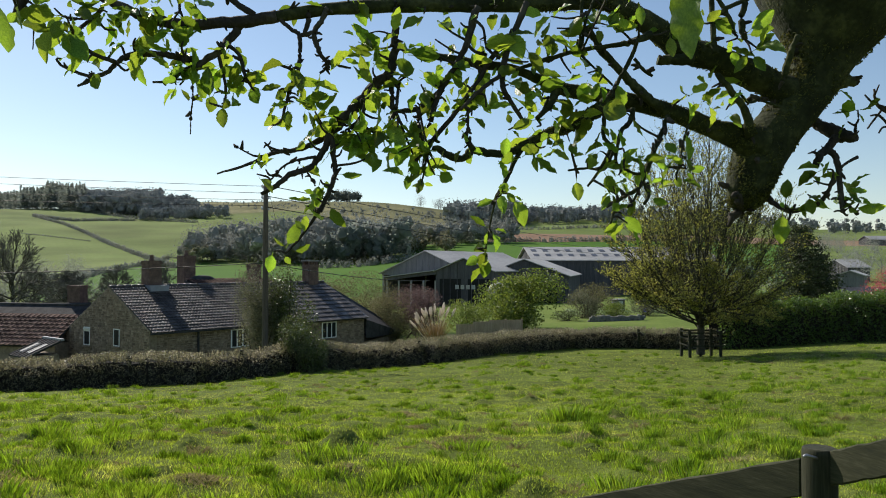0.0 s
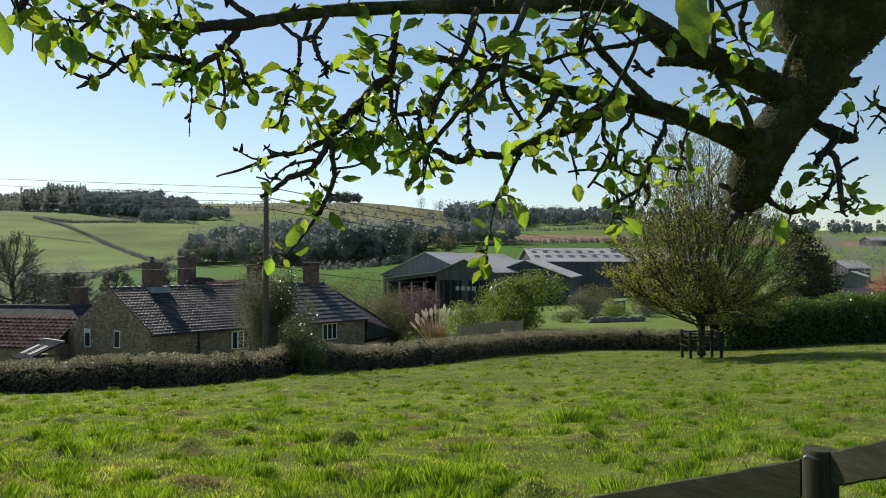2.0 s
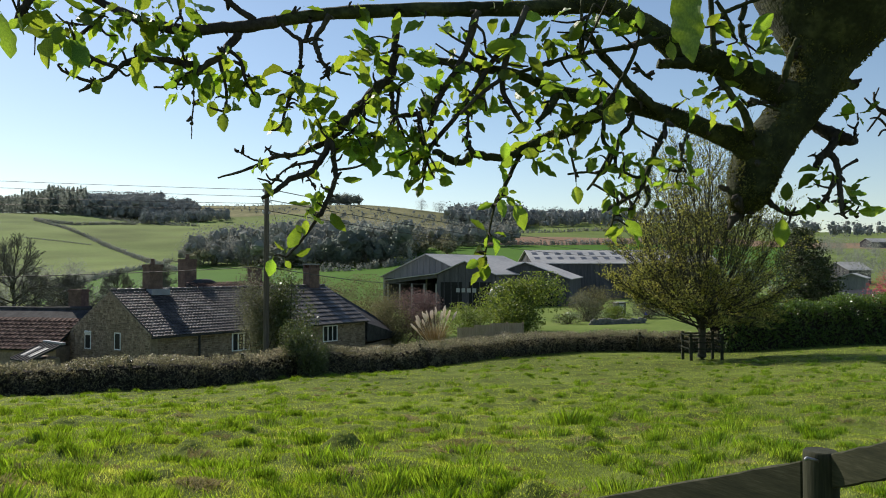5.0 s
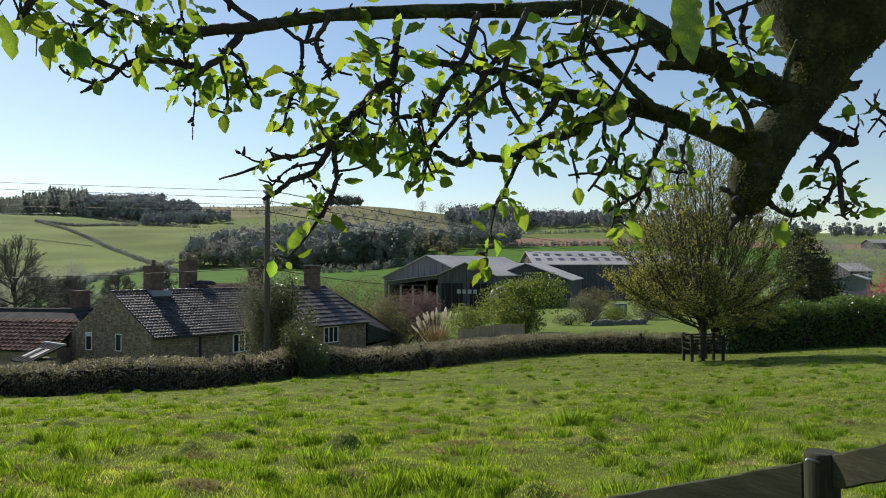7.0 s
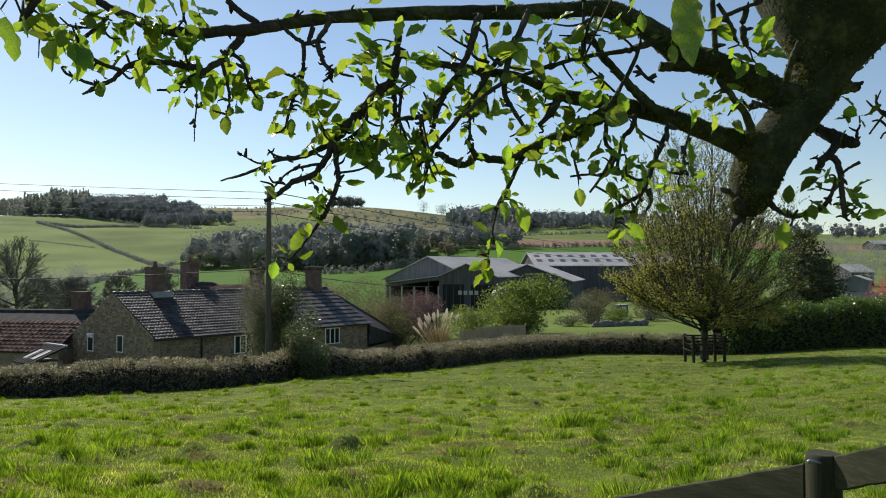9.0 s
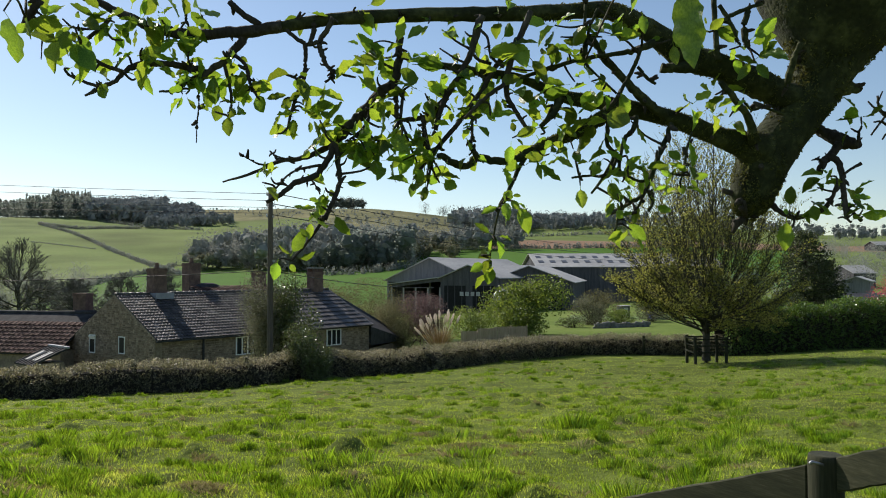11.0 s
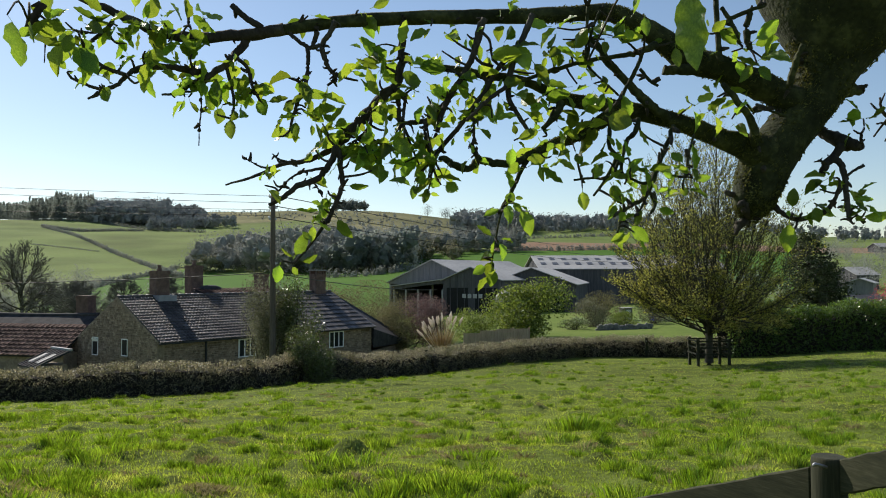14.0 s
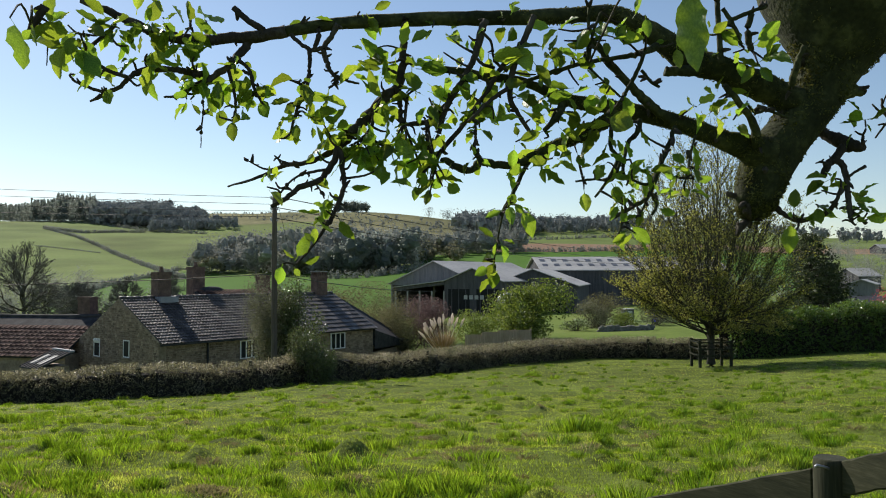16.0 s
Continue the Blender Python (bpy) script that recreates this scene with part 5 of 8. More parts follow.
BARE_TWIG = surf("bare grey twig", [(0.085, 0.083, 0.066), (0.125, 0.121, 0.098), (0.17, 0.164, 0.135)], 0.8, 0.85, 0, 6, vary=0.3, island=True)
TREE = (12.06, 36, -2.73)
stemmed_tree("budding_tree", "fan-shaped many-stemmed tree with opening yellow-green buds", TREE, 10.0, 8.6, 61, BUD, 36, 0.8)
bare_tree("bare spreading tree beyond the outhouse", (-49.4, 88), 10.4, 12.5, 62, 1.7)
bare_tree("bare spreading tree beyond the outhouse", (-58.32, 92), 9.0, 10.0, 63, 1.7)
for spot, high, seed in (((-51.1, 120), 6.5, 64), ((-53.71, 110), 5.2, 65), ((-46.0, 124), 5.4, 66), ((-49.0, 132), 7.2, 67), ((-60.5, 126), 6.0, 68), ((-43.5, 117), 5.0, 69), ((-57.0, 115), 6.2, 70), ((-64.5, 121), 6.6, 71)):
    bare_tree("small bare tree in the scrub behind the cottage", spot, high, high * 1.15, seed, 1.9)


def tree_guard(spot):
    """A square timber guard of four posts and two rails a side."""
    z = land_at(spot[0], spot[1])
    g = thing("tree_guard", "square weathered timber guard round the tree", "tree guard", pose(spot[0], spot[1], z, 0, 0, -2))
    for sx in (-1, 1):
        for sy in (-1, 1):
            part("post", boxes((sx * 0.7 - 0.06, sx * 0.7 + 0.06, sy * 0.7 - 0.06, sy * 0.7 + 0.06, -0.3, 1.25), bevel=0.012), POST_WOOD, g)
    for h in (0.55, 0.85, 1.15):
        for s in (-1, 1):
            part("rail", boxes((-0.78, 0.78, s * 0.78 - 0.02, s * 0.78 + 0.02, h - 0.035, h + 0.035), bevel=0.008), POST_WOOD, g)
            part("rail", boxes((s * 0.78 - 0.02, s * 0.78 + 0.02, -0.755, 0.755, h - 0.035, h + 0.035), bevel=0.008), POST_WOOD, g)


tree_guard(TREE)


# ---- pole and wires ----
def build_pole():
    x, y, _ = (-7.75, 33.5, -2.58)
    z = land_at(x, y)
    top = (-7.79, 33.5, 5.26)[2]
    pl = thing("utility_pole", "tall weathered timber electricity pole", "utility pole", pose(x, y, z))
    h = top - z
    b = bmesh.new()
    tube(b, [(0, 0, -0.5, 0.15), (0, 0, h * 0.5, 0.125), (0, 0, h, 0.1)], 3, 12)
    part("pole", b, POLE_WOOD, pl)
    for k, dz in enumerate((0.25, 0.72, 1.2)):
        part("bracket", boxes((-0.16, 0.16, -0.05, 0.05, h - dz - 0.04, h - dz + 0.04)), METAL, pl)
        i = bmesh.new()
        tube(i, [(-0.16, 0, h - dz, 0.04), (-0.16, 0, h - dz + 0.06, 0.05), (-0.16, 0, h - dz + 0.12, 0.03)], 1, 8)
        part("insulator", i, WHITE, pl)
    part("stay_fitting", boxes((-0.05, 0.2, -0.05, 0.05, h * 0.62, h * 0.62 + 0.08)), METAL, pl)

    def wire(a, b, sag, r=0.011, name="overhead_wire", label="thin overhead wire from the pole"):
        bm = bmesh.new()
        a, b = Vector(a), Vector(b)
        rows = []
        for i in range(15):
            s = i / 14
            c = a.lerp(b, s)
            rows.append((c.x, c.y, c.z - sag * 4 * s * (1 - s), r))
        tube(bm, rows, 1, 5)
        tagged(part(name, bm, CABLE), label, "wire")
    px, py = x, y
    wire((px, py, top - 0.2), (-28.81, 36, 6.12), 0.05)
    wire((px, py, top - 0.5), (-28.8, 36, 5.8), 0.05)
    wire((px, py, top - 0.8), (-28.79, 36, 5.26), 0.05)
    wire((px, py, top - 1.05), (-28.79, 36, 4.89), 0.05)
    wire((px, py, top - 0.15), (25.61, 110, 4.84), 0.5, 0.02)
    wire((px, py, top - 0.62), (25.6, 110, 4.03), 0.5, 0.02)
    wire((px, py, top - 1.1), (25.6, 110, 3.22), 0.5, 0.02)
    wire((-7.77, 33.5, 1.7), (-26.07, 36, 1.18), 0.1, 0.016, label="thick service cable along the cottage roof")
    wire((-7.77, 33.5, 1.7), (-1.06, 60, 0.41), 0.25, 0.02, label="thick service cable running to the barns")
    wire((-7.61, 33.5, 4.81), (-6.7, 34.5, 0.33), 0.02, 0.008, label="pole stay wire running down to the hedge")


build_pole()


# ---- garden beyond the hedge ----
def build_garden():
    gw = thing("garden_wall", "low grey dry stone garden wall", "wall", kind="structure")
    a, b = Vector((13.2, 70, -3.44)), Vector((18.6, 71.2, -3.27))
    rr = random.Random(5)
    n = 22
    for k in range(2):
        for i in range(n):
            c = a.lerp(b, (i + 0.5 + 0.5 * (k % 2)) / n)
            z = land_at(c.x, c.y)
            w = (b - a).length / n * 0.5 * rr.uniform(0.7, 1.1)
            st = bmesh.new()
            box(st, c.x - w, c.x + w, c.y - 0.2 + rr.uniform(-0.03, 0.03), c.y + 0.2, z - 0.1 + 0.27 * k, z + 0.15 + 0.27 * k + rr.uniform(-0.06, 0.16) * k, bevel=0.02)
            part("stone", st, STONE_GREY, gw)
    lawn = slab([(13.02, 82, -3.22), (25.08, 82, -3.22), (31.86, 95, -3.01), (15.09, 95, -2.87)], 0.02)
    for v in lawn.verts:
        v.co.z = land_at(v.co.x, v.co.y) + 0.06
    tagged(part("lawn", lawn, LAWN), "smooth sunlit garden lawn", "lawn", kind="structure")
    for c in ((1.58, 56.5, -3.38), (2.82, 56.5, -3.38), (3.99, 56.5, -3.38), (5.15, 56.5, -3.38)):
        z = land_at(c[0], c[1])
        pn = thing("garden_fence", "length of weathered boarded garden fence", "fence", pose(c[0], c[1], z, 0, 0, 8), group="garden fence")
        w = 0.62
        for i in range(9):
            x = -w + 2 * w * i / 9
            part("board", boxes((x + 0.005, x + 2 * w / 9 - 0.005, -0.012, 0.012, 0.05, 1.02 + rr.uniform(0, 0.02))), GARDEN_BOARD, pn)
        part("post", boxes((w, w + 0.09, -0.05, 0.05, -0.3, 1.1)), GARDEN_BOARD, pn)
        part("rail", boxes((-w, w, 0.012, 0.05, 0.3, 0.38)), GARDEN_BOARD, pn)
        part("rail", boxes((-w, w, 0.012, 0.05, 0.8, 0.88)), GARDEN_BOARD, pn)
    c = (19.61, 86, -2.19)
    z = land_at(c[0], c[1])
    ht = thing("garden_hutch", "small pale garden hutch with a flat roof", "hutch", pose(c[0], c[1], z, 0, 0, 20))
    part("body", boxes((-0.55, 0.55, -0.5, 0.5, 0, 1.35), bevel=0.02), PALE_BOARD, ht)
    part("roof", boxes((-0.7, 0.7, -0.65, 0.65, 1.35, 1.43)), SHEET, ht)
    part("door", boxes((-0.3, 0.3, -0.53, -0.5, 0.1, 1.2)), WHITE, ht)
    c = (22.18, 84, -1.98)
    z = land_at(c[0], c[1])
    sl = thing("garden_slide", "small blue plastic garden slide", "slide", pose(c[0], c[1], z, 0, 0, -30))
    part("chute", slab([(-0.2, 0.5, 1.1), (0.2, 0.5, 1.1), (0.2, -0.6, 0.1), (-0.2, -0.6, 0.1)], 0.06), BLUE, sl)
    part("ladder", boxes((-0.2, 0.2, 0.5, 0.58, 0, 1.15)), BLUE, sl)
    # pampas grass
    c = (-0.51, 50, -3.39)
    z = land_at(c[0], c[1])
    pg = thing("pampas_grass", "dry golden pampas grass with silvery plumes", "grass clump", pose(c[0], c[1], z))
    r = np.random.default_rng(8)
    st, pl = bmesh.new(), bmesh.new()
    for i in range(260):
        a, t = r.uniform(0, 2 * math.pi), r.uniform(0.15, 0.8)
        l = r.uniform(1.3, 2.4)
        e = (math.cos(a) * t * l, math.sin(a) * t * l, l * math.cos(t * 0.7))
        tube(st, [(e[0] * 0.1, e[1] * 0.1, 0, 0.012), (e[0] * 0.5, e[1] * 0.5, e[2] * 0.65, 0.01), (*e, 0.003)], 2, 3)
    part("leaves", st, REED, pg)
    for i in range(22):
        t = -0.75 + 1.15 * i / 21 + r.normal(0, 0.05)
        l = r.uniform(2.7, 3.3) - 0.7 * max(0, -t)
        e = np.array((math.sin(t) * l, r.normal(0, 0.25), math.cos(t) * l))
        pm = bmesh.new()
        tip = e + (0.03, 0, -0.02)
        tube(pm, [(*(e * 0.1), 0.012), (*(e * 0.74), 0.01), (*(e * 0.8), 0.05), (*(e * 0.9), 0.075), (*(e * 0.97), 0.05), (*tip, 0.012)], 2, 7, 0.25, seed=i)
        part("plume", pm, PLUME, pg)


STONE_GREY = surf("grey wall stone", [(0.12, 0.12, 0.12), (0.2, 0.2, 0.19), (0.3, 0.29, 0.27)], 4, 0.9, 0.5, 20, vary=0.3)
LAWN = surf("garden lawn", [(0.085, 0.14, 0.028), (0.11, 0.17, 0.035), (0.14, 0.2, 0.05)], 0.3, 0.95, 0.2, 6)
GARDEN_BOARD = surf("faded fence board", [(0.22, 0.165, 0.115), (0.32, 0.25, 0.18), (0.4, 0.33, 0.25)], 2, 0.9, 0.4, 20, stretch=(3, 3, 0.4))
build_garden()


def hedge_posts():
    for x, y, z in ((-11.26, 27.6, -2.71), (-7.76, 29.7, -2.8), (-1.12, 35.6, -3.03), (11.34, 44.6, -3.21)):
        z = land_at(x, y)
        fp = thing("fence_post", "dark weathered timber post in the hedge", "post", pose(x, y, z), group="posts along the hedge")
        part("shaft", boxes((-0.07, 0.07, -0.07, 0.07, -0.3, 1.12), bevel=0.015), POST_WOOD, fp)
        part("staple", boxes((-0.02, 0.02, -0.08, -0.07, 0.9, 0.93)), METAL, fp)


hedge_posts()


# ---- the near fence ----
def build_fence():
    fe = thing("rail_fence", "weathered dark timber post and rail fence", "fence", pose(0, 0, 0))
    # the top rail climbs to the right as it comes nearer
    px, py, pz = (1.103, 2.26, 1.067)
    post = bmesh.new()
    h0 = land_at(px, py) - 0.3
    tube(post, [(px, py, h0, 0.049), (px, py, pz - 0.02, 0.049), (px, py, pz - 0.004, 0.0475), (px, py, pz, 0.043)], 1, 20, 0.008)
    part("post", post, POST_WOOD, fe, "round weathered fence post")

    def rail(a, b, high, thick, drop):
        a, b = Vector(a) - Vector((0, 0, drop)), Vector(b) - Vector((0, 0, drop))
        bm = bmesh.new()
        way = (b - a)
        n = 26
        side = Vector((-way.y, way.x, 0)).normalized()
        rr = random.Random(int(drop * 100) + 7)
        rings = []
        for i in range(n + 1):
            c = a.lerp(b, i / n)
            j = [rr.uniform(-0.0025, 0.0025) for _ in range(4)]
            rings.append([bm.verts.new(c + side * s * thick / 2 + Vector((0, 0, z + e))) for s, z, e in ((-1, 0, j[0]), (1, 0, j[1]), (1, -high, j[2]), (-1, -high, j[3]))])
        for p, q in zip(rings, rings[1:]):
            for k in range(4):
                bm.faces.new((p[k], q[k], q[(k + 1) % 4], p[(k + 1) % 4]))
        bm.faces.new(rings[0][::-1])
        bm.faces.new(rings[-1])
        bmesh.ops.recalc_face_normals(bm, faces=bm.faces)
        bmesh.ops.bevel(bm, geom=[e for e in bm.edges if e.is_boundary is False and e.calc_face_angle(0) > 1.2], offset=0.004, segments=1, affect="EDGES")
        return bm
    nail = bmesh.new()
    tube(nail, [(px - 0.03, py - 0.05, pz - 0.02, 0.004), (px - 0.062, py - 0.045, pz - 0.012, 0.005), (px - 0.066, py - 0.045, pz - 0.02, 0.004)], 2, 6)
    part("wire_loop", nail, METAL, fe, "loop of old galvanised wire")
    l0, l1 = (0.305, 3.6, 0.46), (1.075, 2.3, 1.029)
    r0, r1 = (1.125, 2.22, 1.068), (1.281, 1.72, 1.275)
    part("rail", rail(l0, l1, 0.115, 0.035, 0), FENCE_WOOD, fe, "rough sawn timber rail")
    part("rail", rail(r0, r1, 0.1, 0.035, 0), FENCE_WOOD, fe, "rough sawn timber rail")
    part("rail", rail(l0, l1, 0.115, 0.035, 0.45), FENCE_WOOD, fe)
    part("rail", rail(r0, r1, 0.1, 0.035, 0.45), FENCE_WOOD, fe)
    for x, y, z in (l0, r1):
        p = bmesh.new()
        tube(p, [(x, y, land_at(x, y) - 0.3, 0.049), (x, y, z + 0.03, 0.049), (x, y, z + 0.04, 0.044)], 1, 16, 0.008)
        part("post", p, POST_WOOD, fe)


build_fence()


# ---- the apple tree over the camera ----
apple = thing("apple_tree", "mossy old apple tree with fresh young leaves against the sky", "tree")
BOUGH = {}
TWIGS = {}


def bough(key, *paths, mat=None, lumpy=0.08, sides=9, name="branch"):
    """One branch with its side shoots, as a part of the tree; it turns about the first point of its first path."""
    bm = bmesh.new()
    pivot = Vector(paths[0][0][:3])
    TWIGS[key] = []
    for i, rows in enumerate(paths):
        rows = [(x - pivot.x, y - pivot.y, z - pivot.z, r) for x, y, z, r in rows]
        r0 = max(r[3] for r in rows)
        path = tube(bm, rows, 5, sides if r0 > 0.008 else 6, lumpy, 0.12 if r0 < 0.03 else 0.0, seed=i + 5)
        TWIGS[key].extend(tuple(q) for q in path)
    ob = part(name, bm, mat or BARK, apple)
    ob.location = pivot
    BOUGH[key] = ob
    return ob


def knobs(key, n, size, seed):
    """Spurs, cut stubs and rough bark knobs along a branch."""
    rr = random.Random(seed)
    bm = bmesh.new()
    for _ in range(n):
        x, y, z, r = rr.choice(TWIGS[key])
        way = Vector((rr.gauss(0, 1), rr.gauss(0, 1), rr.gauss(0, 1))).normalized()
        a = Vector((x, y, z)) + way * r * 0.7
        l = size * rr.uniform(0.5, 1.5)
        tube(bm, [(*a, l * 0.3), (*(a + way * l * 0.6), l * 0.22), (*(a + way * l + Vector((0, 0, rr.gauss(0, 0.2) * l))), l * 0.12)], 2, 6, 0.12)
    tagged(part("spur_growth", bm, BARK, BOUGH[key]), kind="stuff")


trunk = bmesh.new()
tube(trunk, [(1.75, 1.15, 0.0, 0.2), (1.7, 1.18, 0.5, 0.17), (1.62, 1.25, 1.2, 0.16), (1.5, 1.35, 1.75, 0.16), (1.3, 1.45, 2.05, 0.145), (1.06, 1.5, 2.4, 0.17), (0.85, 1.5, 2.42, 0.13)], 5, 20, 0.02)
part("trunk", trunk, MOSS_BARK, apple, "thick mossy grey trunk")
bough("limb", [(0.7996, 1.5, 2.3388, 0.2036), (0.7886, 1.5, 2.2615, 0.1864), (0.7764, 1.5, 2.1897, 0.165), (0.7665, 1.5, 2.1179, 0.135), (0.7577, 1.5, 2.0605, 0.1007), (0.7466, 1.5, 2.0119, 0.0675), (0.7311, 1.5, 1.9688, 0.0514), (0.7068, 1.5, 1.9301, 0.045), (0.6693, 1.5, 1.8837, 0.045), (0.6317, 1.5, 1.8329, 0.0493), (0.6096, 1.5, 1.7865, 0.0471), (0.5942, 1.5, 1.7424, 0.0396), (0.5864, 1.5, 1.7181, 0.0257), (0.5853, 1.5, 1.7081, 0.0129), (0.5853, 1.5, 1.7048, 0.0043)], [(0.7643, 1.5, 1.9633, 0.0214), (0.7919, 1.5, 1.9633, 0.0139), (0.8107, 1.5, 1.9578, 0.0054)], mat=MOSS_BARK, lumpy=0.03, sides=30, name="limb")
bough("low", [(0.6134, 1.48, 1.835, 0.0392), (0.5655, 1.4691, 1.8474, 0.026), (0.5151, 1.4582, 1.8607, 0.0193), (0.4451, 1.4473, 1.8856, 0.0171), (0.3676, 1.4364, 1.9048, 0.0159), (0.2963, 1.4255, 1.9163, 0.0136), (0.2313, 1.4145, 1.9244, 0.0125), (0.1828, 1.4036, 1.9396, 0.0093), (0.1248, 1.3927, 1.9587, 0.0082), (0.0675, 1.3818, 1.9641, 0.0081), (0.0112, 1.3709, 1.9715, 0.0071), (-0.0363, 1.36, 1.9756, 0.006)],
      [(0.581, 1.44, 1.8447, 0.0106), (0.5633, 1.4267, 1.89, 0.0074), (0.5343, 1.4133, 1.922, 0.0062), (0.5036, 1.4, 1.9502, 0.0052)], [(0.6668, 1.5, 1.9239, 0.0044), (0.6114, 1.4733, 1.9203, 0.0033), (0.5788, 1.4467, 1.9081, 0.0027), (0.5526, 1.42, 1.9193, 0.0026)], [(0.5809, 1.4, 1.9044, 0.0026), (0.6067, 1.4, 1.894, 0.0026), (0.6191, 1.4, 1.8898, 0.0021)],
      [(0.4061, 1.38, 1.8703, 0.0046), (0.3904, 1.3686, 1.8346, 0.0045), (0.3739, 1.3571, 1.8024, 0.005), (0.3566, 1.3457, 1.7639, 0.005), (0.3387, 1.3343, 1.7329, 0.0039), (0.3132, 1.3229, 1.719, 0.0039), (0.296, 1.3114, 1.7044, 0.0029), (0.2836, 1.3, 1.6651, 0.0019)], [(0.3445, 1.3, 1.7583, 0.0029), (0.3272, 1.3, 1.7554, 0.0029), (0.3081, 1.3, 1.7631, 0.0024)], [(0.3468, 1.32, 1.7412, 0.0034), (0.3518, 1.31, 1.7208, 0.0034), (0.3413, 1.3, 1.7035, 0.0024)], [(0.3348, 1.3, 1.7343, 0.0024), (0.3241, 1.3, 1.7102, 0.0019), (0.3202, 1.3, 1.7006, 0.0014)],
      [(0.4427, 1.38, 1.8529, 0.0025), (0.428, 1.36, 1.821, 0.0022), (0.4156, 1.34, 1.788, 0.002), (0.4024, 1.32, 1.7559, 0.0015)], mat=MOSS_BARK)
bough("high", [(0.7057, 1.5, 1.9306, 0.0376), (0.6625, 1.49, 1.9417, 0.0296), (0.5981, 1.48, 1.9702, 0.0283), (0.529, 1.47, 1.9961, 0.0249), (0.4607, 1.46, 2.0152, 0.0258), (0.3934, 1.45, 2.0577, 0.0214), (0.3374, 1.44, 2.0868, 0.018), (0.2927, 1.43, 2.0963, 0.0158), (0.2275, 1.42, 2.0896, 0.0146), (0.1631, 1.41, 2.083, 0.0145), (0.0685, 1.4, 2.0785, 0.0134), (-0.035, 1.39, 2.0751, 0.0133), (-0.1371, 1.38, 2.0686, 0.0122), (-0.2276, 1.37, 2.058, 0.0111), (-0.3065, 1.36, 2.0425, 0.01)],
      [(0.4703, 1.44, 1.9902, 0.0127), (0.4382, 1.44, 1.988, 0.0106), (0.4052, 1.44, 1.988, 0.0095)], [(0.6348, 1.42, 1.9467, 0.0063), (0.6373, 1.4133, 1.9745, 0.0062), (0.6439, 1.4067, 1.9979, 0.0062), (0.6525, 1.4, 2.0232, 0.0052)], [(0.4998, 1.4, 1.9887, 0.0062), (0.496, 1.4, 2.0357, 0.0052), (0.4924, 1.4, 2.1089, 0.0052)], [(0.5353, 1.4, 2.0253, 0.0041), (0.5221, 1.4, 2.0618, 0.0041), (0.5026, 1.4, 2.0932, 0.0041)], [(0.4961, 1.4, 2.0461, 0.0041), (0.5097, 1.4, 2.0649, 0.0041), (0.541, 1.4, 2.0817, 0.0041), (0.5826, 1.4, 2.0963, 0.0031)], [(0.5539, 1.4, 2.0148, 0.0062), (0.548, 1.4, 2.0514, 0.0062), (0.5565, 1.4, 2.0827, 0.0052)],
      [(0.3797, 1.4, 2.0232, 0.0082), (0.3551, 1.3933, 2.0128, 0.0062), (0.3298, 1.3867, 2.0026, 0.0051), (0.2821, 1.38, 1.9945, 0.0041), (0.2299, 1.3733, 1.9834, 0.004), (0.1781, 1.3667, 1.9662, 0.004), (0.1218, 1.36, 1.9462, 0.003)], [(0.3487, 1.36, 2.005, 0.004), (0.3364, 1.36, 1.9726, 0.004), (0.3181, 1.36, 1.9371, 0.004), (0.3039, 1.36, 1.9119, 0.003)], [(0.2482, 1.36, 2.0842, 0.003), (0.246, 1.36, 2.0334, 0.003), (0.2438, 1.36, 1.9878, 0.0025)], [(0.2703, 1.36, 2.074, 0.003), (0.254, 1.36, 2.0334, 0.003), (0.2478, 1.36, 1.9827, 0.0025)],
      [(0.4045, 1.41, 1.8877, 0.0083), (0.373, 1.4083, 1.9125, 0.0093), (0.3415, 1.4067, 1.9414, 0.0083), (0.3183, 1.405, 1.9661, 0.0072), (0.289, 1.4033, 1.9991, 0.0072), (0.2742, 1.4017, 2.0237, 0.0062), (0.249, 1.4, 2.0378, 0.0041)], [(0.2476, 1.37, 1.9773, 0.002), (0.2799, 1.37, 1.9467, 0.002), (0.3051, 1.37, 1.9223, 0.002)], [(0.3504, 1.4, 1.9794, 0.0031), (0.3689, 1.4, 1.9575, 0.0031), (0.3844, 1.4, 1.947, 0.0026)], mat=MOSS_BARK)
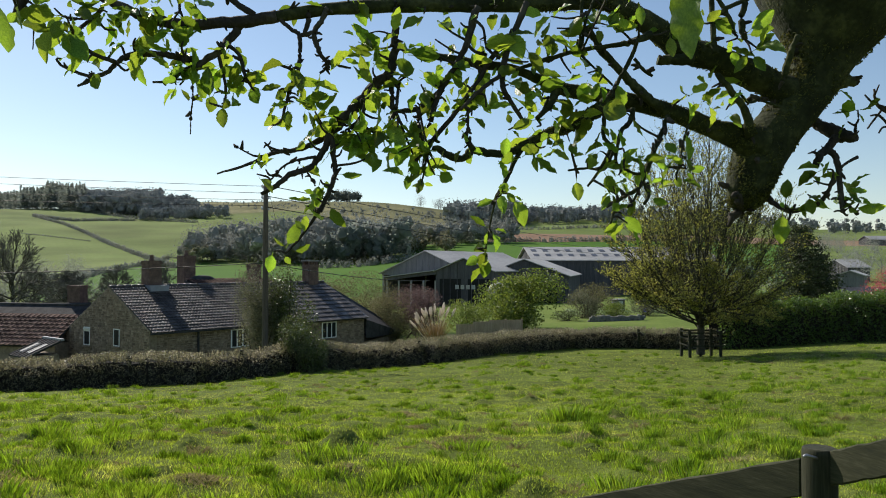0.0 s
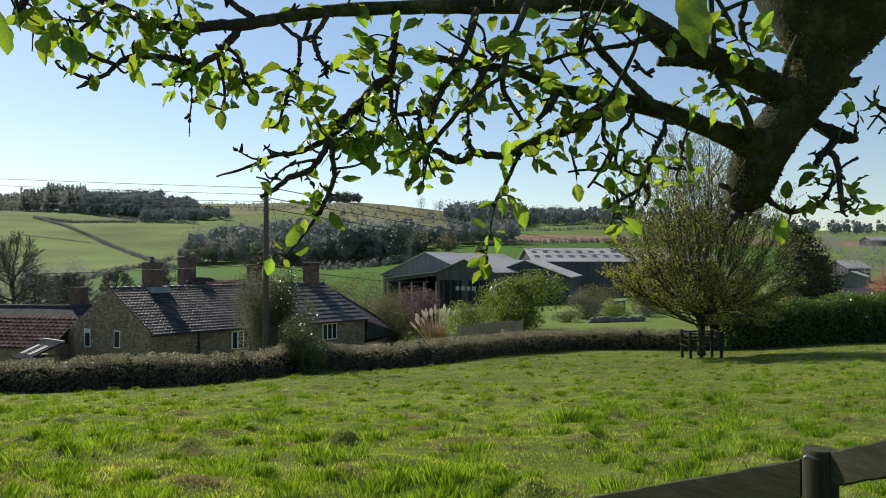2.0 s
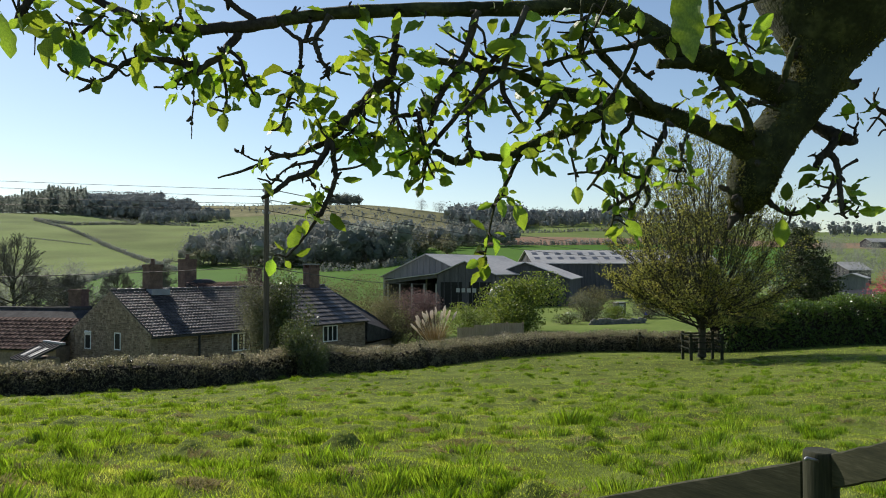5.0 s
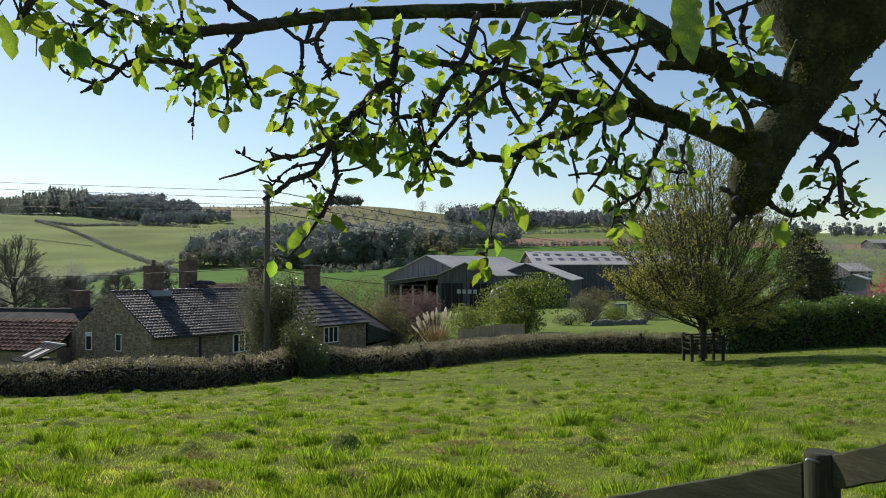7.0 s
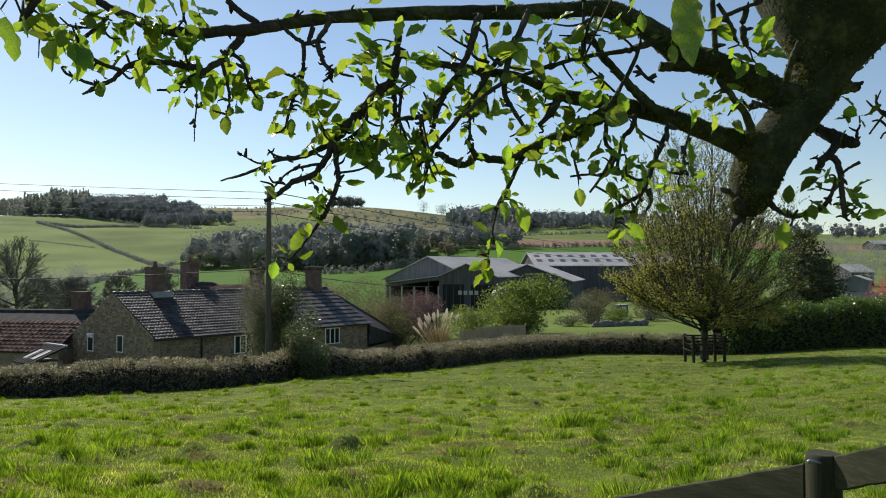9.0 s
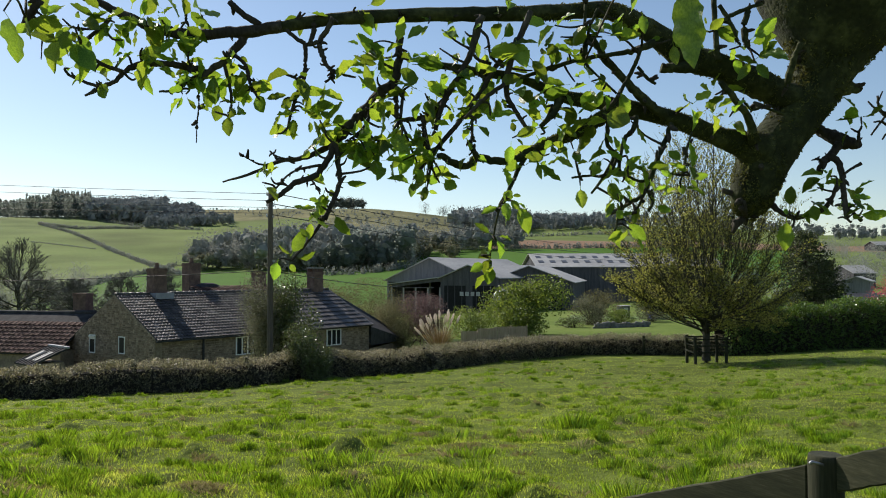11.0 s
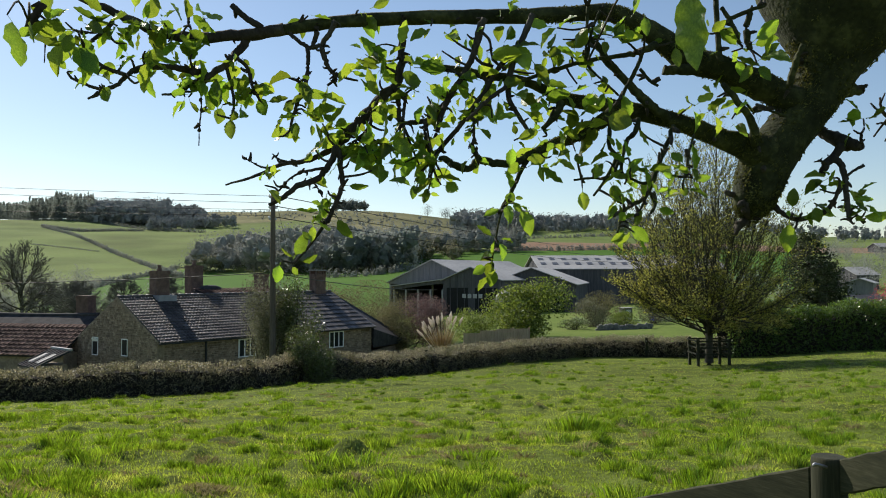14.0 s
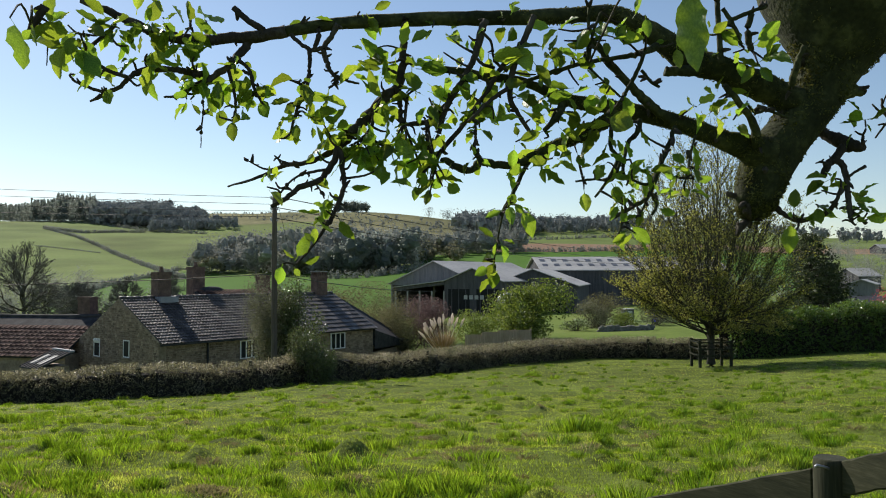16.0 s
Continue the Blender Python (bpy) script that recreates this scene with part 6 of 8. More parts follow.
bough("tip", [(-0.2964, 1.36, 2.0446, 0.011), (-0.3526, 1.3514, 2.0327, 0.0109), (-0.4121, 1.3429, 2.0249, 0.0099), (-0.4688, 1.3343, 2.0212, 0.0098), (-0.513, 1.3257, 2.0304, 0.0088), (-0.5558, 1.3171, 2.0473, 0.0078), (-0.6009, 1.3086, 2.0678, 0.0067), (-0.6406, 1.3, 2.0822, 0.0057)], [(-0.3343, 1.35, 2.0433, 0.007), (-0.3604, 1.35, 2.0604, 0.006), (-0.3886, 1.35, 2.0846, 0.006)], [(-0.3589, 1.36, 2.0314, 0.008), (-0.3741, 1.35, 2.004, 0.008), (-0.391, 1.34, 1.9771, 0.0069), (-0.4176, 1.33, 1.9564, 0.0059), (-0.429, 1.32, 1.937, 0.0049)],
      [(-0.4254, 1.33, 1.9564, 0.0059), (-0.4531, 1.3186, 1.9583, 0.0058), (-0.4831, 1.3071, 1.961, 0.0058), (-0.522, 1.2957, 1.9588, 0.0057), (-0.544, 1.2843, 1.9451, 0.0047), (-0.5578, 1.2729, 1.9241, 0.0042), (-0.5779, 1.2614, 1.9089, 0.0037), (-0.5984, 1.25, 1.8931, 0.0018)], [(-0.579, 1.27, 1.912, 0.0028), (-0.6006, 1.26, 1.917, 0.0028), (-0.6256, 1.25, 1.9275, 0.0023)], [(-0.5445, 1.27, 1.9385, 0.0037), (-0.5745, 1.2633, 1.948, 0.0037), (-0.5976, 1.2567, 1.9611, 0.0037), (-0.6076, 1.25, 1.9778, 0.0028)], [(-0.5669, 1.27, 2.0275, 0.0037), (-0.5875, 1.27, 2.0085, 0.0033), (-0.6108, 1.27, 1.9905, 0.0028)], [(-0.5781, 1.27, 2.0142, 0.0023), (-0.5988, 1.27, 2.0104, 0.0019), (-0.6176, 1.27, 2.0123, 0.0019)],
      [(-0.4361, 1.33, 1.9248, 0.0022), (-0.4358, 1.33, 1.8901, 0.0015), (-0.4386, 1.33, 1.8605, 0.0012), (-0.4393, 1.33, 1.828, 0.001)], [(-0.4306, 1.34, 1.9521, 0.0039), (-0.4508, 1.3267, 1.9387, 0.0039), (-0.4704, 1.3133, 1.9178, 0.0029), (-0.4945, 1.3, 1.9116, 0.0019)], [(-0.3762, 1.34, 1.987, 0.0039), (-0.3563, 1.34, 1.9671, 0.0035), (-0.3491, 1.34, 1.9372, 0.003), (-0.3361, 1.34, 1.9122, 0.002)], [(-0.396, 1.34, 1.9721, 0.0039), (-0.3858, 1.34, 1.9372, 0.003), (-0.3807, 1.34, 1.9023, 0.0025), (-0.3855, 1.34, 1.8774, 0.002)], [(-0.6693, 1.25, 2.0263, 0.0018), (-0.6707, 1.25, 1.989, 0.0014), (-0.6722, 1.25, 1.9536, 0.0009)], [(-0.4494, 1.3, 2.0579, 0.0029), (-0.4492, 1.3, 2.0337, 0.0024)], [(-0.6491, 1.2, 2.0362, 0.0071), (-0.6665, 1.2, 2.0075, 0.0062), (-0.6796, 1.2, 1.9869, 0.0044)], mat=BARK)
bough("mid", [(-0.0823, 1.37, 2.0693, 0.0071), (-0.0842, 1.3692, 2.0343, 0.0071), (-0.0872, 1.3683, 1.9952, 0.0071), (-0.0931, 1.3675, 1.9492, 0.0081), (-0.1203, 1.3667, 1.9235, 0.0101), (-0.1535, 1.3658, 1.8848, 0.0101), (-0.1826, 1.365, 1.8562, 0.009), (-0.2077, 1.3642, 1.8318, 0.007), (-0.2337, 1.3633, 1.8155, 0.005), (-0.2657, 1.3625, 1.8042, 0.0045), (-0.2977, 1.3617, 1.8011, 0.004), (-0.3456, 1.3608, 1.7798, 0.003), (-0.4015, 1.36, 1.7626, 0.0015)], [(-0.2, 1.34, 1.8277, 0.0069), (-0.2086, 1.332, 1.7987, 0.0059), (-0.2307, 1.324, 1.77, 0.0059), (-0.2642, 1.316, 1.7554, 0.0053), (-0.2838, 1.308, 1.737, 0.0048), (-0.3088, 1.3, 1.7208, 0.0034)], [(-0.2868, 1.33, 1.7984, 0.0024), (-0.3231, 1.33, 1.7895, 0.002), (-0.3576, 1.33, 1.8053, 0.0012)], [(-0.2849, 1.33, 1.8004, 0.002), (-0.3006, 1.33, 1.8053, 0.002), (-0.3105, 1.33, 1.8142, 0.0015)], [(-0.2184, 1.32, 1.7871, 0.0029), (-0.2524, 1.32, 1.7813, 0.0024), (-0.2768, 1.32, 1.7695, 0.0019), (-0.2981, 1.32, 1.7461, 0.0017)],
      [(-0.197, 1.34, 1.8297, 0.0059), (-0.1906, 1.33, 1.7944, 0.0049), (-0.1861, 1.32, 1.7578, 0.0044), (-0.1971, 1.31, 1.7208, 0.0039), (-0.2128, 1.3, 1.6882, 0.0034), (-0.2395, 1.29, 1.6475, 0.0024), (-0.2621, 1.28, 1.6207, 0.0024)], [(-0.0946, 1.36, 1.9402, 0.006), (-0.0906, 1.36, 1.9068, 0.005), (-0.0895, 1.36, 1.8795, 0.005), (-0.0825, 1.36, 1.8745, 0.004), (-0.0422, 1.36, 1.8785, 0.005), (-0.0121, 1.36, 1.8916, 0.004)], [(-0.0785, 1.36, 1.927, 0.003), (-0.0799, 1.35, 1.8995, 0.003), (-0.0832, 1.34, 1.8724, 0.003)], [(-0.1328, 1.34, 1.8973, 0.0039), (-0.1407, 1.34, 1.8674, 0.0035), (-0.1545, 1.34, 1.8476, 0.003), (-0.1723, 1.34, 1.8356, 0.002)], [(-0.2396, 1.33, 1.7669, 0.002), (-0.2277, 1.33, 1.7492, 0.0015), (-0.2218, 1.33, 1.7374, 0.0012)])
bough("drop", [(-0.2924, 1.36, 2.0476, 0.004), (-0.2858, 1.3575, 2.0346, 0.004), (-0.2671, 1.355, 2.0176, 0.004), (-0.2546, 1.3525, 2.0088, 0.004), (-0.253, 1.35, 1.9779, 0.004), (-0.2564, 1.3475, 1.9441, 0.004), (-0.2667, 1.345, 1.9164, 0.0035), (-0.276, 1.3425, 1.8829, 0.003), (-0.2823, 1.34, 1.8555, 0.002)], [(-0.24, 1.36, 2.0537, 0.005), (-0.2409, 1.36, 2.0314, 0.005), (-0.2479, 1.36, 2.0111, 0.004)], [(-0.2057, 1.36, 2.0578, 0.006), (-0.2178, 1.36, 2.0354, 0.005), (-0.2298, 1.36, 2.0151, 0.005), (-0.2257, 1.36, 1.9949, 0.005), (-0.2176, 1.36, 1.9746, 0.004), (-0.2064, 1.36, 1.9624, 0.004), (-0.2044, 1.36, 1.9503, 0.003)], [(-0.2298, 1.36, 2.0151, 0.004), (-0.256, 1.36, 2.009, 0.004)], [(-0.2054, 1.36, 1.9645, 0.003), (-0.1833, 1.36, 1.9553, 0.0025), (-0.1641, 1.36, 1.9513, 0.0018)], [(-0.2054, 1.36, 1.9523, 0.0025), (-0.2195, 1.36, 1.9422, 0.0025)], [(-0.2549, 1.34, 1.9372, 0.003), (-0.2668, 1.34, 1.9451, 0.003), (-0.2857, 1.34, 1.9511, 0.002)])
bough("centre", [(0.0625, 1.36, 2.0618, 0.007), (0.0522, 1.355, 2.0318, 0.007), (0.04, 1.35, 1.9879, 0.006), (0.0219, 1.345, 1.9524, 0.0059), (0.002, 1.34, 1.9172, 0.0059), (-0.0138, 1.335, 1.8823, 0.0049), (-0.0206, 1.33, 1.8497, 0.0039)], [(0.1493, 1.36, 2.0699, 0.006), (0.1245, 1.355, 2.0096, 0.006), (0.088, 1.35, 1.9698, 0.005), (0.0577, 1.345, 1.9184, 0.005), (0.0218, 1.34, 1.8674, 0.0049), (-0.0158, 1.335, 1.8209, 0.0044), (-0.0285, 1.33, 1.7984, 0.0039)], [(0.118, 1.35, 2.0081, 0.006), (0.1096, 1.345, 1.9634, 0.0059), (0.1041, 1.34, 1.9172, 0.0049), (0.1185, 1.335, 1.8863, 0.0044), (0.1396, 1.33, 1.8516, 0.0039)], [(0.001, 1.34, 1.9093, 0.0049), (-0.0386, 1.34, 1.8784, 0.0049)], [(0.0536, 1.34, 2.035, 0.003), (0.0705, 1.34, 2.015, 0.0025), (0.0774, 1.34, 1.9821, 0.0025), (0.1002, 1.34, 1.9631, 0.003)], [(0.0786, 1.36, 1.9746, 0.003), (0.0544, 1.36, 1.9827, 0.003), (0.0413, 1.36, 2.0009, 0.003)], [(0.0997, 1.32, 1.9282, 0.0039), (0.0645, 1.32, 1.9027, 0.0039), (0.0303, 1.32, 1.8684, 0.0029)], [(-0.0433, 1.33, 1.8724, 0.0039), (-0.0413, 1.33, 1.8408, 0.0039), (-0.0314, 1.33, 1.8043, 0.0029)], [(0.0423, 1.3, 1.8633, 0.0024), (0.0423, 1.3, 1.8353, 0.0024), (0.0403, 1.3, 1.8209, 0.0029)])
bough("lower", [(0.3021, 1.38, 1.898, 0.0132), (0.2652, 1.3745, 1.8692, 0.0121), (0.2236, 1.3691, 1.8489, 0.0111), (0.1794, 1.3636, 1.8317, 0.008), (0.1465, 1.3582, 1.8157, 0.008), (0.1209, 1.3527, 1.7998, 0.007), (0.0836, 1.3473, 1.797, 0.0069), (0.0515, 1.3418, 1.8021, 0.0069), (0.0355, 1.3364, 1.7875, 0.0059), (0.0118, 1.3309, 1.7896, 0.0069), (-0.0059, 1.3255, 1.8016, 0.0059), (-0.0176, 1.32, 1.8028, 0.0039)], [(0.1447, 1.36, 1.815, 0.005), (0.1239, 1.3533, 1.7778, 0.004), (0.1083, 1.3467, 1.7441, 0.0035), (0.0949, 1.34, 1.7235, 0.003), (0.0865, 1.3333, 1.6934, 0.002), (0.0782, 1.3267, 1.6538, 0.0018), (0.07, 1.32, 1.6049, 0.0015)], [(0.0526, 1.32, 1.7988, 0.0058), (0.0429, 1.32, 1.8145, 0.0049), (0.0371, 1.32, 1.8282, 0.0039)], [(0.2023, 1.36, 1.9139, 0.009), (0.19, 1.345, 1.8834, 0.0059), (0.1632, 1.33, 1.8556, 0.0039)], [(0.3379, 1.36, 1.8795, 0.005), (0.3313, 1.354, 1.8542, 0.0045), (0.3148, 1.348, 1.837, 0.004), (0.3053, 1.342, 1.8061, 0.003), (0.3019, 1.336, 1.7825, 0.003), (0.3083, 1.33, 1.7669, 0.0024)], [(0.2876, 1.36, 1.8664, 0.004), (0.2838, 1.3525, 1.8298, 0.004), (0.2941, 1.345, 1.8066, 0.0035), (0.2745, 1.3375, 1.7678, 0.003), (0.2512, 1.33, 1.7374, 0.002)], [(0.2957, 1.33, 1.7984, 0.0029), (0.2808, 1.33, 1.7669, 0.0024), (0.2514, 1.33, 1.7688, 0.0024), (0.217, 1.33, 1.7649, 0.002)], [(0.179, 1.36, 1.8765, 0.004), (0.1891, 1.36, 1.8997, 0.003)], mat=MOSS_BARK)
bough("side", [(0.7345, 1.55, 1.9002, 0.016), (0.7451, 1.525, 1.8829, 0.0101), (0.7604, 1.5, 1.8638, 0.0144), (0.7716, 1.475, 1.8495, 0.013), (0.7832, 1.45, 1.8421, 0.0075)], [(0.756, 1.47, 1.8476, 0.0087), (0.7372, 1.4633, 1.8248, 0.0075), (0.7186, 1.4567, 1.8108, 0.0075), (0.7065, 1.45, 1.7884, 0.0064)], [(0.7312, 1.46, 1.8243, 0.0075), (0.7452, 1.45, 1.8034, 0.0064), (0.745, 1.44, 1.7679, 0.0053), (0.7427, 1.43, 1.7318, 0.0053), (0.7413, 1.42, 1.6984, 0.0042)], [(0.7463, 1.44, 1.7828, 0.0027), (0.7613, 1.44, 1.7935, 0.0027), (0.7805, 1.44, 1.8041, 0.0037)], [(0.7104, 1.44, 1.8073, 0.0042), (0.6977, 1.44, 1.8127, 0.0021), (0.687, 1.44, 1.8105, 0.0013)], [(0.6263, 1.5, 1.7383, 0.0099), (0.6435, 1.484, 1.7182, 0.0049), (0.6668, 1.468, 1.7039, 0.0049), (0.7025, 1.452, 1.7135, 0.0048), (0.7182, 1.436, 1.7324, 0.0042), (0.7242, 1.42, 1.7624, 0.0031)], [(0.7446, 1.43, 1.7213, 0.0032), (0.7614, 1.43, 1.7075, 0.0032), (0.7739, 1.43, 1.6949, 0.0037)], [(0.766, 1.42, 1.8413, 0.0037), (0.7662, 1.42, 1.8602, 0.0031)])
bough("outer", [(1.1385, 1.8, 1.9058, 0.008), (1.0659, 1.8, 1.9512, 0.0053), (1.0237, 1.8, 1.978, 0.004), (1.0161, 1.8, 2.0154, 0.0027)], [(1.0462, 1.8, 1.97, 0.0033), (1.0131, 1.8, 1.9833, 0.0027), (0.9934, 1.8, 2.002, 0.002)], [(1.0523, 1.8, 1.9259, 0.0033), (1.0274, 1.8, 1.9526, 0.0027), (1.0061, 1.8, 1.9526, 0.002)], [(1.0329, 1.8, 1.9659, 0.0027), (1.0126, 1.8, 1.9392, 0.0024), (0.9991, 1.8, 1.9219, 0.002)], [(1.0173, 1.8, 1.9994, 0.002), (1.0283, 1.8, 2.0261, 0.0016)], [(1.0722, 1.8, 1.9192, 0.0033), (1.039, 1.8, 1.9259, 0.0027), (1.0255, 1.8, 1.9112, 0.002)])
for key, n, size, seed in (("limb", 40, 0.02, 1), ("low", 46, 0.013, 2), ("high", 60, 0.012, 3), ("tip", 50, 0.01, 4), ("mid", 56, 0.009, 5), ("drop", 30, 0.007, 6), ("centre", 50, 0.008, 7), ("lower", 46, 0.01, 8), ("side", 30, 0.01, 9)):
    knobs(key, n, size, seed)


def moss(key, n, size, low, seed):
    """Cushions of moss and flakes of bark on the thick parts of a bough."""
    r = np.random.default_rng(seed)
    q = np.array([t for t in TWIGS[key] if t[3] > low])
    i = r.integers(0, len(q) - 1, n)
    c, hop = q[i], q[i + 1]
    near = np.linalg.norm(hop[:, :3] - c[:, :3], axis=1) < 0.06
    s = r.uniform(0, 1, n) * near
    c = c + (hop - c) * s[:, None]
    d = r.normal(size=(n, 3))
    d /= np.linalg.norm(d, axis=1, keepdims=True)
    axis = (hop - c)[:, :3] / (np.linalg.norm((hop - c)[:, :3], axis=1, keepdims=True) + 1e-9)
    d -= axis * (d * axis).sum(1, keepdims=True)
    d /= np.linalg.norm(d, axis=1, keepdims=True) + 1e-9
    clump = np.sin(c[:, 0] * 60 + d[:, 2] * 3) * np.sin(c[:, 2] * 70 + d[:, 0] * 4) > -0.25
    p = (c[:, :3] + d * (c[:, 3:4] * r.uniform(0.9, 1.03, (n, 1))))[clump]
    v, f = leaf_cloud(p, size, r, 0.4)
    tagged(sheet("moss", v, f, MOSS, BOUGH[key]), kind="stuff")


moss("limb", 22000, 0.008, 0.02, 1)
moss("low", 5000, 0.0055, 0.009, 2)
moss("high", 4000, 0.007, 0.014, 3)
moss("lower", 2500, 0.006, 0.008, 4)


def leaf_mesh(seed, long=1.0, wide=0.56, fold=0.3, curl=0.4):
    """A young apple leaf of unit length on a short stalk: pointed oval, folded along its rib, curling at the tip."""
    rr = random.Random(seed)
    bm = bmesh.new()
    rows = []
    n = 13
    curl = curl * rr.uniform(0.2, 1.8) * rr.choice((-1, 1, 1))
    fold = fold * rr.uniform(0.5, 1.7)
    for i in range(n + 1):
        s = i / n
        w = wide / 2 * (math.sin(math.pi * min(1.0, s ** 0.85 * 0.985 + 0.012)) ** 0.8) * (1 + rr.uniform(-0.06, 0.06))
        z = -curl * s * s * 0.6
        x = 0.22 + s * long * 0.95
        rows.append([bm.verts.new((x + (0.012 * (i % 2) if abs(k) == 2 else 0), k * w * (0.5 if abs(k) < 2 else 0.5 + 0.012 * (1 - 2 * (i % 2))), z + abs(k) * w * 0.5 * fold * 2 + ((0.035 * math.sin(s * 17 + k * 2 + seed) + rr.uniform(-0.012, 0.012)) * min(1, 5 * s * (1 - s)) if abs(k) == 2 else 0))) for k in (-2, -1, 0, 1, 2)])
    for a, b in zip(rows, rows[1:]):
        for k in range(4):
            f = bm.faces.new((a[k], b[k], b[k + 1], a[k + 1]))
            f.smooth = True
    st = [bm.verts.new(c) for c in ((0, 0.014, 0), (0, -0.014, 0), (0.24, -0.012, 0.0), (0.24, 0.012, 0.0))]
    bm.faces.new(st)
    me = bpy.data.meshes.new("leaf")
    bm.to_mesh(me)
    bm.free()
    me.materials.append(LEAF)
    return me


LEAVES = [leaf_mesh(i, wide=(0.5, 0.56, 0.62, 0.42)[i % 4]) for i in range(12)]
LEAVES.append(leaf_mesh(40, wide=0.58, fold=0.03, curl=0.03))
leaf_random = random.Random(77)


def tuft(key, centre, n, spread, long, down=0.3, spur=True):
    """A rosette of leaves on a short spur that springs from the nearest point of the branch."""
    rr = leaf_random
    br = BOUGH[key]
    c = Vector(centre) - br.location
    near = min(TWIGS[key], key=lambda q: (q[0] - c.x) ** 2 + (q[1] - c.y) ** 2 + (q[2] - c.z) ** 2)
    root = Vector(near[:3])
    if spur and (c - root).length > 0.006:
        bm = bmesh.new()
        m = root.lerp(c, 0.5) + Vector((rr.gauss(0, 1), rr.gauss(0, 1), rr.gauss(0, 1))) * 0.004
        tube(bm, [(*root, 0.0024), (*m, 0.002), (*c, 0.0014)], 3, 5)
        part("shoot", bm, BARK, br)
    for i in range(n):
        off = Vector((rr.gauss(0, 1), rr.gauss(0, 0.8), rr.gauss(0, 1))) * spread * 0.32
        at = c + off
        out = (off.normalized() * 1.1 + Vector((rr.gauss(0, 0.5), rr.gauss(0, 0.6), rr.gauss(0, 0.5) - down * 0.5))).normalized()
        turn = out.to_track_quat("X", "Z").to_matrix().to_4x4()
        size = long * rr.choice((0.45, 0.75, 0.95, 1.1)) * rr.uniform(0.9, 1.12)
        lf = new("leaf", rr.choice(LEAVES))
        lf.parent = br
        lf.matrix_basis = Matrix.Translation(at) @ turn @ pose(0, 0, 0, rr.uniform(-75, 75)) @ Matrix.Diagonal((size, size, size, 1))


def one_leaf(key, base, tip, wide=1.0, roll=0.0, kind=0):
    """A single leaf from its base to its tip."""
    br = BOUGH[key]
    a, b = Vector(base) - br.location, Vector(tip) - br.location
    turn = (b - a).to_track_quat("X", "Y").to_matrix().to_4x4()
    size = (b - a).length / 1.17
    near = Vector(min(TWIGS[key], key=lambda q: (q[0] - a.x) ** 2 + (q[1] - a.y) ** 2 + (q[2] - a.z) ** 2)[:3])
    if (near - a).length > 0.008:
        bm = bmesh.new()
        m = near.lerp(a, 0.55) + Vector((0, 0, 0.12 * (near - a).length))
        tube(bm, [(*near, 0.002), (*m, 0.0016), (*a, 0.0011)], 3, 5)
        part("shoot", bm, BARK, br)
    lf = new("leaf", LEAVES[kind])
    lf.parent = br
    lf.matrix_basis = Matrix.Translation(a) @ turn @ pose(0, 0, 0, roll) @ Matrix.Diagonal((size, size * wide, size, 1))
    return lf


tuft("tip", (-0.64, 1.2, 2.007), 6, 0.022, 0.040)
tuft("tip", (-0.608, 1.2, 1.978), 8, 0.019, 0.051)
tuft("tip", (-0.611, 1.25, 2.012), 6, 0.018, 0.041)
tuft("tip", (-0.559, 1.27, 2.022), 7, 0.021, 0.039)
tuft("tip", (-0.526, 1.28, 2.029), 7, 0.024, 0.040)
tuft("tip", (-0.491, 1.3, 2.036), 8, 0.024, 0.040)
tuft("tip", (-0.483, 1.32, 2.001), 3, 0.015, 0.037)
tuft("tip", (-0.509, 1.3, 1.98), 3, 0.013, 0.048)
tuft("tip", (-0.544, 1.28, 1.972), 2, 0.008, 0.034)
tuft("tip", (-0.554, 1.27, 1.955), 1, 0.005, 0.034)
tuft("tip", (-0.582, 1.25, 1.933), 2, 0.007, 0.033)
tuft("tip", (-0.519, 1.27, 1.929), 3, 0.011, 0.032)
tuft("tip", (-0.458, 1.32, 1.967), 7, 0.016, 0.035)
tuft("tip", (-0.439, 1.32, 1.95), 7, 0.014, 0.035)
tuft("tip", (-0.463, 1.32, 1.932), 8, 0.014, 0.035)
tuft("tip", (-0.455, 1.32, 1.912), 7, 0.012, 0.035)
tuft("tip", (-0.626, 1.25, 1.939), 3, 0.007, 0.028)
tuft("tip", (-0.371, 1.34, 1.987), 5, 0.018, 0.037)
tuft("tip", (-0.386, 1.34, 1.952), 5, 0.018, 0.036)
tuft("tip", (-0.343, 1.34, 1.945), 4, 0.014, 0.039)
tuft("tip", (-0.361, 1.34, 1.922), 5, 0.018, 0.034)
tuft("tip", (-0.376, 1.34, 1.902), 5, 0.018, 0.036)
tuft("tip", (-0.331, 1.34, 1.907), 3, 0.014, 0.043)
tuft("tip", (-0.407, 1.33, 1.883), 3, 0.010, 0.041)
tuft("tip", (-0.436, 1.34, 2.059), 5, 0.010, 0.047)
tuft("drop", (-0.267, 1.34, 1.952), 4, 0.014, 0.045)
tuft("drop", (-0.242, 1.34, 1.927), 4, 0.016, 0.045)
tuft("drop", (-0.289, 1.34, 1.907), 2, 0.008, 0.043)
tuft("drop", (-0.262, 1.34, 1.887), 5, 0.020, 0.045)
tuft("drop", (-0.237, 1.34, 1.877), 4, 0.016, 0.043)
tuft("drop", (-0.276, 1.34, 1.862), 3, 0.014, 0.043)
tuft("drop", (-0.311, 1.34, 1.848), 2, 0.008, 0.030)
tuft("drop", (-0.184, 1.35, 1.975), 2, 0.010, 0.024)
tuft("mid", (-0.217, 1.34, 1.853), 5, 0.020, 0.037)
tuft("mid", (-0.192, 1.34, 1.862), 4, 0.016, 0.036)
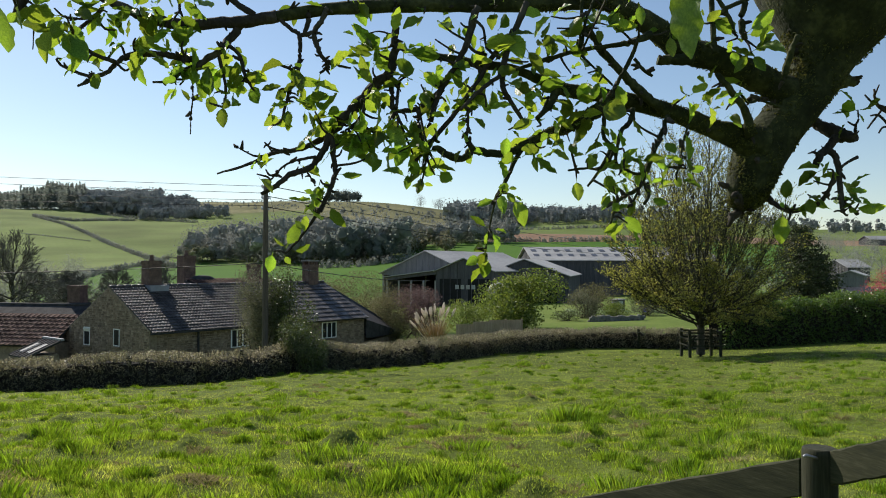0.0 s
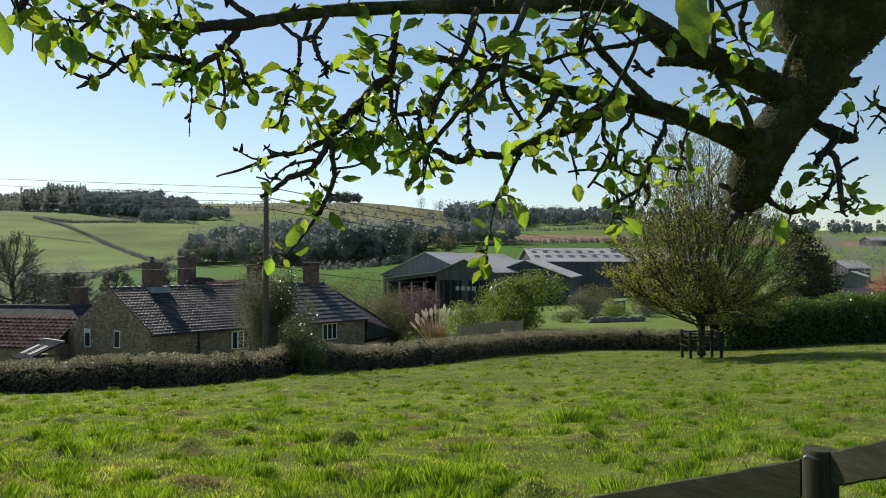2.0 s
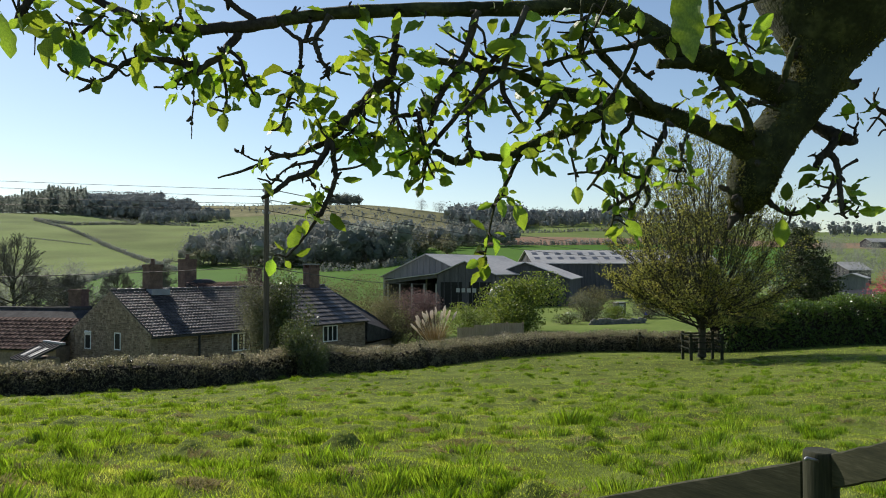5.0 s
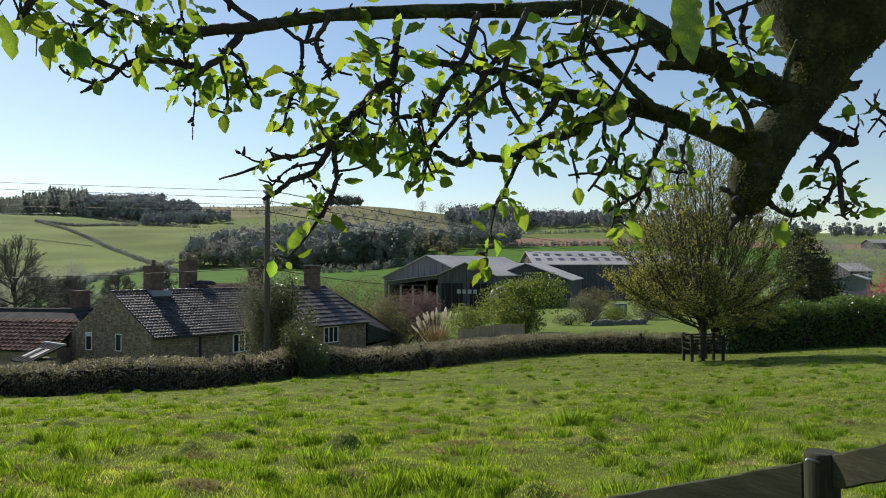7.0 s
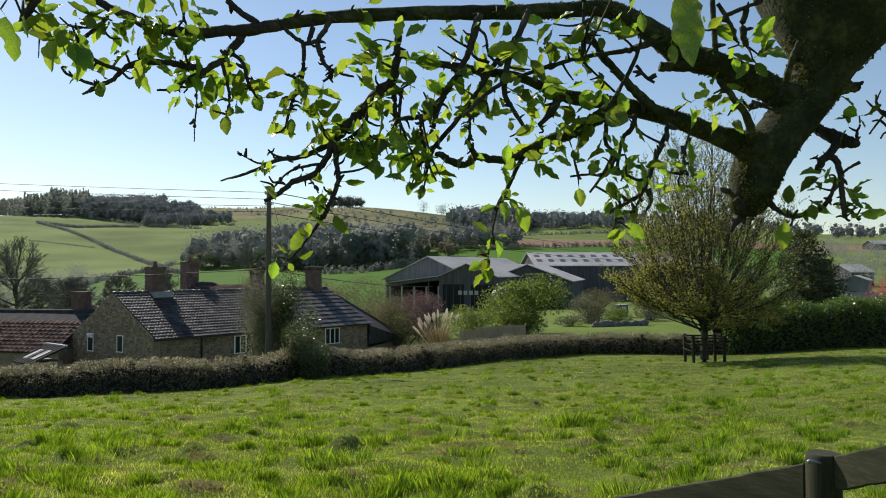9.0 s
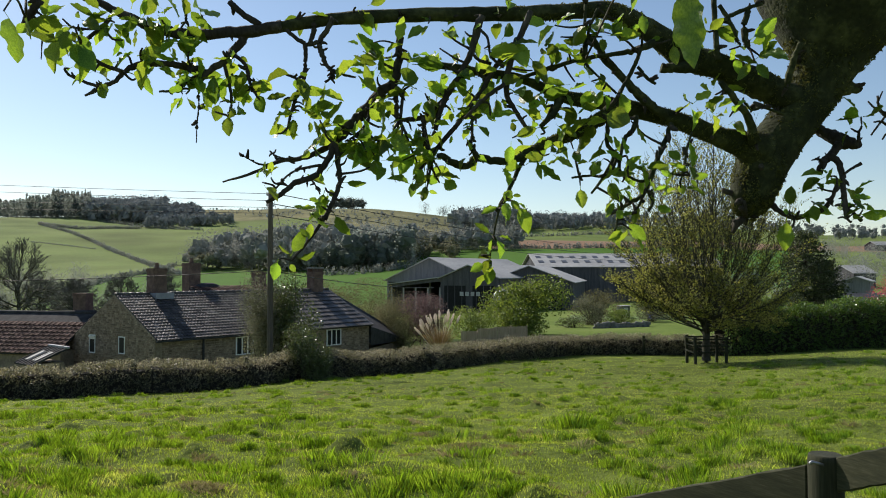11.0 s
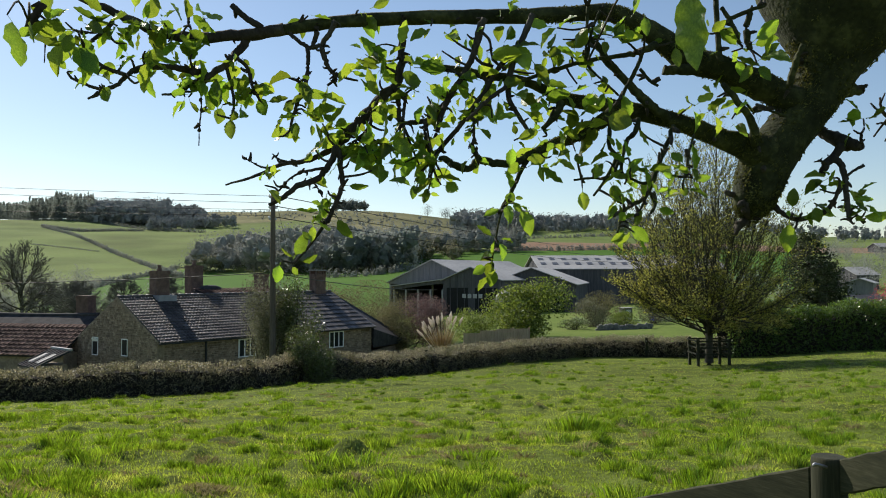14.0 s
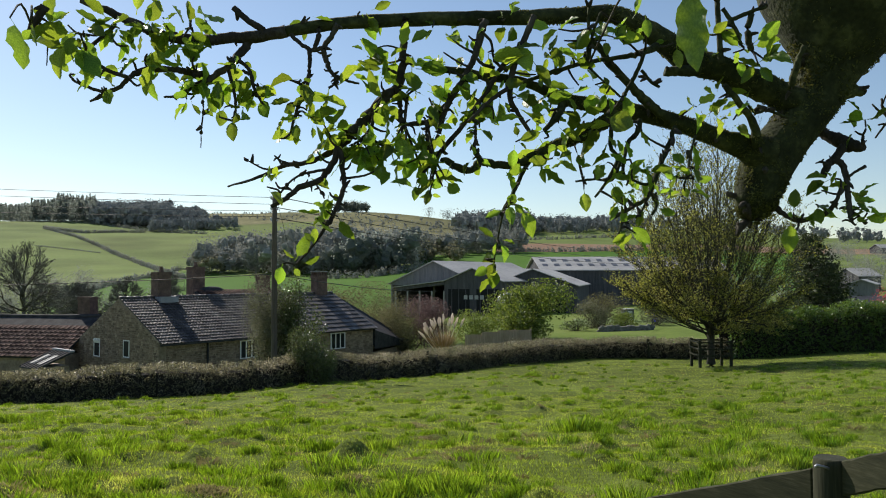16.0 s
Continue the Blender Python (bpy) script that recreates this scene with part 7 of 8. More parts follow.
tuft("mid", (-0.157, 1.34, 1.843), 6, 0.025, 0.039)
tuft("mid", (-0.133, 1.34, 1.818), 6, 0.025, 0.045)
tuft("mid", (-0.172, 1.34, 1.813), 4, 0.018, 0.045)
tuft("mid", (-0.112, 1.33, 1.856), 7, 0.027, 0.043)
tuft("mid", (-0.143, 1.34, 1.887), 3, 0.015, 0.036)
tuft("mid", (-0.116, 1.32, 1.829), 6, 0.024, 0.045)
tuft("mid", (-0.092, 1.33, 1.836), 6, 0.024, 0.041)
tuft("mid", (-0.121, 1.32, 1.79), 4, 0.015, 0.045)
tuft("mid", (-0.083, 1.33, 1.816), 5, 0.020, 0.037)
tuft("mid", (-0.063, 1.34, 1.853), 5, 0.020, 0.039)
tuft("mid", (-0.145, 1.36, 1.993), 4, 0.022, 0.046)
tuft("mid", (-0.114, 1.35, 1.975), 6, 0.025, 0.044)
tuft("mid", (-0.094, 1.35, 1.99), 4, 0.020, 0.046)
tuft("mid", (-0.124, 1.35, 1.95), 4, 0.018, 0.038)
tuft("mid", (-0.068, 1.34, 1.977), 5, 0.022, 0.049)
tuft("mid", (-0.054, 1.34, 1.937), 5, 0.025, 0.045)
tuft("mid", (-0.122, 1.33, 1.9), 3, 0.012, 0.049)
tuft("mid", (-0.039, 1.35, 1.92), 3, 0.018, 0.042)
tuft("mid", (-0.104, 1.35, 1.91), 4, 0.020, 0.034)
tuft("mid", (-0.316, 1.3, 1.755), 4, 0.013, 0.031)
tuft("mid", (-0.301, 1.3, 1.763), 2, 0.010, 0.027)
tuft("mid", (-0.248, 1.32, 1.775), 2, 0.010, 0.029)
tuft("mid", (-0.233, 1.32, 1.819), 3, 0.015, 0.029)
tuft("mid", (-0.173, 1.31, 1.798), 2, 0.010, 0.037)
tuft("mid", (-0.208, 1.3, 1.746), 4, 0.011, 0.040)
tuft("mid", (-0.213, 1.29, 1.714), 4, 0.013, 0.034)
tuft("mid", (-0.226, 1.28, 1.699), 3, 0.011, 0.034)
tuft("centre", (-0.004, 1.35, 2.03), 4, 0.020, 0.044)
tuft("centre", (-0.024, 1.35, 1.975), 4, 0.018, 0.040)
tuft("centre", (-0.014, 1.35, 2), 3, 0.015, 0.038)
tuft("centre", (0.031, 1.35, 2.03), 4, 0.018, 0.044)
tuft("centre", (0.016, 1.35, 1.96), 4, 0.020, 0.036)
tuft("centre", (0.031, 1.34, 1.922), 4, 0.022, 0.045)
tuft("centre", (0.006, 1.34, 1.887), 4, 0.022, 0.041)
tuft("centre", (-0.014, 1.34, 1.917), 3, 0.016, 0.041)
tuft("centre", (0.066, 1.35, 2), 3, 0.015, 0.044)
tuft("centre", (0.075, 1.33, 1.875), 4, 0.018, 0.047)
tuft("centre", (0.05, 1.33, 1.861), 4, 0.016, 0.041)
tuft("centre", (0.016, 1.33, 1.851), 4, 0.022, 0.039)
tuft("centre", (-0.024, 1.33, 1.851), 4, 0.020, 0.039)
tuft("centre", (-0.048, 1.33, 1.821), 4, 0.018, 0.041)
tuft("centre", (-0.024, 1.33, 1.796), 4, 0.016, 0.039)
tuft("centre", (-0.038, 1.32, 1.766), 4, 0.017, 0.043)
tuft("centre", (-0.057, 1.32, 1.751), 3, 0.012, 0.041)
tuft("centre", (-0.014, 1.32, 1.756), 3, 0.014, 0.041)
tuft("centre", (-0.038, 1.32, 1.738), 2, 0.008, 0.037)
tuft("centre", (-0.078, 1.33, 1.796), 3, 0.012, 0.037)
tuft("centre", (0.14, 1.34, 1.992), 3, 0.014, 0.061)
tuft("centre", (0.114, 1.33, 1.915), 4, 0.018, 0.045)
tuft("centre", (0.085, 1.33, 1.915), 4, 0.018, 0.041)
tuft("centre", (0.096, 1.35, 2.01), 2, 0.012, 0.044)
tuft("centre", (0.151, 1.35, 1.96), 4, 0.020, 0.038)
tuft("centre", (0.139, 1.33, 1.875), 4, 0.022, 0.045)
tuft("centre", (0.113, 1.32, 1.834), 3, 0.016, 0.041)
tuft("centre", (0.045, 1.33, 1.905), 4, 0.016, 0.043)
tuft("lower", (0.156, 1.35, 1.91), 4, 0.022, 0.046)
tuft("lower", (0.174, 1.34, 1.867), 5, 0.026, 0.043)
tuft("lower", (0.202, 1.33, 1.831), 5, 0.024, 0.039)
tuft("lower", (0.164, 1.34, 1.843), 5, 0.022, 0.045)
tuft("lower", (0.224, 1.34, 1.877), 5, 0.025, 0.043)
tuft("lower", (0.252, 1.33, 1.875), 4, 0.022, 0.047)
tuft("lower", (0.232, 1.33, 1.851), 4, 0.020, 0.037)
tuft("lower", (0.158, 1.33, 1.801), 4, 0.018, 0.039)
tuft("lower", (0.134, 1.33, 1.787), 3, 0.012, 0.033)
tuft("lower", (0.176, 1.32, 1.805), 4, 0.016, 0.037)
tuft("lower", (0.222, 1.33, 1.811), 1, 0.005, 0.041)
tuft("lower", (0.037, 1.32, 1.803), 4, 0.014, 0.029)
tuft("lower", (0.102, 1.31, 1.73), 4, 0.015, 0.035)
tuft("lower", (0.117, 1.31, 1.721), 2, 0.008, 0.039)
tuft("lower", (0.093, 1.31, 1.716), 3, 0.010, 0.033)
tuft("lower", (0.079, 1.3, 1.662), 3, 0.010, 0.027)
tuft("lower", (0.071, 1.3, 1.629), 5, 0.013, 0.033)
tuft("lower", (0.071, 1.3, 1.6), 3, 0.006, 0.031)
tuft("lower", (0.254, 1.32, 1.79), 4, 0.016, 0.043)
tuft("lower", (0.279, 1.32, 1.766), 4, 0.019, 0.037)
tuft("lower", (0.303, 1.32, 1.756), 4, 0.019, 0.037)
tuft("lower", (0.291, 1.33, 1.811), 4, 0.016, 0.037)
tuft("lower", (0.313, 1.32, 1.795), 4, 0.017, 0.039)
tuft("lower", (0.296, 1.31, 1.721), 4, 0.019, 0.035)
tuft("high", (0.203, 1.36, 2.023), 5, 0.022, 0.044)
tuft("high", (0.218, 1.36, 1.993), 5, 0.025, 0.042)
tuft("high", (0.177, 1.36, 2.003), 4, 0.020, 0.046)
tuft("high", (0.193, 1.36, 2.044), 4, 0.020, 0.038)
tuft("high", (0.248, 1.36, 1.998), 4, 0.020, 0.036)
tuft("high", (0.278, 1.36, 2.023), 4, 0.016, 0.040)
tuft("high", (0.263, 1.36, 2.054), 4, 0.020, 0.040)
tuft("high", (0.228, 1.36, 1.942), 4, 0.020, 0.038)
tuft("high", (0.256, 1.35, 1.94), 5, 0.020, 0.042)
tuft("high", (0.276, 1.35, 1.925), 3, 0.016, 0.042)
tuft("high", (0.333, 1.3, 2.024), 2, 0.008, 0.050)
tuft("high", (0.299, 1.32, 2.011), 2, 0.008, 0.045)
tuft("high", (0.319, 1.36, 2.059), 4, 0.020, 0.040)
tuft("high", (0.097, 1.36, 2.064), 4, 0.030, 0.036)
tuft("high", (0.466, 1.38, 2.04), 4, 0.020, 0.041)
tuft("high", (0.568, 1.38, 1.993), 5, 0.014, 0.049)
tuft("high", (0.52, 1.4, 2.01), 4, 0.016, 0.039)
tuft("high", (0.546, 1.4, 2.02), 4, 0.021, 0.043)
tuft("high", (0.411, 1.4, 2.03), 3, 0.016, 0.037)
tuft("high", (-0.034, 1.36, 2.049), 3, 0.020, 0.034)
tuft("high", (-0.165, 1.36, 2.079), 4, 0.025, 0.040)
tuft("high", (-0.256, 1.36, 2.069), 3, 0.020, 0.030)
tuft("low", (0.446, 1.4, 1.911), 5, 0.019, 0.041)
tuft("low", (0.477, 1.4, 1.9), 5, 0.021, 0.035)
tuft("low", (0.526, 1.42, 1.889), 6, 0.021, 0.040)
tuft("low", (0.553, 1.42, 1.926), 3, 0.013, 0.042)
tuft("low", (0.5, 1.42, 1.931), 4, 0.017, 0.038)
tuft("low", (0.308, 1.3, 1.782), 4, 0.015, 0.036)
tuft("low", (0.289, 1.3, 1.734), 4, 0.017, 0.034)
tuft("low", (0.289, 1.3, 1.691), 4, 0.015, 0.038)
tuft("low", (0.312, 1.3, 1.672), 4, 0.015, 0.040)
tuft("low", (0.332, 1.3, 1.773), 4, 0.015, 0.040)
tuft("low", (0.346, 1.3, 1.734), 3, 0.011, 0.042)
tuft("low", (0.414, 1.33, 1.791), 3, 0.012, 0.033)
tuft("low", (0.423, 1.33, 1.767), 4, 0.014, 0.041)
tuft("low", (0.389, 1.33, 1.772), 2, 0.008, 0.041)
tuft("low", (0.406, 1.33, 1.747), 3, 0.008, 0.033)
tuft("low", (0.177, 1.36, 1.902), 4, 0.020, 0.040)
tuft("low", (0.328, 1.36, 1.871), 3, 0.016, 0.034)
tuft("low", (-0.004, 1.36, 1.962), 4, 0.020, 0.036)
tuft("low", (0.056, 1.36, 1.952), 4, 0.020, 0.036)
tuft("side", (0.692, 1.43, 1.758), 5, 0.019, 0.039)
tuft("side", (0.714, 1.43, 1.779), 4, 0.019, 0.039)
tuft("side", (0.681, 1.43, 1.732), 4, 0.017, 0.034)
tuft("side", (0.655, 1.43, 1.705), 4, 0.017, 0.034)
tuft("side", (0.629, 1.42, 1.673), 2, 0.006, 0.047)
tuft("side", (0.639, 1.43, 1.716), 3, 0.015, 0.031)
tuft("side", (0.74, 1.42, 1.741), 5, 0.015, 0.038)
tuft("side", (0.76, 1.42, 1.726), 4, 0.017, 0.046)
tuft("side", (0.771, 1.42, 1.715), 3, 0.013, 0.051)
tuft("side", (0.724, 1.42, 1.699), 3, 0.010, 0.044)
tuft("side", (0.75, 1.42, 1.694), 2, 0.010, 0.038)
tuft("side", (0.771, 1.42, 1.889), 6, 0.015, 0.039)
tuft("side", (0.757, 1.43, 1.869), 2, 0.011, 0.031)
tuft("tip", (-0.654, 1.22, 2.008), 4, 0.018, 0.050)
tuft("tip", (-0.59, 1.2, 1.983), 4, 0.018, 0.055)
tuft("tip", (-0.564, 1.25, 2.022), 5, 0.018, 0.045)
tuft("tip", (-0.507, 1.28, 2.033), 5, 0.018, 0.045)
tuft("tip", (-0.458, 1.3, 2.03), 5, 0.018, 0.045)
tuft("tip", (-0.504, 1.25, 1.972), 5, 0.018, 0.048)
tuft("tip", (-0.541, 1.26, 1.989), 3, 0.018, 0.040)
tuft("tip", (-0.439, 1.3, 1.987), 4, 0.018, 0.042)
tuft("tip", (-0.638, 1.25, 2.022), 3, 0.018, 0.045)
tuft("mid", (-0.186, 1.34, 1.86), 4, 0.014, 0.040)
tuft("mid", (-0.16, 1.33, 1.834), 5, 0.014, 0.040)
tuft("mid", (-0.135, 1.33, 1.819), 5, 0.014, 0.042)
tuft("mid", (-0.096, 1.33, 1.844), 4, 0.014, 0.040)
tuft("mid", (-0.052, 1.33, 1.824), 4, 0.014, 0.040)
tuft("mid", (-0.042, 1.32, 1.769), 4, 0.014, 0.042)
tuft("mid", (-0.018, 1.32, 1.784), 3, 0.014, 0.040)
tuft("mid", (-0.225, 1.34, 1.87), 3, 0.014, 0.040)

# single large leaves near the camera
one_leaf("tip", (-0.589, 1, 1.949), (-0.55, 1, 1.893), 1.5, 90, 2)
one_leaf("tip", (-0.572, 1.02, 1.954), (-0.559, 1.02, 1.917), 0.9, 60, 1)
one_leaf("tip", (-0.575, 1.15, 1.975), (-0.587, 1.15, 1.942), 1.2, -30, 1)
one_leaf("high", (0.321, 1.25, 2.031), (0.326, 1.25, 1.993), 0.9, 15, 1)
one_leaf("tip", (-0.456, 1.32, 2.064), (-0.413, 1.32, 2.025), 0.9, 30, 3)
big_leaf = one_leaf("high", (0.268, 0.86, 1.946), (0.279, 0.86, 1.833), 0.74, 50, 12)
big_leaf.name = "hanging_leaf"
one_leaf("side", (0.746, 1.4, 1.705), (0.814, 1.4, 1.705), 0.9, 30, 3)
one_leaf("side", (0.621, 1.4, 1.701), (0.618, 1.4, 1.639), 1.0, 15, 1)
one_leaf("lower", (0.075, 1.3, 1.614), (0.07, 1.3, 1.579), 1.1, 0, 2)
one_leaf("mid", (-0.263, 1.28, 1.628), (-0.238, 1.28, 1.671), 1.0, 20, 0)
one_leaf("mid", (-0.283, 1.28, 1.623), (-0.296, 1.28, 1.589), 1.1, 10, 2)
one_leaf("mid", (-0.265, 1.28, 1.617), (-0.254, 1.28, 1.602), 1.2, 0, 1)
one_leaf("mid", (-0.251, 1.28, 1.623), (-0.221, 1.28, 1.63), 1.0, 40, 0)
one_leaf("mid", (-0.26, 1.28, 1.63), (-0.283, 1.28, 1.645), 0.8, 50, 3)
one_leaf("mid", (-0.23, 1.28, 1.658), (-0.247, 1.28, 1.675), 1.0, 10, 1)
one_leaf("mid", (-0.21, 1.28, 1.692), (-0.23, 1.28, 1.706), 1.0, 30, 2)
one_leaf("mid", (-0.191, 1.28, 1.702), (-0.168, 1.28, 1.662), 1.0, 20, 0)
one_leaf("mid", (-0.178, 1.3, 1.755), (-0.138, 1.3, 1.752), 0.9, 35, 3)
one_leaf("mid", (-0.204, 1.29, 1.714), (-0.225, 1.29, 1.719), 1.0, 20, 1)
one_leaf("tip", (-0.385, 1.33, 1.881), (-0.38, 1.33, 1.839), 1.1, 10, 1)
one_leaf("tip", (-0.341, 1.34, 1.919), (-0.317, 1.34, 1.883), 1.1, 15, 2)
one_leaf("tip", (-0.576, 1.25, 1.918), (-0.557, 1.25, 1.887), 1.2, 10, 2)
one_leaf("tip", (-0.512, 1.28, 1.945), (-0.506, 1.28, 1.903), 0.9, 20, 0)
one_leaf("tip", (-0.398, 1.33, 1.9), (-0.411, 1.33, 1.869), 1.3, 5, 2)
one_leaf("tip", (-0.466, 1.3, 2.003), (-0.447, 1.3, 1.977), 1.0, 30, 3)
one_leaf("tip", (-0.502, 1.28, 1.994), (-0.495, 1.28, 1.951), 1.7, 5, 2)
one_leaf("tip", (-0.444, 1.32, 1.976), (-0.461, 1.32, 1.962), 1.0, 20, 1)
one_leaf("tip", (-0.461, 1.32, 1.912), (-0.47, 1.32, 1.885), 0.9, 20, 3)
one_leaf("lower", (0.23, 1.32, 1.75), (0.234, 1.32, 1.711), 1.1, 10, 1)
one_leaf("lower", (0.22, 1.33, 1.816), (0.23, 1.33, 1.791), 1.1, 5, 2)
one_leaf("lower", (0.265, 1.3, 1.873), (0.308, 1.3, 1.854), 1.6, 0, 2)
one_leaf("lower", (0.271, 1.32, 1.797), (0.246, 1.32, 1.773), 1.0, 20, 0)
one_leaf("lower", (0.107, 1.31, 1.726), (0.124, 1.31, 1.708), 1.1, 10, 1)
one_leaf("high", (0.55, 1.38, 2.021), (0.596, 1.38, 2.062), 1.0, 20, 1)
one_leaf("high", (0.558, 1.38, 1.986), (0.599, 1.38, 2.011), 1.0, 25, 0)
one_leaf("high", (0.558, 1.38, 1.983), (0.582, 1.38, 1.951), 1.0, 10, 1)
one_leaf("high", (0.287, 1.33, 2.019), (0.319, 1.33, 2.016), 0.8, 30, 3)
one_leaf("low", (0.351, 1.3, 1.715), (0.382, 1.3, 1.702), 1.0, 20, 0)
one_leaf("low", (0.423, 1.33, 1.767), (0.454, 1.33, 1.77), 1.0, 25, 1)
one_leaf("low", (0.397, 1.33, 1.771), (0.369, 1.33, 1.773), 1.0, 20, 0)
one_leaf("low", (0.406, 1.33, 1.757), (0.408, 1.33, 1.735), 1.2, 5, 2)
one_leaf("low", (0.303, 1.3, 1.688), (0.337, 1.3, 1.656), 1.0, 20, 1)
one_leaf("low", (0.298, 1.3, 1.681), (0.279, 1.3, 1.652), 0.9, 10, 3)
one_leaf("centre", (0.12, 1.34, 2.015), (0.14, 1.34, 1.962), 1.1, 10, 1)
one_leaf("centre", (-0.038, 1.32, 1.756), (-0.041, 1.32, 1.722), 1.0, 15, 0)
one_leaf("centre", (-0.06, 1.32, 1.761), (-0.064, 1.32, 1.731), 1.0, 15, 1)
one_leaf("centre", (-0.009, 1.32, 1.766), (0.014, 1.32, 1.744), 0.9, 20, 3)
one_leaf("mid", (-0.126, 1.32, 1.803), (-0.119, 1.32, 1.768), 1.2, 5, 2)
one_leaf("mid", (-0.14, 1.32, 1.81), (-0.175, 1.32, 1.803), 1.2, 10, 1)
one_leaf("mid", (-0.135, 1.36, 2.013), (-0.163, 1.36, 2.025), 0.9, 10, 0)
one_leaf("mid", (-0.116, 1.35, 1.97), (-0.166, 1.35, 1.985), 0.8, 20, 3)
one_leaf("mid", (-0.123, 1.34, 1.927), (-0.143, 1.34, 1.939), 1.2, 20, 2)
one_leaf("mid", (-0.12, 1.33, 1.915), (-0.114, 1.33, 1.873), 1.1, 5, 1)
one_leaf("drop", (-0.27, 1.34, 1.907), (-0.297, 1.34, 1.897), 1.4, 10, 2)
one_leaf("drop", (-0.254, 1.34, 1.897), (-0.22, 1.34, 1.872), 1.0, 10, 1)
one_leaf("drop", (-0.262, 1.34, 1.927), (-0.216, 1.34, 1.917), 0.9, 20, 0)
one_leaf("drop", (-0.273, 1.34, 1.877), (-0.269, 1.34, 1.843), 1.1, 10, 1)


# ---- movement: the air stirs the boughs ----
def sway(key, rows):
    """Rows of seconds, metres to the right, metres up, degrees of turn, about the foot of the bough."""
    ob = BOUGH[key]
    rest = ob.location.copy()
    walk(ob, [(t, Matrix.Translation(rest) @ pose(dx, 0, dz, 0, turn, 0)) for t, dx, dz, turn in rows])


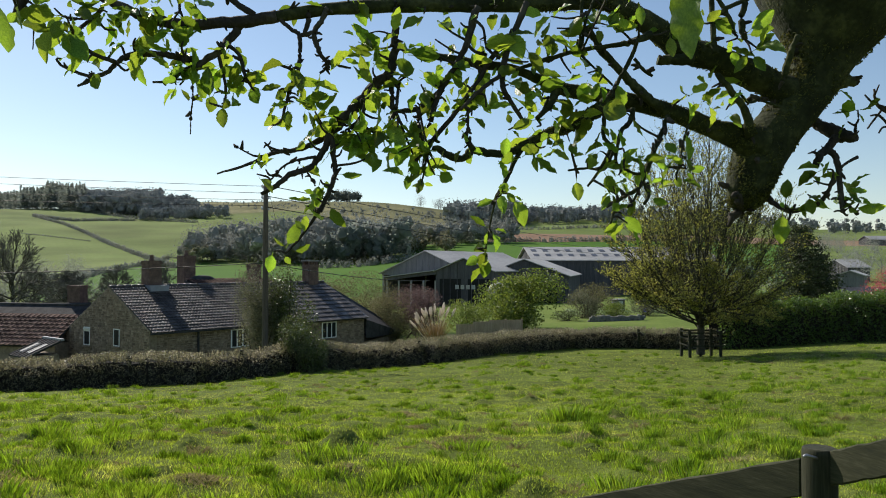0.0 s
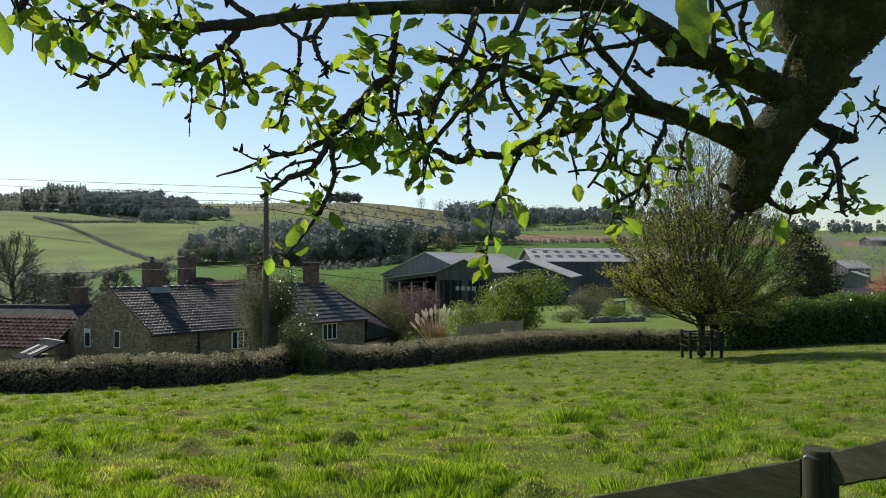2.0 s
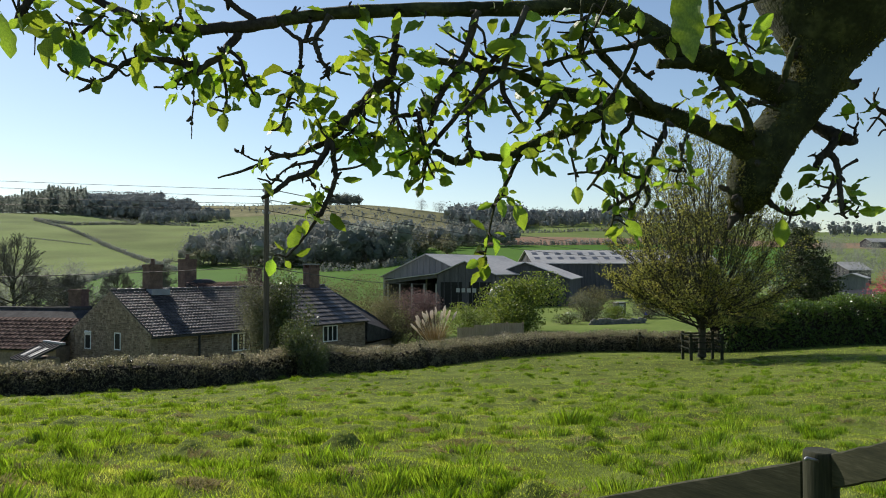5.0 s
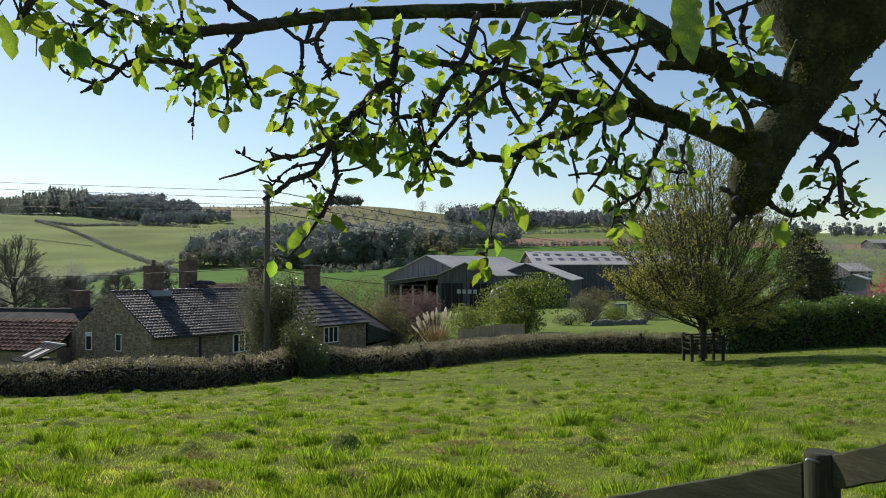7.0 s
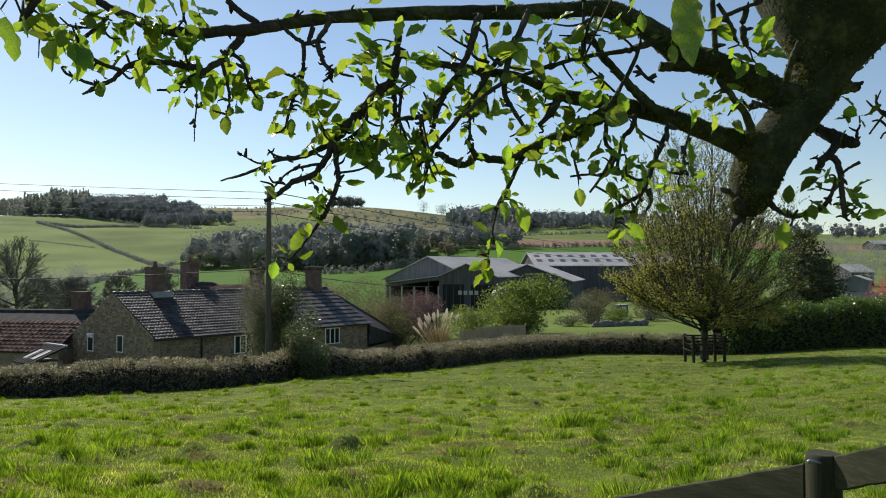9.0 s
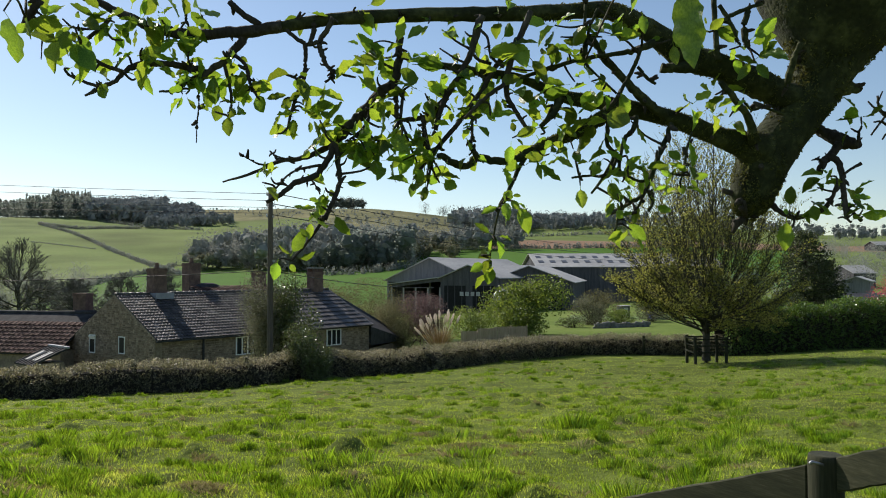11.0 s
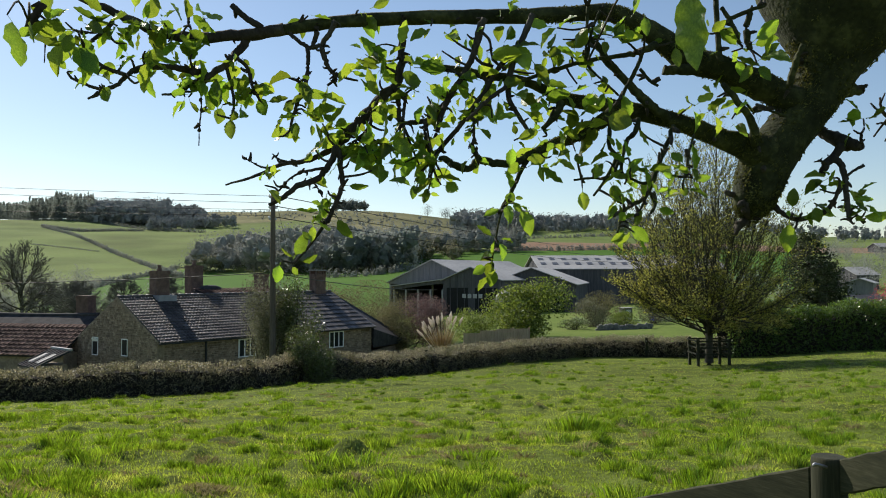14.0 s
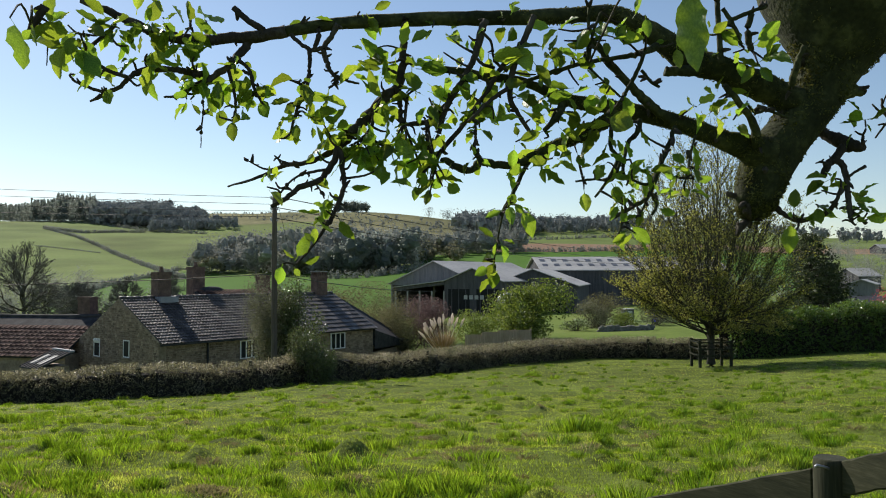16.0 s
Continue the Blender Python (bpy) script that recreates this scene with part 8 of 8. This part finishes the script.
def motions():
    sway("tip", [(0, 0.0000, -0.0000, 0.00), (0.5, -0.0009, -0.0007, -0.09), (1, -0.0019, -0.0014, -0.04), (1.5, -0.0026, -0.0017, 0.09), (2, -0.0025, -0.0012, 0.21), (2.5, -0.0020, -0.0006, 0.24), (3, -0.0016, -0.0003, 0.16), (3.5, -0.0015, -0.0003, 0.07), (4, -0.0015, -0.0009, -0.09), (6.5, -0.0018, 0.0002, -0.12), (7, -0.0018, 0.0000, -0.02), (8, -0.0017, -0.0000, 0.03), (9, -0.0017, 0.0002, 0.06), (11.5, -0.0015, 0.0008, 0.15), (12.5, -0.0021, 0.0008, 0.05), (13.5, -0.0027, 0.0005, 0.10), (14.5, -0.0028, 0.0005, 0.15), (15, -0.0028, 0.0003, 0.14), (16, -0.0029, -0.0007, 0.07)])
    sway("mid", [(0, 0.0000, -0.0000, 0.00), (0.5, -0.0010, -0.0019, 0.12), (1, -0.0014, -0.0031, 0.21), (1.5, -0.0015, -0.0032, 0.23), (2, -0.0014, -0.0028, 0.17), (2.5, -0.0013, -0.0026, 0.17), (3, -0.0013, -0.0024, 0.33), (3.5, -0.0012, -0.0018, 0.42), (4, -0.0006, -0.0011, 0.16), (6.5, -0.0010, -0.0013, 0.13), (7, -0.0009, -0.0007, 0.13), (8, -0.0009, -0.0005, 0.11), (9, -0.0009, -0.0006, 0.11), (11.5, -0.0010, 0.0000, 0.17), (12.5, -0.0007, -0.0006, 0.15), (13.5, -0.0009, -0.0012, 0.22), (14.5, -0.0010, -0.0014, 0.30), (15, -0.0011, -0.0013, 0.30), (16, -0.0013, -0.0013, 0.15)])
    sway("drop", [(0, 0.0000, -0.0000, 0.00), (0.5, 0.0007, -0.0016, 0.52), (1, 0.0008, -0.0023, 1.12), (1.5, 0.0006, -0.0022, 1.64), (2, 0.0004, -0.0021, 1.88), (2.5, 0.0004, -0.0019, 1.60), (3, 0.0003, -0.0013, 1.15), (3.5, 0.0003, -0.0012, 1.04), (4, 0.0010, -0.0026, 1.07), (6.5, 0.0000, -0.0006, 0.87), (7, 0.0001, -0.0005, 0.60), (8, 0.0001, -0.0005, 0.49), (9, 0.0001, -0.0006, 0.48), (11.5, -0.0005, 0.0009, 0.23), (12.5, -0.0004, 0.0005, 0.40), (13.5, -0.0004, 0.0004, 0.59), (14.5, -0.0005, 0.0004, 0.79), (15, -0.0003, -0.0000, 0.97), (16, 0.0001, -0.0010, 1.30)])
    sway("centre", [(0, 0.0000, -0.0000, 0.00), (0.5, -0.0002, -0.0008, -0.06), (1, -0.0003, -0.0011, -0.07), (1.5, -0.0003, -0.0010, -0.10), (2, -0.0002, -0.0007, -0.12), (2.5, -0.0002, -0.0007, -0.03), (3, -0.0002, -0.0007, 0.12), (3.5, -0.0002, -0.0005, 0.23), (4, -0.0002, -0.0005, 0.13), (6.5, -0.0001, -0.0000, 0.47), (7, -0.0001, -0.0002, 0.50), (8, -0.0001, -0.0001, 0.50), (9, -0.0001, -0.0000, 0.48), (11.5, 0.0001, 0.0003, 0.15), (12.5, -0.0000, 0.0001, 0.32), (13.5, -0.0001, -0.0000, 0.43), (14.5, -0.0001, -0.0001, 0.50), (15, -0.0001, -0.0001, 0.49), (16, -0.0001, -0.0001, 0.43)])
    sway("lower", [(0, 0.0000, -0.0000, 0.00), (0.5, -0.0002, -0.0000, -0.22), (1, -0.0004, 0.0001, -0.32), (1.5, -0.0006, 0.0001, -0.30), (2, -0.0007, 0.0000, -0.29), (2.5, -0.0007, -0.0001, -0.24), (3, -0.0008, -0.0002, -0.13), (3.5, -0.0010, -0.0005, 0.03), (4, -0.0009, -0.0010, 0.19), (6.5, -0.0009, -0.0006, 0.18), (7, -0.0007, -0.0004, 0.15), (8, -0.0004, -0.0002, 0.15), (9, -0.0001, 0.0000, 0.21), (11.5, -0.0004, 0.0002, 0.17), (12.5, -0.0005, 0.0001, 0.14), (13.5, -0.0008, -0.0000, 0.13), (14.5, -0.0011, -0.0002, 0.15), (15, -0.0011, -0.0002, 0.11), (16, -0.0009, -0.0003, 0.04)])
    rest = big_leaf.matrix_basis.copy()
    at = rest.translation.copy()
    size = big_leaf.scale.copy()
    turns = ((0, 0), (0.5, 1), (1, 6), (1.5, 6), (2, 8), (2.5, 5), (3, 4.5), (3.5, 0.5), (4, 3.2), (5.2, 1.0), (6.5, 0), (7, 1.2), (8, 0.4), (9, 0.2), (11.5, 0), (12.5, 0.6), (14, 0.4), (15, 0), (16, 0))
    flat = rest.to_quaternion().to_matrix().to_4x4()
    walk(big_leaf, [(t, Matrix.Translation(at) @ pose(0, 0, 0, 0, -a, 0) @ flat) for t, a in turns])


motions()
